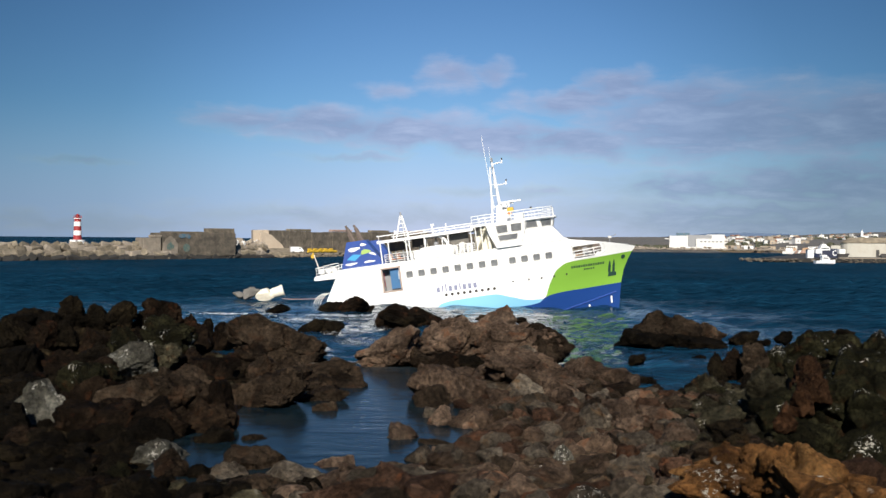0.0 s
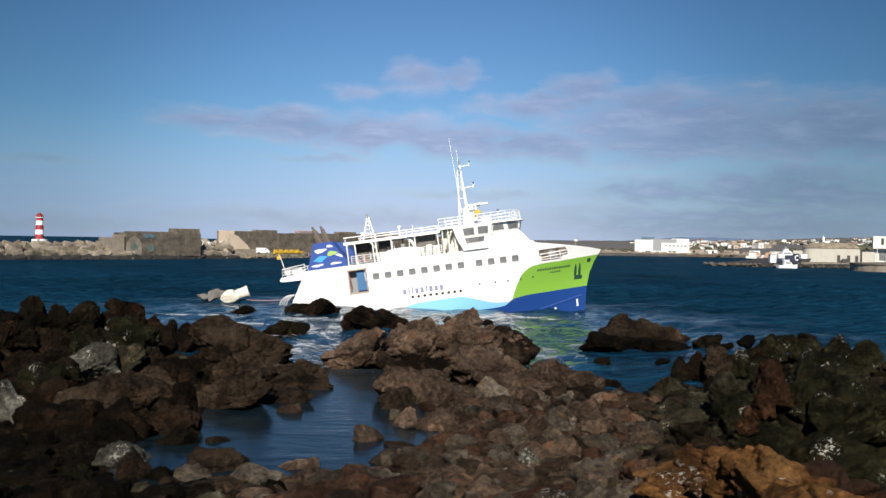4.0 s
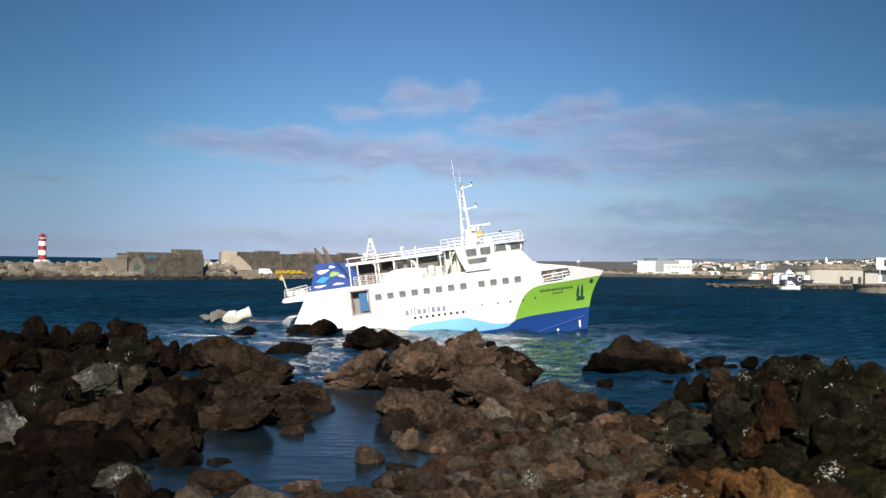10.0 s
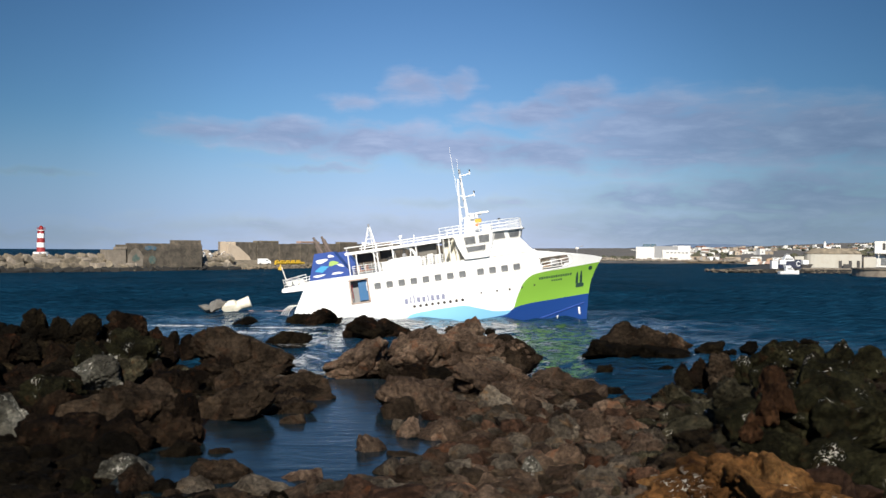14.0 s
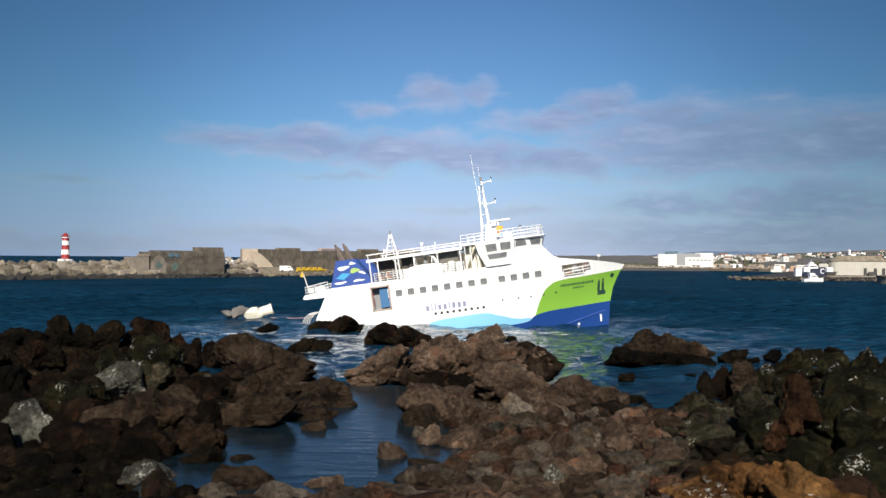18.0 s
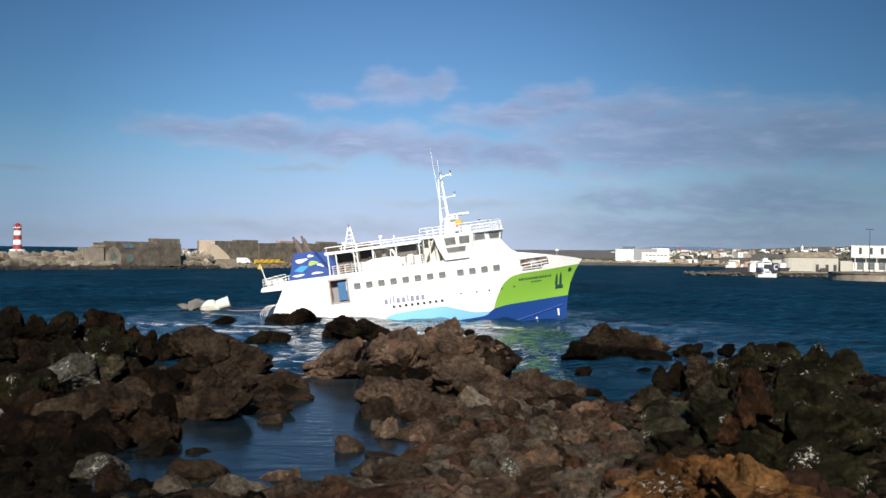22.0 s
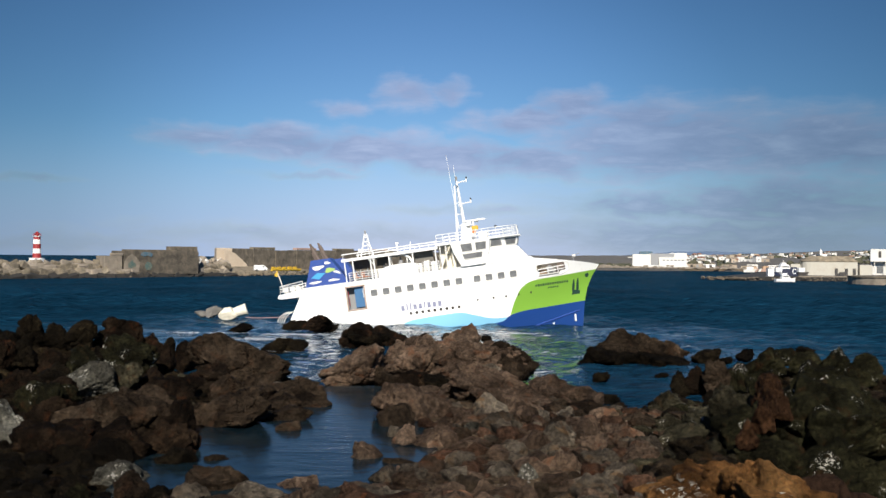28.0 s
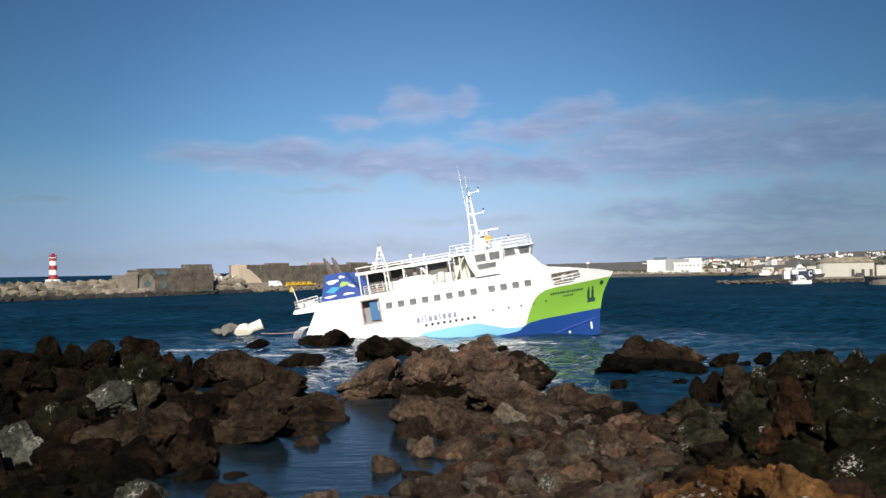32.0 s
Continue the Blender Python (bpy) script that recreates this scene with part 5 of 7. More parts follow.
    dav = part("davit", Geo().path([(18.8, -4.3, 5.4), (18.8, -4.3, 6.6), (18.4, -4.3, 7.5), (17.6, -4.3, 8.0), (16.6, -4.3, 8.05)], 0.16, 8), WHITE, ferry)
    part("davit_wire", Geo().bar((16.9, -4.3, 8.0), (16.9, -4.3, 6.9), 0.03), DARK, dav)
    # signal frame and poles on the canopy
    af = part("signal_frame", Geo().bar((11.9, -1, 8.3), (12.75, -1, 11.2), 0.09).bar((13.5, -1, 8.3), (12.95, -1, 11.2), 0.09).bar((12.7, 1, 8.3), (12.85, -1, 11.0), 0.06), WHITE, ferry)
    for i in range(5):
        h = 8.7 + 0.5 * i
        a = (h - 8.3) / 2.9
        part("rung", Geo().bar((11.9 + 0.85 * a, -1, h), (13.5 - 0.55 * a, -1, h), 0.045), WHITE, af)
    part("signal_light", Geo().bar((12.85, -1, 11.15), (12.85, -1, 11.6), 0.11, 10), GREYP, af)
    part("loudhailer", Geo().bar((11.75, -1, 9.2), (12.15, -1, 9.2), 0.25, 10, 0.12), WHITE, af)
    part("whip_aerial", Geo().bar((18.3, -2, 8.3), (18.5, -2, 9.4), 0.07), WHITE, ferry)
    part("vent_pipe", Geo().bar((16.9, -3, 8.3), (16.9, -3, 9.4), 0.1).bar((16.75, -3, 9.4), (17.15, -3, 9.4), 0.13), WHITE, ferry)
    # deckhouse, wheelhouse and bridge wings
    hw = [(22.2, -4.1), (27.6, -4.6), (28.2, -4.4), (31.2, -2.0), (31.2, 2.0), (28.2, 4.4), (27.6, 4.6), (22.2, 4.1)]
    lw = [(24.6, -4.93), (28.5, -4.93), (31.5, -4.4), (32.9, -3.2), (32.9, 3.2), (31.5, 4.4), (28.5, 4.93), (24.6, 4.93)]
    mid = [(24.6, -4.75), (28.0, -4.7), (30.1, -3.9), (31.4, -2.4), (31.4, 2.4), (30.1, 3.9), (28.0, 4.7), (24.6, 4.75)]

    def loft(a, za, b, zb, geo):
        n = len(a)
        geo.add([(x, y, za) for x, y in a] + [(x, y, zb) for x, y in b], [(i, (i + 1) % n, n + (i + 1) % n, n + i) for i in range(n)] + [tuple(range(n)), tuple(range(n, 2 * n))])
    g = Geo()
    loft(lw, 5.3, mid, 7.25, g)
    skirt = [(min(u + 0.35, 33.4) if abs(v) < 3.5 else u, math.copysign(half_beam(u, 5.2) - 0.03 if abs(v) > 3.5 else 3.7, v)) for u, v in lw]
    loft(skirt, 4.7, skirt, 5.3, g)
    loft(skirt, 5.3, lw, 5.62, g)
    part("deckhouse", g, WHITE, ferry)
    g = Geo()
    top = [(24.3, -4.75), (28.3, -4.75), (29.9, -4.25), (31.7, -2.5), (31.7, 2.5), (29.9, 4.25), (28.3, 4.75), (24.3, 4.75)]
    loft(mid, 7.25, top, 8.3, g)
    wheel = part("wheelhouse", g, WHITE, ferry)
    roof = [(21.9, -4.9), (28.5, -5.05), (30.2, -4.6), (32.0, -2.7), (32.0, 2.7), (30.2, 4.6), (28.5, 5.05), (21.9, 4.9)]
    part("bridge_roof", Geo().prism(roof, 8.3, 8.46, 2), WHITE, ferry)

    def facet_window(a, b, c, d, f0, f1, h0, h1, parent, material=GLASS):
        """A pane on the facet from a to b at the foot and c to d at the top, between fractions of its width and height."""
        a, b, c, d = map(Vector, (a, b, c, d))
        def at2(f, h):
            return a.lerp(b, f).lerp(c.lerp(d, f), h)
        ps = [at2(f0, h0), at2(f1, h0), at2(f1, h1), at2(f0, h1)]
        nrm = (ps[1] - ps[0]).cross(ps[3] - ps[0]).normalized()
        if nrm.dot(ps[0] - Vector((27.0, 0, 7.5))) < 0:
            nrm = -nrm
        w = part("bridge_window", Geo().add([p + nrm * 0.01 for p in ps] + [p + nrm * 0.05 for p in ps], [(0, 1, 2, 3), (4, 5, 6, 7), (0, 1, 5, 4), (1, 2, 6, 5), (2, 3, 7, 6), (3, 0, 4, 7)]), material, parent)
        fr = Geo()
        for i in range(4):
            fr.bar(ps[i] + nrm * 0.04, ps[(i + 1) % 4] + nrm * 0.04, 0.05, 5)
        part("window_frame", fr, OFFWHITE, w)
    for i in range(7):
        j = i + 1
        a, b = (*mid[i], 7.25), (*mid[j], 7.25)
        c, d = (*top[i], 8.3), (*top[j], 8.3)
        ranges = {0: [(0.12, 0.42), (0.56, 0.88)], 1: [(0.15, 0.85)], 2: [(0.1, 0.9)], 3: [(0.03, 0.3), (0.36, 0.64), (0.7, 0.97)], 4: [(0.1, 0.9)], 5: [(0.15, 0.85)], 6: [(0.12, 0.44), (0.58, 0.88)]}[i]
        for f0, f1 in ranges:
            facet_window(a, b, c, d, f0, f1, 0.08, 0.88, wheel, GLASS)
    # bridge wing box hung on the side, with a lower window
    for side in (-1, 1):
        wg = Geo()
        loft([(24.7, side * 4.7), (27.6, side * 4.7), (27.6, side * 5.36), (24.7, side * 5.36)], 5.45, [(23.9, side * 4.7), (28.3, side * 4.7), (28.2, side * 5.5), (24.0, side * 5.5)], 7.05, wg)
        loft([(23.9, side * 4.7), (28.3, side * 4.7), (28.2, side * 5.5), (24.0, side * 5.5)], 7.05, [(23.6, side * 4.7), (28.5, side * 4.7), (28.4, side * 5.6), (23.7, side * 5.6)], 8.3, wg)
        wing = part("bridge_wing", wg, WHITE, ferry)
        facet_window((24.0, side * 5.5, 7.05), (28.2, side * 5.5, 7.05), (23.7, side * 5.6, 8.3), (28.4, side * 5.6, 8.3), 0.24, 0.54, 0.08, 0.85, wing, GLASS)
        facet_window((24.0, side * 5.5, 7.05), (28.2, side * 5.5, 7.05), (23.7, side * 5.6, 8.3), (28.4, side * 5.6, 8.3), 0.63, 0.92, 0.08, 0.85, wing, GLASS)
        facet_window((24.7, side * 5.36, 5.45), (27.6, side * 5.36, 5.45), (24.0, side * 5.5, 7.05), (28.2, side * 5.5, 7.05), 0.22, 0.82, 0.5, 0.92, wing, GLASS)
    # stair from the open deck to the roof
    st = part("stair", Geo().bar((22.1, -4.6, 5.4), (23.6, -4.6, 8.3), 0.07).bar((22.1, -3.8, 5.4), (23.6, -3.8, 8.3), 0.07), CREAM, ferry, "cream-coloured steep deck stair")
    for i in range(10):
        part("tread", Geo().box((22.2 + 0.15 * i, -4.2, 5.6 + 0.28 * i), (0.28, 0.8, 0.05)), CREAM, st)
    for u in (22.3, 23.0, 23.8):
        part("stair_post", Geo().bar((u, -4.75, 5.4), (u, -4.75, 8.3), 0.06), WHITE, st)
    # roof rails, mast, radar
    rl = [(22.0, -4.7, 8.46), (28.4, -4.85, 8.46), (30.1, -4.4, 8.46), (31.7, -2.6, 8.46), (31.7, 2.6, 8.46), (30.1, 4.4, 8.46), (28.4, 4.85, 8.46), (22.0, 4.7, 8.46)]
    railing("roof_rail", rl, 1.15, 3, 0.8)
    part("roof_locker", Geo().box((27.6, -2.5, 8.9), (1.1, 1.2, 0.85), chamfer=0.06), OFFWHITE, ferry)
    part("roof_lamp", Geo().bar((29.3, -4.4, 9.55), (29.3, -4.4, 9.85), 0.14, 10), DARK, ferry)
    part("life_ring", Geo().bar((26.6, -3.6, 9.4), (26.6, -3.75, 9.4), 0.26, 14), ORANGEP, ferry, "orange life ring on the roof")
    part("buoy_box", Geo().box((26.7, -2.6, 9.9), (0.8, 0.5, 0.6), chamfer=0.08), YELLOW, ferry, "yellow safety box by the mast")
    mast = part("mast", Geo().prism([(24.6, 8.46), (26.7, 8.46), (26.0, 10.5), (24.9, 10.5)], -0.7, 0.7).bar((25.3, 0, 10.2), (25.05, 0, 16.2), 0.22, 8, 0.1), WHITE, ferry, "white signal mast with radar and aerials")
    part("mast_stay", Geo().bar((24.2, -0.5, 8.5), (24.72, -0.2, 15.6), 0.13, 8, 0.09), WHITE, mast)
    for h in (10.6, 12.0, 13.4, 14.8):
        part("mast_rung", Geo().bar((24.2 + 0.073 * (h - 8.5), -0.4, h), (25.2, 0, h), 0.05), WHITE, mast)
    part("masthead_lamp", Geo().bar((26.5, 0, 13.6), (26.5, 0, 13.85), 0.09, 10).bar((26.3, 0, 16.3), (26.3, 0, 16.55), 0.09, 10), DARK, mast)
    for h, L in ((15.9, 1.3), (13.2, 1.5), (10.7, 2.0)):
        part("yard", Geo().bar((24.9, 0, h), (25.0 + L, 0, h + 0.15), 0.07).bar((24.95 + L, 0, h), (24.95 + L, 0, h + 0.45), 0.09), WHITE, mast)
        part("cross_yard", Geo().bar((25.1, -1.6, h - 0.3), (25.1, 1.6, h - 0.3), 0.05), WHITE, mast)
    part("radar_bar", Geo().box((26.6, -0.2, 11.0), (2.8, 0.35, 0.2), chamfer=0.05).bar((26.4, -0.2, 10.4), (26.4, -0.2, 11.0), 0.14, 10), WHITE, mast)
    part("radar_dome", Geo().bar((25.9, -0.9, 10.4), (25.9, -0.9, 10.9), 0.35, 14, 0.25), WHITE, mast)
    part("whip_aerial", Geo().bar((24.6, -0.3, 10.2), (24.2, -0.3, 19.6), 0.045, 6, 0.02), WHITE, mast)
    part("whip_aerial", Geo().bar((24.9, 0.6, 13.0), (24.85, 0.6, 18.2), 0.035, 6, 0.02), WHITE, mast)
    part("masthead_lamp", Geo().bar((25.05, 0, 16.2), (25.05, 0, 16.75), 0.13, 10), GREYP, mast)
    # foredeck fittings seen through the bulwark opening
    railing("bulwark_rail", [(33.6, -half_beam(33.6, 3.4) + 0.1, 3.05), (37.2, -half_beam(37.2, 3.4) + 0.1, 3.25)], 0.75, 2, 1.2, 0.05)
    ring = [(33.45, 2.8), (35.2, 2.86), (36.4, 3.0), (37.3, 3.45), (37.35, 4.1), (37.1, 4.42), (33.6, 4.42), (33.45, 4.2), (33.45, 2.8)]
    part("opening_rim", Geo().path([(u, -half_beam(u, w) - 0.01, w) for u, w in ring], 0.055, 8), WHITE, ferry)
    part("mooring_reel", Geo().bar((36.4, -1.6, 3.75), (36.4, -0.6, 3.75), 0.42, 14).bar((36.4, -1.7, 3.75), (36.4, -1.6, 3.75), 0.6, 14), SOOT, ferry, "rusty mooring reel on the foredeck")
    part("deck_locker", Geo().box((34.2, -2.2, 3.5), (0.9, 0.6, 0.6), chamfer=0.05), TAN, ferry)
    wn_ = part("windlass", Geo().bar((35.0, -1.6, 3.7), (35.0, 1.6, 3.7), 0.45, 14).box((35.0, 0, 3.4), (1.4, 1.0, 0.5), chamfer=0.05), GREYP, ferry)
    part("windlass_motor", Geo().box((35.9, 0.6, 3.5), (0.6, 0.6, 0.6), chamfer=0.08), DARK, wn_)
    for u in (37.0, 33.9):
        part("bollard", Geo().bar((u, -1.9, 3.2), (u, -1.9, 3.85), 0.16, 10).bar((u + 0.5, -1.9, 3.2), (u + 0.5, -1.9, 3.85), 0.16, 10), DARK, ferry)
    # hoops and ladder bent at the stern
    for i in range(4):
        pts = [(2.9 - 0.38 * i + 0.6 - 1.7 * math.sin(a), -4.4 + 0.35 * i, 0.9 + 1.9 * math.cos(a)) for a in np.linspace(0, 1.5, 7)]
        part("stern_hoop", Geo().path(pts, 0.045), OFFWHITE, ferry)
    return ferry


ferry = build_ferry()


# ---- wreckage afloat astern ----
def wreckage():
    w = thing("floating_wreckage", pose(-23.9, 129.5, 0.1, 0, 0, 6), "torn cream and grey boat wreckage floating astern of the ferry", "wreckage")
    for k, (c, size, turn, m) in enumerate((((-2.5, 0, 0.45), (2.4, 1.6, 1.3), 0.2, TORN), ((-1.3, -0.3, 0.75), (2.4, 1.5, 1.5), -0.3, TORN), ((-0.5, 0.4, 1.15), (2.0, 1.2, 0.5), 0.15, TORN))):
        vs, fs = stone_shape(3, size, np.random.RandomState(300 + k), 0.22)
        rot = np.array(Matrix.Rotation(turn, 3, "Y"))
        ob = raw("crumpled_panel", (vs @ rot.T + np.array(c)).tolist(), fs, m, smooth=False)
        ob.parent = w
    vs, fs = stone_shape(4, (3.0, 1.9, 1.9), np.random.RandomState(311), 0.06)
    sh = raw("hull_shell", (vs @ np.array(Matrix.Rotation(-0.18, 3, "Y")).T + np.array((0.9, -0.1, 0.5))).tolist(), fs, CREAM)
    sh.parent = w
    tagged(sh, "cream broken hull shell")
    drum = part("drum", Geo().bar((1.5, -0.4, 0.75), (2.9, -0.4, 1.2), 0.62, 18, 0.74), CREAM, w, "cream drum lying on its side", smooth=False)
    part("drum_rim", Geo().bar((2.85, -0.4, 1.18), (3.05, -0.4, 1.25), 0.8, 18, 0.76), CREAM, drum)
    part("drum_rim", Geo().bar((1.9, -0.4, 0.88), (2.0, -0.4, 0.91), 0.7, 18, 0.7), CREAM, drum)
    return w


wreck = wreckage()


def tow_line():
    g = Geo().path([(-21.0, 129.4, 0.22), (-19.8, 129.0, 0.15), (-18.2, 128.6, 0.2), (-16.5, 128.0, 0.3), (-14.6, 126.6, 0.5)], 0.05)
    return tagged(part("mooring_rope", g, ROPE), "red rope floating between the ferry's stern and the wreckage", "rope")


tow_line()


# ---- breakwater ----
def block_mesh(rng, material):
    return Geo().box((0, 0, 0), (rng.uniform(2.8, 4.4), rng.uniform(2.4, 3.4), rng.uniform(2.0, 2.8)), chamfer=0.3).mesh("concrete_block", material)


LINE = [(-175, 285), (-139, 311), (-97, 351.5), (-60, 397), (10, 495), (123, 660)]


def along(s):
    """Place and heading at s metres along the toe of the breakwater."""
    for (x0, y0), (x1, y1) in zip(LINE, LINE[1:]):
        L = math.hypot(x1 - x0, y1 - y0)
        if s <= L:
            f = s / L
            return x0 + (x1 - x0) * f, y0 + (y1 - y0) * f, math.atan2(y1 - y0, x1 - x0)
        s -= L
    return x1, y1, math.atan2(y1 - y0, x1 - x0)


def breakwater():
    rng = np.random.RandomState(5)
    b = thing("breakwater", pose(0, 0, 0), "long breakwater of grey concrete blocks and stained walls", "breakwater", kind="structure")
    core = Geo()
    prev = None
    for s in np.arange(0, 500, 8.0):
        x, y, a = along(s)
        nx, ny = -math.sin(a), math.cos(a)
        crest = 3.6 if s < 175 else 2.0
        ring = [(x + nx * o, y + ny * o, z) for o, z in ((1.5, -2), (4.5, crest * 0.6), (8, crest), (26, crest), (34, -2))]
        k = len(core.v)
        core.v += ring
        if prev is not None:
            core.f += [(prev + i, k + i, k + i + 1, prev + i + 1) for i in range(4)]
        prev = k
    part("breakwater_core", core, CONCRETE, b)
    meshes = [block_mesh(rng, CONCRETE) for _ in range(8)] + [block_mesh(rng, CONCRETE_L) for _ in range(3)]
    wet = [block_mesh(rng, QUAYDARK) for _ in range(3)]
    for row, (out, z) in enumerate(((0.6, 0.05), (2.6, 1.7), (4.9, 3.4), (7.6, 4.4))):
        s = rng.uniform(0, 2)
        while s < (150 if row < 3 else 128):
            x, y, a = along(s)
            o = new("concrete_block", wet[rng.randint(3)] if row == 0 else meshes[rng.randint(len(meshes))])
            o.parent = b
            tilt = 0.36 if row < 3 else 0.5
            o.matrix_basis = Matrix.Translation((x - math.sin(a) * (out + rng.uniform(-0.4, 0.4)), y + math.cos(a) * (out + rng.uniform(-0.4, 0.4)), z + rng.uniform(-0.25, 0.25))) @ Euler((rng.normal(0, tilt), rng.normal(0, tilt), a + rng.normal(0, 0.2))).to_matrix().to_4x4()
            s += rng.uniform(2.3, 3.6)
    pale = [block_mesh(rng, m) for m in (FARWHITE, CONCRETE_L, CONCRETE_L)]
    for _ in range(16):
        o = new("concrete_block", pale[rng.randint(3)])
        o.parent = b
        f = rng.uniform(0, 1)
        o.matrix_basis = Matrix.Translation((-84 + 9.0 * f + rng.uniform(-1, 1), 382 + 20 * f + rng.uniform(-1.5, 1.5), rng.uniform(4.2, 6.4))) @ Euler((rng.normal(0, 0.4), rng.normal(0, 0.4), rng.uniform(0, 3))).to_matrix().to_4x4() @ Matrix.Diagonal((0.75, 0.75, 0.75, 1))
    # smaller rubble toe further in
    vs, fs = [], []
    for _ in range(700):
        s = rng.uniform(95, 480)
        x, y, a = along(s)
        out = rng.uniform(0, 7)
        q = rng.uniform(0.6, 1.7)
        p, f = stone_shape(1, (q * 1.3, q, q * 0.9), rng, 0.1)
        k = len(vs)
        vs += (p + np.array((x - math.sin(a) * out, y + math.cos(a) * out, 0.2 + 0.28 * out))).tolist()
        fs += [tuple(i + k for i in t) for t in f]
    toe = raw("rubble_toe", vs, fs, CONCRETE, smooth=False)
    toe.parent = b
    tagged(toe, "pale rubble along the toe of the breakwater", kind="stuff")
    return b


breakwater()


def slab_wall(name, p, q, depth, z0, z1, material, parent=None, chamfer=0.15):
    p, q = Vector((*p, 0)), Vector((*q, 0))
    d = q - p
    m = Matrix.Translation((p + q) / 2) @ Matrix.Rotation(math.atan2(d.y, d.x), 4, "Z")
    g = Geo().box((0, depth / 2, (z0 + z1) / 2), (d.length, depth, z1 - z0), chamfer=chamfer)
    ob = part(name, g, material, parent)
    ob.matrix_basis = m
    return ob


def ruined_pier_heads():
    h = thing("concrete_pier_head", pose(0, 0, 0), "ruined brown concrete pier head with faded murals", "pier")
    slab_wall("wall_block", (-99.5, 351.5), (-78.0, 373), 9, 1, 9.4, WALLBROWN, h)
    lo = slab_wall("wall_block", (-105.0, 346.8), (-99.9, 351.0), 7, 0.5, 7.6, CONCRETE_L, h)
    slab_wall("wall_block", (-101.6, 349.4), (-99.6, 351.3), 5, 7.6, 8.6, CONCRETE_L, h)
    slab_wall("parapet_block", (-86.0, 366.5), (-78.6, 373.6), 5, 9.4, 11.2, WALLBROWN, h)
    slab_wall("parapet_block", (-99.9, 351.9), (-78.4, 373.3), 1.2, 9.4, 9.9, WALLBROWN, h, 0.05)
    # murals: a green house shape, a round mark, a blue band
    ang = math.atan2(21.5, 21.5)
    base = Matrix.Translation((-99.5, 351.5, 0)) @ Matrix.Rotation(ang, 4, "Z")
    part("mural", Geo().prism([(-0.2, 1.8), (5.8, 1.8), (6.0, 5.4), (4.7, 7.1), (3.0, 8.3), (1.4, 7.4), (0.1, 5.6)], -0.25, -0.05), CONCRETE_L, h, at=base)
    part("mural", Geo().prism([(1.6, 3.6), (2.6, 3.3), (4.3, 3.8), (4.4, 4.8), (3.6, 5.4), (3.0, 6.3), (2.3, 5.5), (1.5, 4.9)], -0.32, -0.26), MURAL, h, at=base)
    part("mural", Geo().prism([(9.5 + 1.4 * math.cos(t), 4.0 + 1.5 * math.sin(t)) for t in np.linspace(0, 6.28, 14, endpoint=False)], -0.22, -0.05), MURAL, h, at=base)
    part("mural", Geo().prism([(6.4, 7.9), (7.6, 7.4), (9.0, 7.8), (10.6, 7.3), (11.2, 8.3), (10.4, 8.9), (8.2, 9.1), (6.6, 8.8)], -0.22, -0.05), MURALBLUE, h, "faded blue graffiti", at=base)
    return h


ruined_pier_heads()


def long_wall():
    w = thing("harbour_wall", pose(0, 0, 0), "high stained brown harbour wall behind the ferry", "wall", kind="structure")
    rng = np.random.RandomState(8)
    a, b = Vector((-72.3, 406)), Vector((100, 640))
    n = 22
    for i in range(n):
        p, q = a.lerp(b, i / n), a.lerp(b, (i + 0.985) / n)
        slab_wall("wall_panel", p, q, 6 + rng.uniform(-0.3, 0.3), 1.0, 10.7 - 0.55 * max(0, i - 13) + rng.uniform(-0.35, 0.25), WALLBROWN, w)
        if i < 8 and i % 2 == 1:
            slab_wall("parapet_block", p, q, 2.5, 10.7, 11.6, CONCRETE if i % 4 == 1 else PINKWALL, w)
    slab_wall("end_buttress", (-77.0, 402.0), (-71.0, 404.0), 6, 1.0, 11.0, SANDWALL, w)
    m = Matrix.Translation((-71.5, 402.5, 0))
    part("sloping_buttress", Geo().prism([(-3.5, 1), (9, 1), (6.5, 5.0), (1.5, 9.0), (-2.5, 10.2)], -1.0, 1.0), SANDWALL, w, at=m @ Matrix.Rotation(0.7, 4, "Z"))
    return w


long_wall()


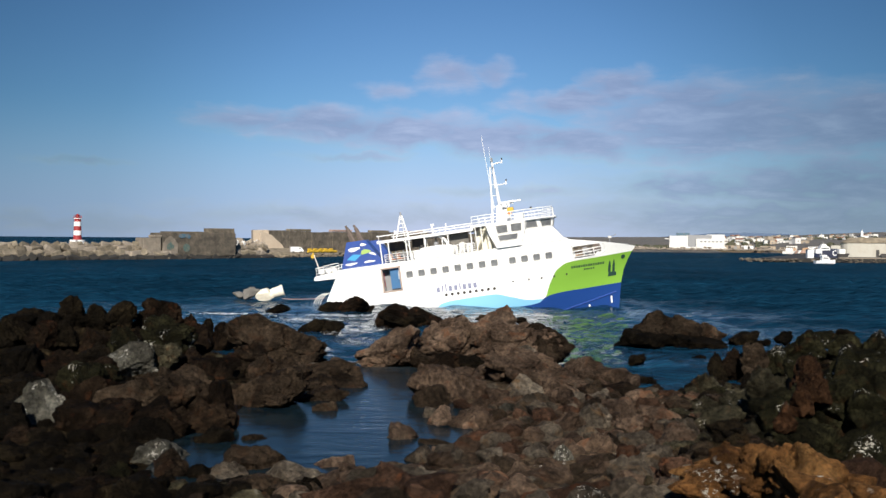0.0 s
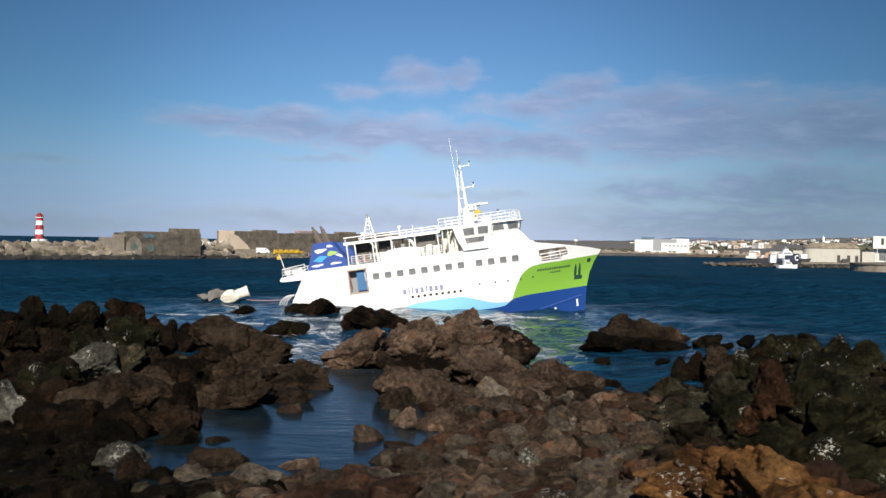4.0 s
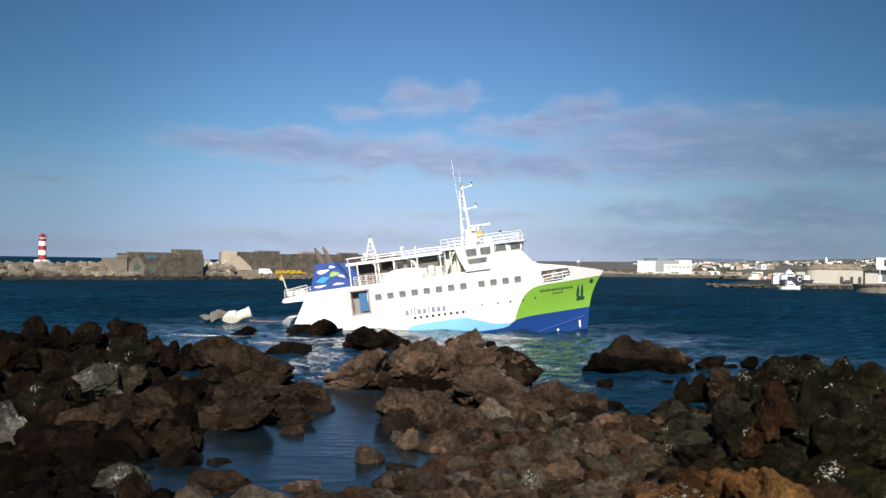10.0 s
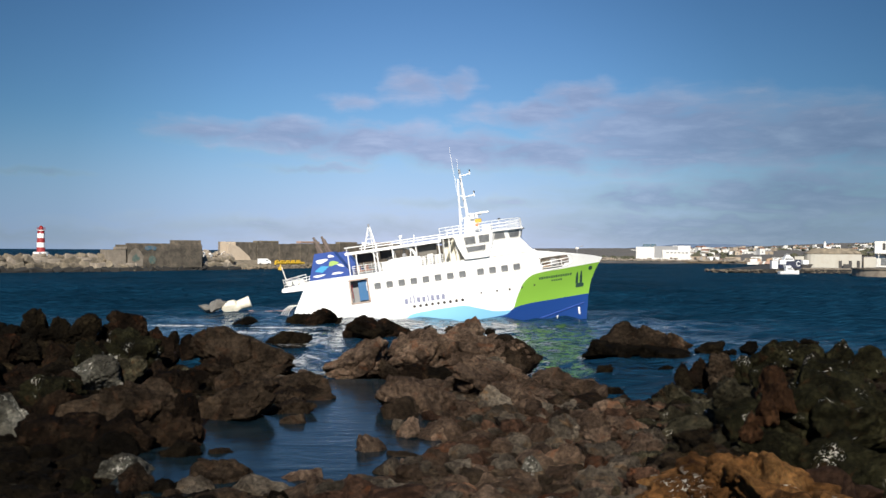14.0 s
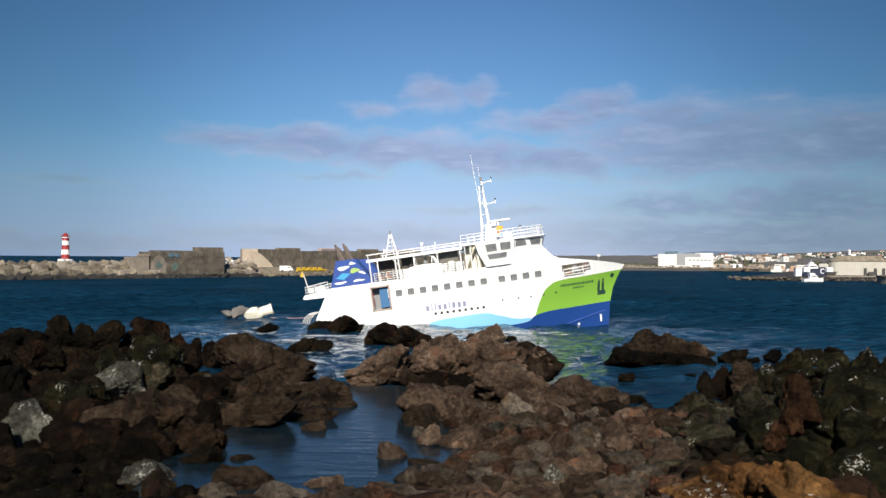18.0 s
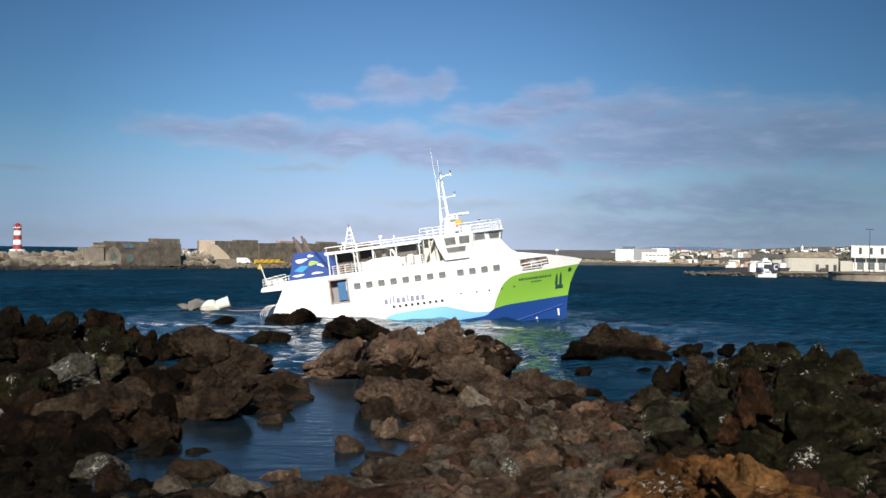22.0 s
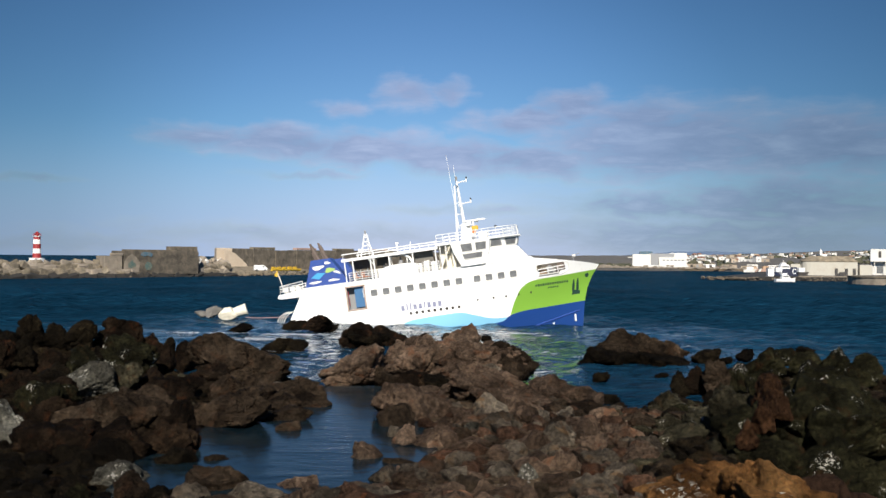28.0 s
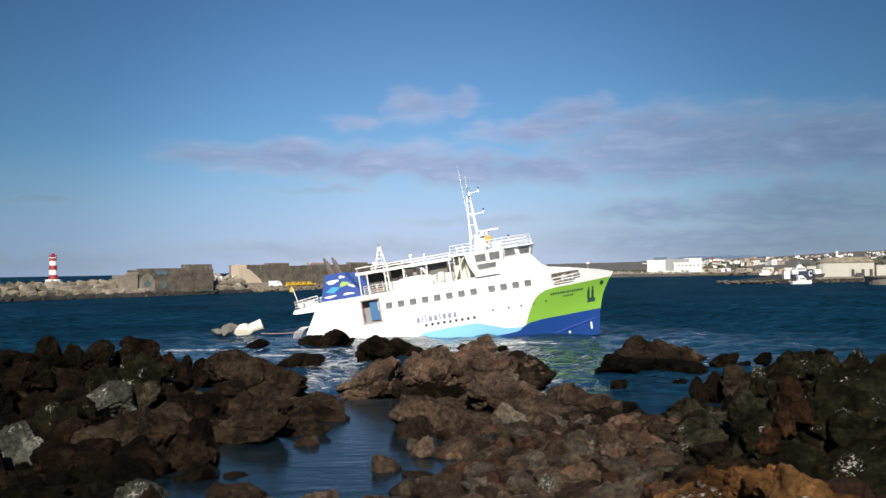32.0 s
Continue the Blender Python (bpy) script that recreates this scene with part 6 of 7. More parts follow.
def lighthouse():
    x, y = -126.5, 342.8
    L = thing("lighthouse", pose(x, y, 4.75), "small red and white banded harbour lighthouse", "lighthouse")
    part("base", Geo().bar((0, 0, -1.5), (0, 0, 1.9), 2.7, 24, 2.5), WHITE, L, smooth=False)
    zs = [1.9, 3.5, 5.1, 6.7, 8.2, 9.2]
    for i in range(5):
        r0, r1 = 1.42 - 0.06 * i, 1.36 - 0.06 * i
        part("tower_band", Geo().bar((0, 0, zs[i]), (0, 0, zs[i + 1]), r0, 24, r1), REDP if i % 2 == 0 else WHITE, L, "red band" if i % 2 == 0 else "white band")
    part("gallery", Geo().bar((0, 0, 9.2), (0, 0, 9.4), 1.4, 24), WHITE, L)
    rail = Geo()
    for i in range(12):
        t = 6.2832 * i / 12
        rail.bar((1.3 * math.cos(t), 1.3 * math.sin(t), 9.4), (1.3 * math.cos(t), 1.3 * math.sin(t), 10.2), 0.05)
        rail.bar((1.3 * math.cos(t), 1.3 * math.sin(t), 10.2), (1.3 * math.cos(t + 0.5236), 1.3 * math.sin(t + 0.5236), 10.2), 0.05)
    part("gallery_rail", rail, REDP, L)
    part("lantern", Geo().bar((0, 0, 9.4), (0, 0, 10.4), 0.7, 16), REDP, L)
    part("lantern_roof", Geo().bar((0, 0, 10.4), (0, 0, 10.9), 0.85, 16, 0.15), REDP, L)
    part("door", Geo().box((0.6, -2.62, 0.9), (0.9, 0.1, 1.9), chamfer=0.03), GREYP, L)
    return L


lighthouse()

# pale boulders in the gap between the pier heads
boulder(-79.6, 392.0, 4.86, 2.6, 2.1, 2.0, 3, 3).data.materials[0] = CONCRETE_L
boulder(-77.0, 390.0, 4.23, 2.2, 1.8, 1.7, 3, 3).data.materials[0] = CONCRETE_L
boulder(-75.5, 393.0, 5.11, 3.0, 2.4, 2.2, 3, 3).data.materials[0] = CONCRETE_L
boulder(-73.1, 391.0, 4.47, 2.4, 1.9, 1.8, 3, 3).data.materials[0] = CONCRETE_L
boulder(-71.7, 394.0, 5.36, 3.2, 2.6, 2.4, 3, 3).data.materials[0] = CONCRETE_L
boulder(-70.0, 392.0, 4.27, 2.2, 1.8, 1.7, 3, 3).data.materials[0] = CONCRETE_L
boulder(-75.5, 388.0, 3.59, 2.0, 1.6, 1.5, 3, 3).data.materials[0] = CONCRETE_L
boulder(-71.7, 388.0, 3.40, 2.2, 1.8, 1.7, 3, 3).data.materials[0] = CONCRETE_L


def white_van():
    v = thing("van", pose(-57.9, 393.0, 2.0, 0, 0, 20), "white delivery van parked on the breakwater", "van")
    body = part("body", Geo().prism([(-2.6, 0.35), (2.3, 0.35), (2.5, 0.9), (2.3, 1.25), (1.4, 2.1), (0.9, 2.3), (-2.5, 2.3), (-2.6, 2.0)], -0.95, 0.95), WHITE, v)
    part("windscreen", Geo().prism([(2.22, 1.3), (1.46, 2.02), (1.5, 2.06), (2.27, 1.33)], -0.8, 0.8), GLASS, v)
    part("side_window", Geo().box((0.9, -0.96, 1.65), (0.8, 0.04, 0.5)), GLASS, v)
    wheel = Geo().bar((0, -0.12, 0), (0, 0.12, 0), 0.36, 14).mesh("wheel", TYRE)
    for x in (-1.7, 1.6):
        for y in (-0.9, 0.9):
            o = new("wheel", wheel)
            o.parent, o.matrix_basis = v, pose(x, y, 0.36)
    return v


white_van()


def yellow_boom():
    rng = np.random.RandomState(3)
    b = thing("spill_boom", pose(-48.5, 396, 2.0, 0, 0, 55), "yellow floating barrier stacked on the quay", "barrier")
    for i in range(9):
        part("boom_section", Geo().bar((1.9 * i - 8, 0, 0.5 + 0.15 * (i % 2)), (1.9 * i - 6.3, 0, 0.5 + 0.15 * (i % 2)), 0.5, 10), YELLOW, b)
    for i in range(5):
        part("boom_section", Geo().bar((3.1 * i - 7, 0.8, 1.3), (3.1 * i - 5.2, 0.8, 1.35), 0.42, 10), YELLOW, b)
    c = thing("buoy", pose(-50.5, 385.5, 0), "yellow mooring buoy floating by the breakwater", "buoy")
    part("float", Geo().bar((0, 0, -0.4), (0, 0, 1.3), 1.0, 14, 0.85), YELLOW, c)
    part("topmark", Geo().bar((0, 0, 1.3), (0, 0, 2.3), 0.4, 10, 0.15), YELLOW, c)
    for k, (s, y) in enumerate(((214, 4.0), (222, 4.2), (233, 4.5))):
        x, yy, a = along(s - 60)
        f = thing("rubbish_skip", pose(x - math.sin(a) * 12, yy + math.cos(a) * 12, 2.0, 0, 0, math.degrees(a)), "small grey skip on the quay", "skip")
        part("tub", Geo().prism([(-1.4, 1.3), (1.4, 1.3), (1.0, 0), (-1.0, 0)], -0.8, 0.8), OFFWHITE, f)
        part("lid", Geo().box((0, 0, 1.36), (2.9, 1.7, 0.1), chamfer=0.03), GREYP, f)


yellow_boom()


# ---- harbour side and town ----
def hillside():
    xs, ys = np.linspace(60, 2100, 90), np.linspace(560, 3600, 90)
    X, Y = np.meshgrid(xs, ys)
    d = Y - np.where(X < 175, 655 + (175 - X) * 0.0, 690 - (X - 175) * 0.95)
    ang = np.degrees(np.arctan2(X, Y))
    lift = np.clip((ang - 12) / 12, 0, 1.4)
    Z = np.where(d < 0, -3, np.minimum(2.2, d * 0.2) + np.clip(d - 60, 0, 2500) * (0.004 + 0.0065 * lift))
    Z = Z + np.array([noise.fractal(Vector((x * 0.004, y * 0.004, 1)), 0.9, 2.0, 4) for x, y in zip(X.ravel(), Y.ravel())]).reshape(X.shape) * np.clip(d / 60, 0, 4)
    ob = raw("hillside", np.stack([X, Y, Z], -1).reshape(-1, 3).tolist(), grid_faces(90, 90), SCRUB)
    tagged(ob, "low scrub-covered hillside behind the harbour", "hillside", kind="structure")
    return xs, ys, Z


HX, HY, HZ = hillside()


def hill_z(x, y):
    return float(HZ[int(np.argmin(np.abs(HY - y))), int(np.argmin(np.abs(HX - x)))])


def quay_land():
    g = Geo().prism([(110, 655), (175, 684), (235, 640), (262, 600), (420, 700), (300, 900), (120, 800)], -2, 1.9, 2)
    ob = part("quay_shore", g, EARTH)
    tagged(ob, "brown earth shore and quay apron of the harbour", "quay", kind="structure")


quay_land()


def warehouse():
    w = thing("warehouse", pose(176, 694, 1.9, 0, 0, -12), "large white harbour warehouse with a grey middle bay", "warehouse")
    part("hall", Geo().box((-10.8, 0, 4.6), (12.5, 18, 9.2), chamfer=0.1), FARWHITE, w)
    part("hall", Geo().box((3.2, 2, 4.9), (17, 18, 9.8), chamfer=0.1), GREYP, w, "grey middle hall")
    part("hall", Geo().box((10.5, -1.5, 3.6), (19, 14, 7.2), chamfer=0.1), FARWHITE, w)
    part("upper_storey", Geo().box((14.5, 3, 8.6), (12, 9, 3.2), chamfer=0.1), FARWHITE, w)
    part("tank_roof", Geo().box((-7.5, 5, 10.2), (9, 8, 2.2), chamfer=0.2), MURALBLUE, w, "blue plant housing on the roof")
    part("canopy", Geo().box((-18.5, -4, 7.0), (3.5, 8, 0.5), chamfer=0.05), OFFWHITE, w)
    for i in range(6):
        part("window", Geo().box((4.5 + 2.6 * i, -8.55, 5.2), (1.6, 0.12, 0.8)), GLASS, w)
    for i in range(2):
        part("roller_door", Geo().box((7 + 7 * i, -8.55, 1.9), (3.6, 0.14, 3.6), chamfer=0.03), OFFWHITE, w)
    part("base_wall", Geo().box((2, -9.5, 0.8), (38, 1.0, 1.6), chamfer=0.05), FARWHITE, w)


warehouse()


def house(x, y, z, w, d, h, yaw, gable):
    t = thing("house", pose(x, y, z, 0, 0, yaw), "small white town house with a clay roof" if gable else "small white flat-roofed town house", "house", "houses of the harbour town")
    part("wall", Geo().box((0, 0, h / 2 - 1), (w, d, h + 2), chamfer=0.05), (FARWHITE, OFFWHITE, FARWHITE, SANDWALL, FARWHITE)[int(x) % 5], t)
    if gable:
        part("roof", Geo().prism([(-d / 2 - 0.4, h), (d / 2 + 0.4, h), (0, h + d * 0.28)], -w / 2 - 0.3, w / 2 + 0.3, 0), ROOF, t)
    else:
        part("roof", Geo().box((0, 0, h + 0.15), (w + 0.5, d + 0.5, 0.3)), GREYP, t)
    n = max(1, int(w / 3.5))
    for i in range(n):
        for zz in ([h * 0.35] if h < 5 else [h * 0.25, h * 0.7]):
            part("window", Geo().box(((i + 0.5) / n * w - w / 2, -d / 2 - 0.02, zz), (1.2, 0.1, 1.3)), GLASS, t)


def town():
    rng = np.random.RandomState(12)
    for i in range(230):
        az = radians(rng.uniform(14.6, 20.5) if i < 130 else rng.uniform(20.0, 30.0))
        D = rng.uniform(900, 1500) if i < 130 else rng.uniform(1200, 1900)
        x, y = D * math.sin(az), D * math.cos(az)
        w = rng.uniform(3, 7)
        house(x, y, max(1.9, hill_z(x, y)), w, rng.uniform(4, 7), rng.choice([2.4, 2.8, 3.2, 4.4]), rng.uniform(-35, 35), rng.rand() < 0.12)
    c = thing("church", pose(1500 * math.sin(radians(23.0)), 1500 * math.cos(radians(23.0)), hill_z(586, 1380), 0, 0, 10), "white church with a bell tower on the hillside", "church")
    c.scale = (0.7, 0.7, 0.7)
    part("nave", Geo().box((0, 0, 3.5), (12, 16, 9), chamfer=0.1), WHITE, c)
    part("roof", Geo().prism([(-6.4, 8), (6.4, 8), (0, 10.2)], -8.2, 8.2), ROOF, c)
    part("tower", Geo().box((-7.5, -6, 7), (4, 4, 16), chamfer=0.1), WHITE, c)
    part("spire", Geo().bar((-7.5, -6, 15), (-7.5, -6, 18.5), 2.4, 4, 0.1), OFFWHITE, c)


town()


def trees_far():
    """Dark clumps of shrubs and trees among the houses."""
    rng = np.random.RandomState(31)
    vs, fs = [], []
    for i in range(260):
        az, D = (radians(rng.uniform(13, 31)), rng.uniform(740, 1800)) if i < 190 else (radians(rng.uniform(10.3, 15)), rng.uniform(700, 1000))
        x, y = D * math.sin(az), D * math.cos(az)
        for _ in range(3):
            q = rng.uniform(2, 5) if i < 190 else rng.uniform(1, 2.4)
            p, f = stone_shape(1, (q * 1.6, q * 1.4, q), rng, 0.35)
            k = len(vs)
            vs += (p + np.array((x + rng.normal(0, 3), y + rng.normal(0, 3), max(1.9, hill_z(x, y)) + q * 0.3))).tolist()
            fs += [tuple(i + k for i in t) for t in f]
    ob = raw("shrubs", vs, fs, paint("dark_foliage", (0.05, 0.055, 0.03), 0.9, 0.6, dirt=(0.12, 0.09, 0.06), scale=0.1), smooth=False)
    tagged(ob, "dark green shrubs and trees among the town houses", "shrubs", kind="stuff")


trees_far()


def harbour_sheds():
    """Low stores and walls along the apron, and boats laid up ashore."""
    rng = np.random.RandomState(19)
    for i, (x, y, w, h, m, gabled) in enumerate([(199, 684, 13, 4.6, SANDWALL, 0), (190, 704, 8, 5.6, OFFWHITE, 1), (212, 690, 9, 4.4, WHITE, 1), (217, 674, 8, 2.6, PINKWALL, 0), (224, 682, 10, 4.2, SANDWALL, 1),
                                                (231, 664, 9, 2.8, SANDWALL, 0), (238, 676, 7, 4.8, OFFWHITE, 0), (243, 655, 8, 2.4, PINKWALL, 1), (250, 668, 8, 4.0, WHITE, 1), (258, 640, 7, 2.8, SANDWALL, 0),
                                                (268, 655, 9, 4.2, OFFWHITE, 1), (276, 640, 8, 3.2, PINKWALL, 1), (290, 655, 9, 4.6, SANDWALL, 0), (303, 668, 9, 4.4, WHITE, 0)]):
        t = thing("harbour_shed", pose(x, y, 1.85, 0, 0, -20 + rng.uniform(-8, 8)), "low sandy harbour shed on the apron" if m is SANDWALL else "low faded pink harbour shed" if m is PINKWALL else "low white harbour shed on the apron", "shed", "sheds along the harbour apron")
        h *= 0.62
        part("wall", Geo().box((0, 0, h / 2), (w, 6, h), chamfer=0.08), m, t)
        if gabled and i % 4 == 1:
            part("roof", Geo().prism([(-3.3, h), (3.3, h), (0, h + 1.3)], -w / 2 - 0.3, w / 2 + 0.3, 0), ROOF, t)
        else:
            part("roof", Geo().box((0, 0, h + 0.12), (w + 0.4, 6.4, 0.24)), CONCRETE, t)
        for k in range(max(1, int(w / 4))):
            part("shed_door", Geo().box((-w / 2 + 2 + 4 * k, -3.03, min(1.2, h * 0.42)), (1.8, 0.1, min(2.4, h * 0.8))), DARK if (i + k) % 2 else GREYP, t)
    for i, (x, y, L) in enumerate([(176, 500, 7), (182, 512, 6), (170, 486, 6), (190, 520, 8), (186, 498, 5), (198, 540, 7), (178, 478, 5), (206, 560, 7)]):
        bt = thing("laid_up_boat", pose(x, y, 1.5, 0, 0, rng.uniform(-40, 40)), ("small faded red boat" if i % 3 == 0 else "small white boat") + " laid up ashore on the quay", "boat", "boats laid up on the quay")
        part("hull", Geo().prism([(-L / 2, 0.3), (L / 2 - 1, 0.3), (L / 2, 1.8), (-L / 2, 1.6)], -1.2, 1.2), PINKWALL if i % 3 == 0 else OFFWHITE, bt)
        part("cabin", Geo().box((-0.5, 0, 2.3), (2.2, 1.7, 1.4), chamfer=0.1), TAN if i % 2 else WHITE, bt)
        part("keel_block", Geo().box((0, 0, 0.17), (L * 0.5, 0.4, 0.36)), DARK, bt)


harbour_sheds()


def apron_rubble():
    """Heaped stones and low walls along the harbour shore, with a small crane."""
    rng = np.random.RandomState(44)
    vs, fs = [], []
    for _ in range(420):
        az, D = radians(rng.uniform(8.6, 19.5)), rng.uniform(648, 690)
        q = rng.uniform(0.5, 1.8)
        p, f = stone_shape(1, (q * rng.uniform(1.2, 2.8), q, q * 0.8), rng, 0.15)
        k = len(vs)
        x, y = D * math.sin(az), D * math.cos(az)
        vs += (p + np.array((x, y, max(1.9, hill_z(x, y)) + 0.2 * q + rng.uniform(0, 1.2) * (rng.rand() < 0.25)))).tolist()
        fs += [tuple(i + k for i in t) for t in f]
    tagged(raw("shore_stones", vs, fs, CONCRETE_L, smooth=False), "pale stones heaped along the harbour shore", "stones", kind="stuff")
    c = thing("harbour_crane", pose(111, 660, 1.9), "small white harbour crane on the shore", "crane")
    part("mast", Geo().bar((0, 0, 0), (0, 0, 7.5), 0.3, 8), GREYP, c)
    part("cab", Geo().box((0, 0, 7.9), (2.2, 1.6, 1.4), chamfer=0.1), FARWHITE, c)
    part("jib", Geo().bar((0, 0, 8.2), (4.2, 0, 9.6), 0.18, 6), GREYP, c)


apron_rubble()


def shore_walls():
    """Broken dry-stone walls and terraces stepping up the low hillside."""
    rng = np.random.RandomState(63)
    vs, fs = [], []
    for k in range(34):
        az0, D = radians(rng.uniform(8.4, 16.5)), rng.uniform(705, 900)
        run, turn = rng.uniform(8, 30), rng.uniform(-0.35, 0.35)
        for i in range(int(run / 1.6)):
            x, y = D * math.sin(az0) + 1.6 * i * math.cos(turn), D * math.cos(az0) + 1.6 * i * math.sin(turn)
            q = rng.uniform(0.7, 1.5)
            p, f = stone_shape(1, (2.0, 1.0, q), rng, 0.12)
            n0 = len(vs)
            vs += (p + np.array((x, y, max(1.9, hill_z(x, y)) + 0.3 * q))).tolist()
            fs += [tuple(j + n0 for j in t) for t in f]
    tagged(raw("dry_stone_walls", vs, fs, CONCRETE_L, smooth=False), "pale dry-stone walls on the low hillside", "walls", kind="stuff")


shore_walls()


def quay_side():
    k = thing("quay", pose(0, 0, 0), "grey concrete quay and slipway of the harbour", "quay", kind="structure")
    part("quay_wall", Geo().prism([(123, 386), (130, 380), (172, 379), (196, 358), (330, 380), (330, 640), (240, 640), (165, 470)], -2, 1.5, 2), QUAYDARK, k)
    rng = np.random.RandomState(52)
    vs, fs = [], []
    edge = [(118, 389), (123, 386), (130, 380), (172, 379), (196, 358)]
    for _ in range(260):
        i = rng.randint(len(edge) - 1)
        f = rng.rand()
        q = rng.uniform(0.35, 1.0)
        p, t = stone_shape(1, (q * 1.5, q, q * 0.8), rng, 0.15)
        n0 = len(vs)
        vs += (p + np.array((edge[i][0] + (edge[i + 1][0] - edge[i][0]) * f + rng.normal(0, 1.0), edge[i][1] + (edge[i + 1][1] - edge[i][1]) * f - rng.uniform(0, 2.5), rng.uniform(0.1, 1.3)))).tolist()
        fs += [tuple(j + n0 for j in q3) for q3 in t]
    stones = raw("edge_stones", vs, fs, WALLBROWN, smooth=False)
    stones.parent = k
    tagged(stones, "dark stones tipped along the quay's edge", kind="stuff")
    part("quay_kerb", Geo().box((162, 380.5, 1.75), (20, 1.2, 0.5), chamfer=0.05), CONCRETE_L, k)
    part("round_mole", Geo().bar((170, 338, -2), (170, 338, 2.3), 16, 40).box((206, 341, 0.15), (72, 30, 4.3)), CONCRETE_L, k)
    part("mole_parapet", Geo().bar((170, 338, 2.3), (170, 338, 2.8), 16.3, 40, 16.3), CONCRETE, k)
    for i in range(6):
        part("fender", Geo().bar((167 + 5.5 * i, 321.6, 2.0), (167 + 5.5 * i, 321.6, 0.2), 0.35, 8), TYRE, k)


quay_side()


def tank_building():
    b = thing("round_store", pose(184.6, 426, 1.5, 0, 0, -20), "white store with a rounded end wall and a grey roof", "building")
    pts = [(-8.5 + 4 * math.cos(t), 4 * math.sin(t)) for t in np.linspace(math.pi / 2, 1.5 * math.pi, 9)] + [(10.5, -4), (10.5, 4)]
    part("wall", Geo().prism(pts, -0.5, 6.0, 2), STORE, b)
    part("roof", Geo().prism([(x * 1.02, y * 1.06) for x, y in pts], 6.0, 6.3, 2).add([(x * 1.02, y * 1.06, 6.3) for x, y in pts] + [(x * 0.72, y * 0.45, 8.4) for x, y in pts], [(i, (i + 1) % 11, 11 + (i + 1) % 11, 11 + i) for i in range(11)] + [tuple(range(11, 22))]), CONCRETE, b, "grey-brown hipped roof")
    for x in (2.0, 6.0, 9.2):
        part("door", Geo().box((x, -4.05, 1.6), (1.3, 0.12, 3.0), chamfer=0.03), DARK, b)
    part("side_store", Geo().box((14.0, 0.5, 2.2), (5.0, 5, 5.0), chamfer=0.08), STORE, b)
    part("low_shed", Geo().box((-14.6, -1, 2.4), (3.9, 3.6, 4.9), chamfer=0.08), STORE, b)
    part("crate", Geo().box((4.2, -5.5, 0.8), (2.2, 1.5, 1.6), chamfer=0.05), DARK, b)


tank_building()


def white_hall():
    b = thing("harbour_hall", pose(224, 449, 1.5, 0, 0, -24), "white two-storey harbour hall with dark openings", "building")
    part("upper_storey", Geo().box((6, 0, 9.2), (32, 12, 5.4), chamfer=0.08), FARWHITE, b)
    part("lower_storey", Geo().box((6, 1, 3.2), (31, 11, 7.0), chamfer=0.08), OFFWHITE, b)
    part("balcony", Geo().box((6, -6.5, 6.3), (32, 2.2, 0.3), chamfer=0.03), OFFWHITE, b)
    for i in range(6):
        part("window", Geo().box((-6 + 4.6 * i, -6.05, 9.4), (1.2, 0.15, 3.0), chamfer=0.03), DARK, b)
        part("opening", Geo().box((-6 + 4.6 * i, -4.55, 2.4), (2.6, 0.15, 3.2), chamfer=0.03), GLASS, b)
        part("column", Geo().bar((-8.3 + 4.6 * i, -7.2, 0), (-8.3 + 4.6 * i, -7.2, 6.2), 0.2, 8), OFFWHITE, b)


white_hall()


def lamp_post():
    p = thing("lamp_post", pose(165.6, 335, 2.8), "tall dark lamp post on the mole", "lamp post")
    part("pole", Geo().bar((0, 0, 0), (0, 0, 15.0), 0.16, 8, 0.09), DARK, p)
    part("crossarm", Geo().bar((-0.9, 0, 15.0), (0.9, 0, 15.0), 0.09), DARK, p)
    for x in (-0.9, 0.9):
        part("lamp_head", Geo().box((x, 0, 15.0), (0.7, 0.4, 0.25), chamfer=0.05), DARK, p)


lamp_post()


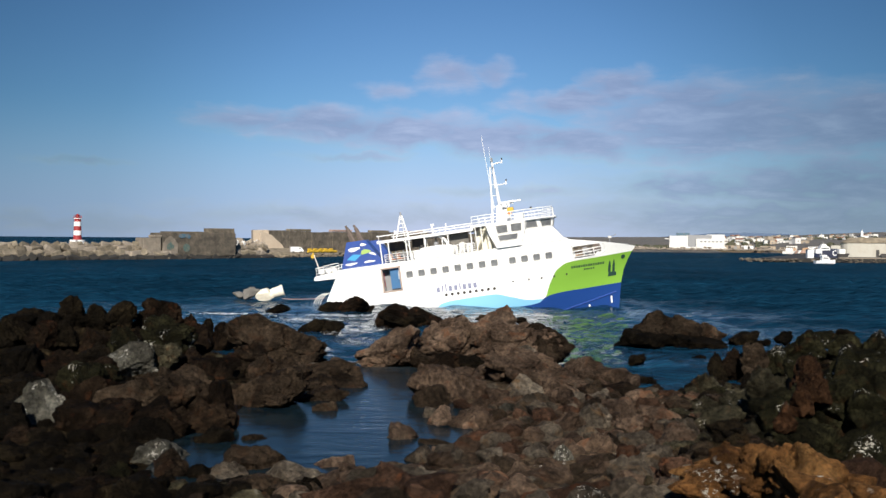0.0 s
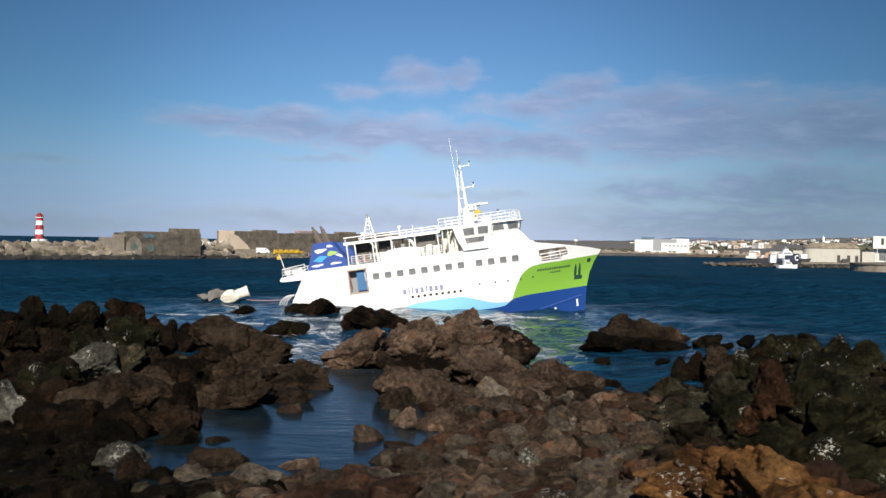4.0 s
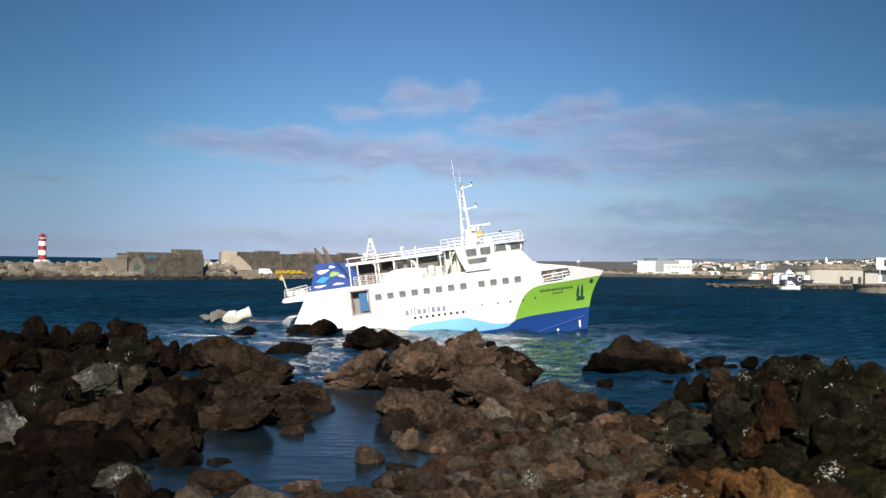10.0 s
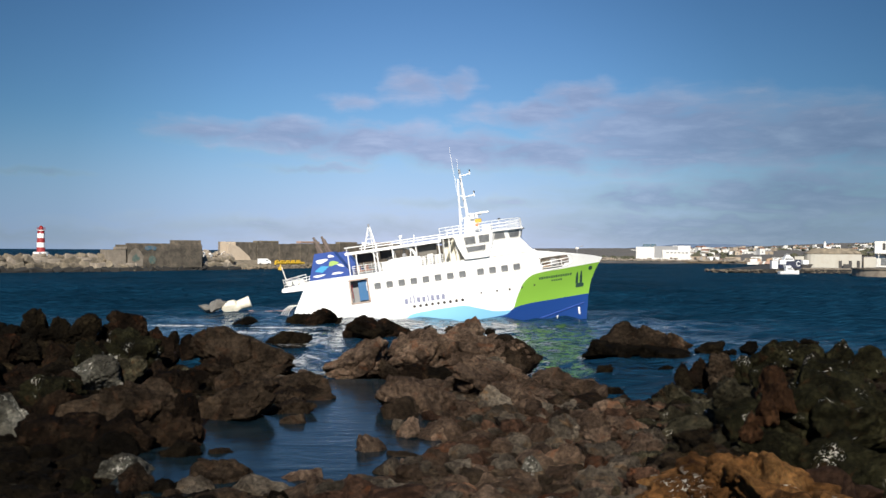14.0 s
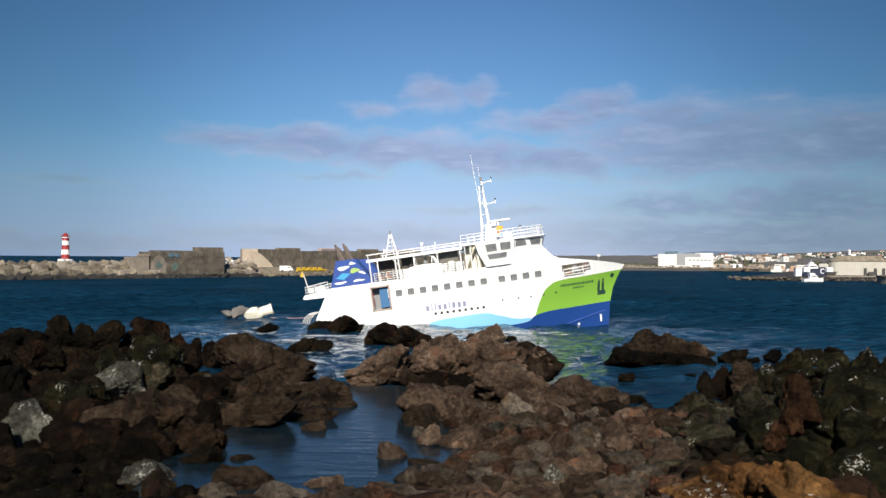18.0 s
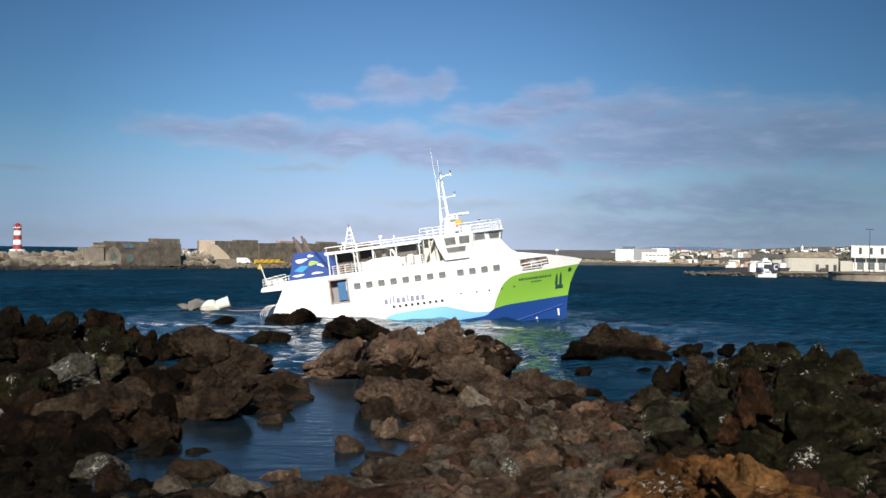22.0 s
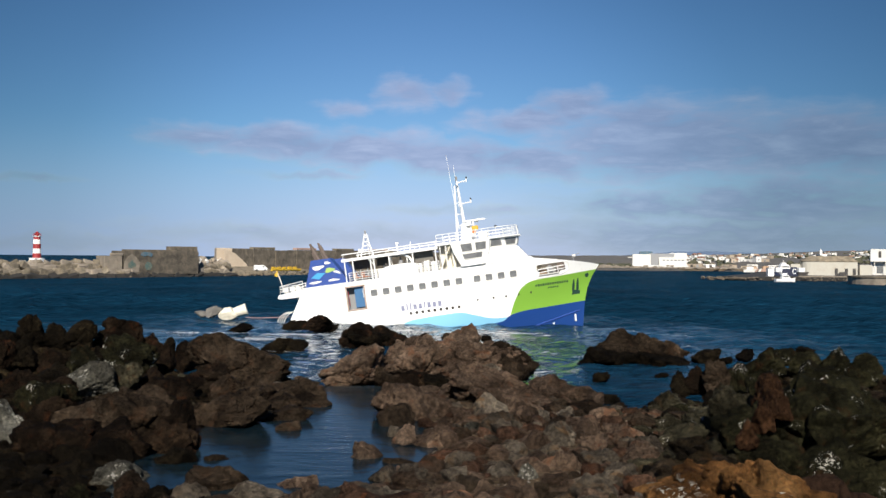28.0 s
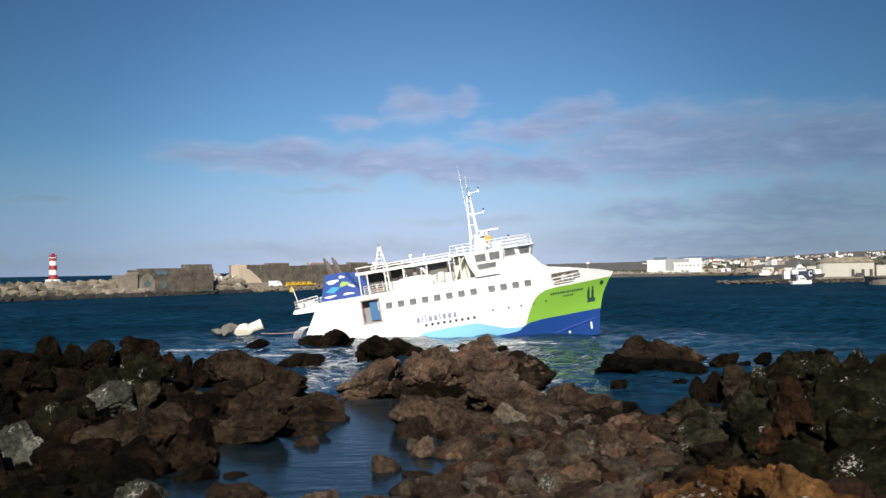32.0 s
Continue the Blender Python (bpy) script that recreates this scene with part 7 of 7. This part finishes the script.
def moored_boat():
    b = thing("motor_boat", pose(139.5, 361.5, 0, 0, 0, 4), "white motor boat moored off the quay", "boat")
    secs = []
    for i, x in enumerate(np.linspace(-4.6, 4.8, 9)):
        k = 1 - max(0, (x - 0.5) / 4.4) ** 2.2
        sh = 1.35 + 0.55 * max(0, x / 4.8) ** 2
        secs.append([(x, 1.5 * k + 0.02, sh), (x, 1.35 * k + 0.02, 0.4), (x, 0.7 * k, -0.5), (x, -0.7 * k, -0.5), (x, -1.35 * k - 0.02, 0.4), (x, -1.5 * k - 0.02, sh)])
    g = Geo().add([p for s in secs for p in s], [(6 * i + j, 6 * i + (j + 1) % 6, 6 * (i + 1) + (j + 1) % 6, 6 * (i + 1) + j) for i in range(8) for j in range(6)] + [tuple(range(6)), tuple(range(48, 54))])
    part("hull", g, WHITE, b)
    part("cabin", Geo().prism([(-1.8, 1.4), (2.2, 1.5), (1.2, 3.0), (-1.6, 3.1)], -1.1, 1.1), WHITE, b)
    part("cabin_window", Geo().prism([(-1.3, 2.1), (1.5, 2.1), (1.0, 2.75), (-1.3, 2.8)], -1.13, -1.1), GLASS, b)
    part("flybridge", Geo().box((-0.5, 0, 3.5), (2.4, 1.9, 0.8), chamfer=0.1), WHITE, b)
    b.scale = (0.82, 0.82, 0.82)
    part("targa_arch", Geo().path([(-1.6, -1.1, 3.0), (-2.2, -1.0, 4.8), (-2.2, 1.0, 4.8), (-1.6, 1.1, 3.0)], 0.12), WHITE, b)
    s = thing("banner", pose(150.4, 381, 1.5), "dark blue harbour banner with a white ring mark", "banner")
    part("board", Geo().box((0, 0, 2.7), (3.4, 0.25, 4.4), chamfer=0.03), NAVY, s)
    ring = Geo()
    for i in range(12):
        t0, t1 = 0.6 + 5.0 * i / 12, 0.6 + 5.0 * (i + 1) / 12
        ring.bar((0.4 + 0.9 * math.cos(t0), -0.15, 2.8 + 1.2 * math.sin(t0)), (0.4 + 0.9 * math.cos(t1), -0.15, 2.8 + 1.2 * math.sin(t1)), 0.22)
    part("ring_mark", ring, WHITE, s)
    for x in (-1.5, 1.5):
        part("post", Geo().bar((x, 0.2, 0), (x, 0.2, 4.8), 0.12), GREYP, s)
    s.scale = (0.78, 0.78, 0.78)
    h = thing("kiosk", pose(145.6, 393, 1.5), "small white kiosk on the quay", "kiosk")
    part("wall", Geo().box((0, 0, 1.6), (2.4, 2.2, 3.2), chamfer=0.05), WHITE, h)
    part("roof", Geo().box((0, 0, 3.3), (2.8, 2.6, 0.2)), GREYP, h)
    for k, (x, y, L) in enumerate(((150.5, 396, 6.0), (161.0, 399, 5.0))):
        bt = thing("hauled_boat", pose(x, y, 1.5, 0, 0, 10), "small dark boat hauled out on the quay", "boat")
        part("hull", Geo().prism([(-L / 2, 0.4), (L / 2 - 1, 0.4), (L / 2, 1.8), (-L / 2, 1.6)], -1.2, 1.2), DARK if k else NAVY, bt)
        part("cabin", Geo().box((-0.5, 0, 2.6), (2.6, 1.8, 1.8), chamfer=0.1), WHITE, bt)
    y = thing("cabin_cruiser", pose(157.5, 409, 1.5, 0, 0, 0), "blue-hulled cabin cruiser hauled out on the quay", "boat")
    part("hull", Geo().prism([(-4.6, 0.0), (3.6, 0.0), (5.2, 3.8), (-4.8, 3.6)], -1.8, 1.8), NAVY, y)
    part("cabin", Geo().prism([(-2.8, 3.6), (3.2, 3.6), (1.6, 5.8), (-2.2, 5.8)], -1.5, 1.5), WHITE, y)
    part("cabin_window", Geo().prism([(-2.2, 4.3), (2.2, 4.3), (1.6, 5.1), (-2.0, 5.1)], -1.56, -1.5), GLASS, y)
    part("flybridge", Geo().prism([(-1.8, 5.8), (1.0, 5.8), (0.4, 6.9), (-1.4, 6.9)], -1.1, 1.1), WHITE, y)
    y.scale = (0.8, 0.8, 0.8)
    part("mast", Geo().bar((-0.6, 0, 6.9), (-0.6, 0, 8.2), 0.08), WHITE, y)


moored_boat()


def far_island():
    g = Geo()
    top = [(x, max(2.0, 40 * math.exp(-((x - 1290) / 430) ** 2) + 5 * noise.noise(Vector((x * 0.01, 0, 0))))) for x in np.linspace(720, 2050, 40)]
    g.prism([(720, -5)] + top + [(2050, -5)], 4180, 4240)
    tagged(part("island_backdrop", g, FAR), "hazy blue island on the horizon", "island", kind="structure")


far_island()


# ---- foam and painted hull glitter ----
def foam_glint_patch(seed, rx, ry, label):
    """A thin torn sheet of froth and painted hull glitter lying on the waves, with an uneven rim."""
    rng = np.random.RandomState(seed)
    rings, n = 9, 40
    wob = [1 + 0.25 * math.sin(3 * 6.2832 * i / n + seed) + 0.15 * math.sin(7 * 6.2832 * i / n + 2 * seed) for i in range(n)]
    vs = [(rx * wob[i] * k / rings * math.cos(6.2832 * i / n), ry * wob[i] * k / rings * math.sin(6.2832 * i / n), 0.08 + rng.uniform(-0.04, 0.06)) for k in range(1, rings + 1) for i in range(n)] + [(0, 0, 0.1)]
    fs = [(k * n + i, k * n + (i + 1) % n, (k + 1) * n + (i + 1) % n, (k + 1) * n + i) for k in range(rings - 1) for i in range(n)] + [(i, (i + 1) % n, rings * n) for i in range(n)]
    ob = raw("foam", vs, fs, FOAM_GLINT)
    rim = ob.data.uv_layers.new(name="rim")
    for lp in ob.data.loops:
        v = lp.vertex_index
        rim.data[lp.index].uv = ((v // n + 1) / rings if v < rings * n else 0.0, 0)
    return tagged(ob, label, "foam", kind="stuff")


FOAMS = [  # seed, centre, half sizes, swing in metres
    (1, (-23.0, 105, 0), 5.5, 2.4, (1.6, 0.5)), (2, (-14.5, 97, 0), 5.0, 4.5, (1.2, 0.6)), (3, (-8.5, 88, 0), 4.2, 8.0, (0.8, 0.8)),
    # from here on the white streaks stand in for the hull's glitter too
    (4, (-3.0, 101, 0), 8.0, 6.0, (0.9, 0.5)), (5, (-9.0, 74, 0), 3.2, 9.0, (0.5, 0.9)), (9, (9, 107, 0), 9.0, 6.0, (0.8, 0.4)),
    (11, (3, 96, 0), 8.0, 5.0, (1.0, 0.6)), (12, (-11, 103, 0), 6.5, 3.0, (1.3, 0.5))]
foams = []
for seed, c, rx, ry, swing in FOAMS:
    f = foam_glint_patch(seed, rx, ry, "broken white sea foam by the rocks and painted hull glitter")
    f.matrix_basis = pose(*c)
    foams.append(f)


# ---- what moves ----
def motions():
    walk(clouds, [(0, pose(*EYE, 0, 0, 0)), (16, pose(*EYE, 0, 0, 0.28)), (32, pose(*EYE, 0, 0, 0.55))])
    walk(sea, [(t, pose(10 - 0.62 * t, 1.5 - 0.10 * t, 0.03 * math.sin(0.9 * t))) for t in range(0, 33, 2)])
    walk(wreck, [(t, pose(-23.9, 129.5, 0.1 + 0.06 * math.sin(1.1 * t), 1.5 * math.sin(0.9 * t), 1.2 * math.sin(1.1 * t + 1), 6)) for t in range(0, 33)])
    for k, (ob, (seed, c, rx, ry, swing)) in enumerate(zip(foams, FOAMS)):
        walk(ob, [(t, pose(c[0] + swing[0] * math.sin(0.75 * t + k), c[1] + swing[1] * math.sin(0.6 * t + 2 * k), 0.07 * math.sin(0.9 * t + k), 0, 0, 3 * math.sin(0.5 * t + k))) for t in range(0, 33)])


motions()
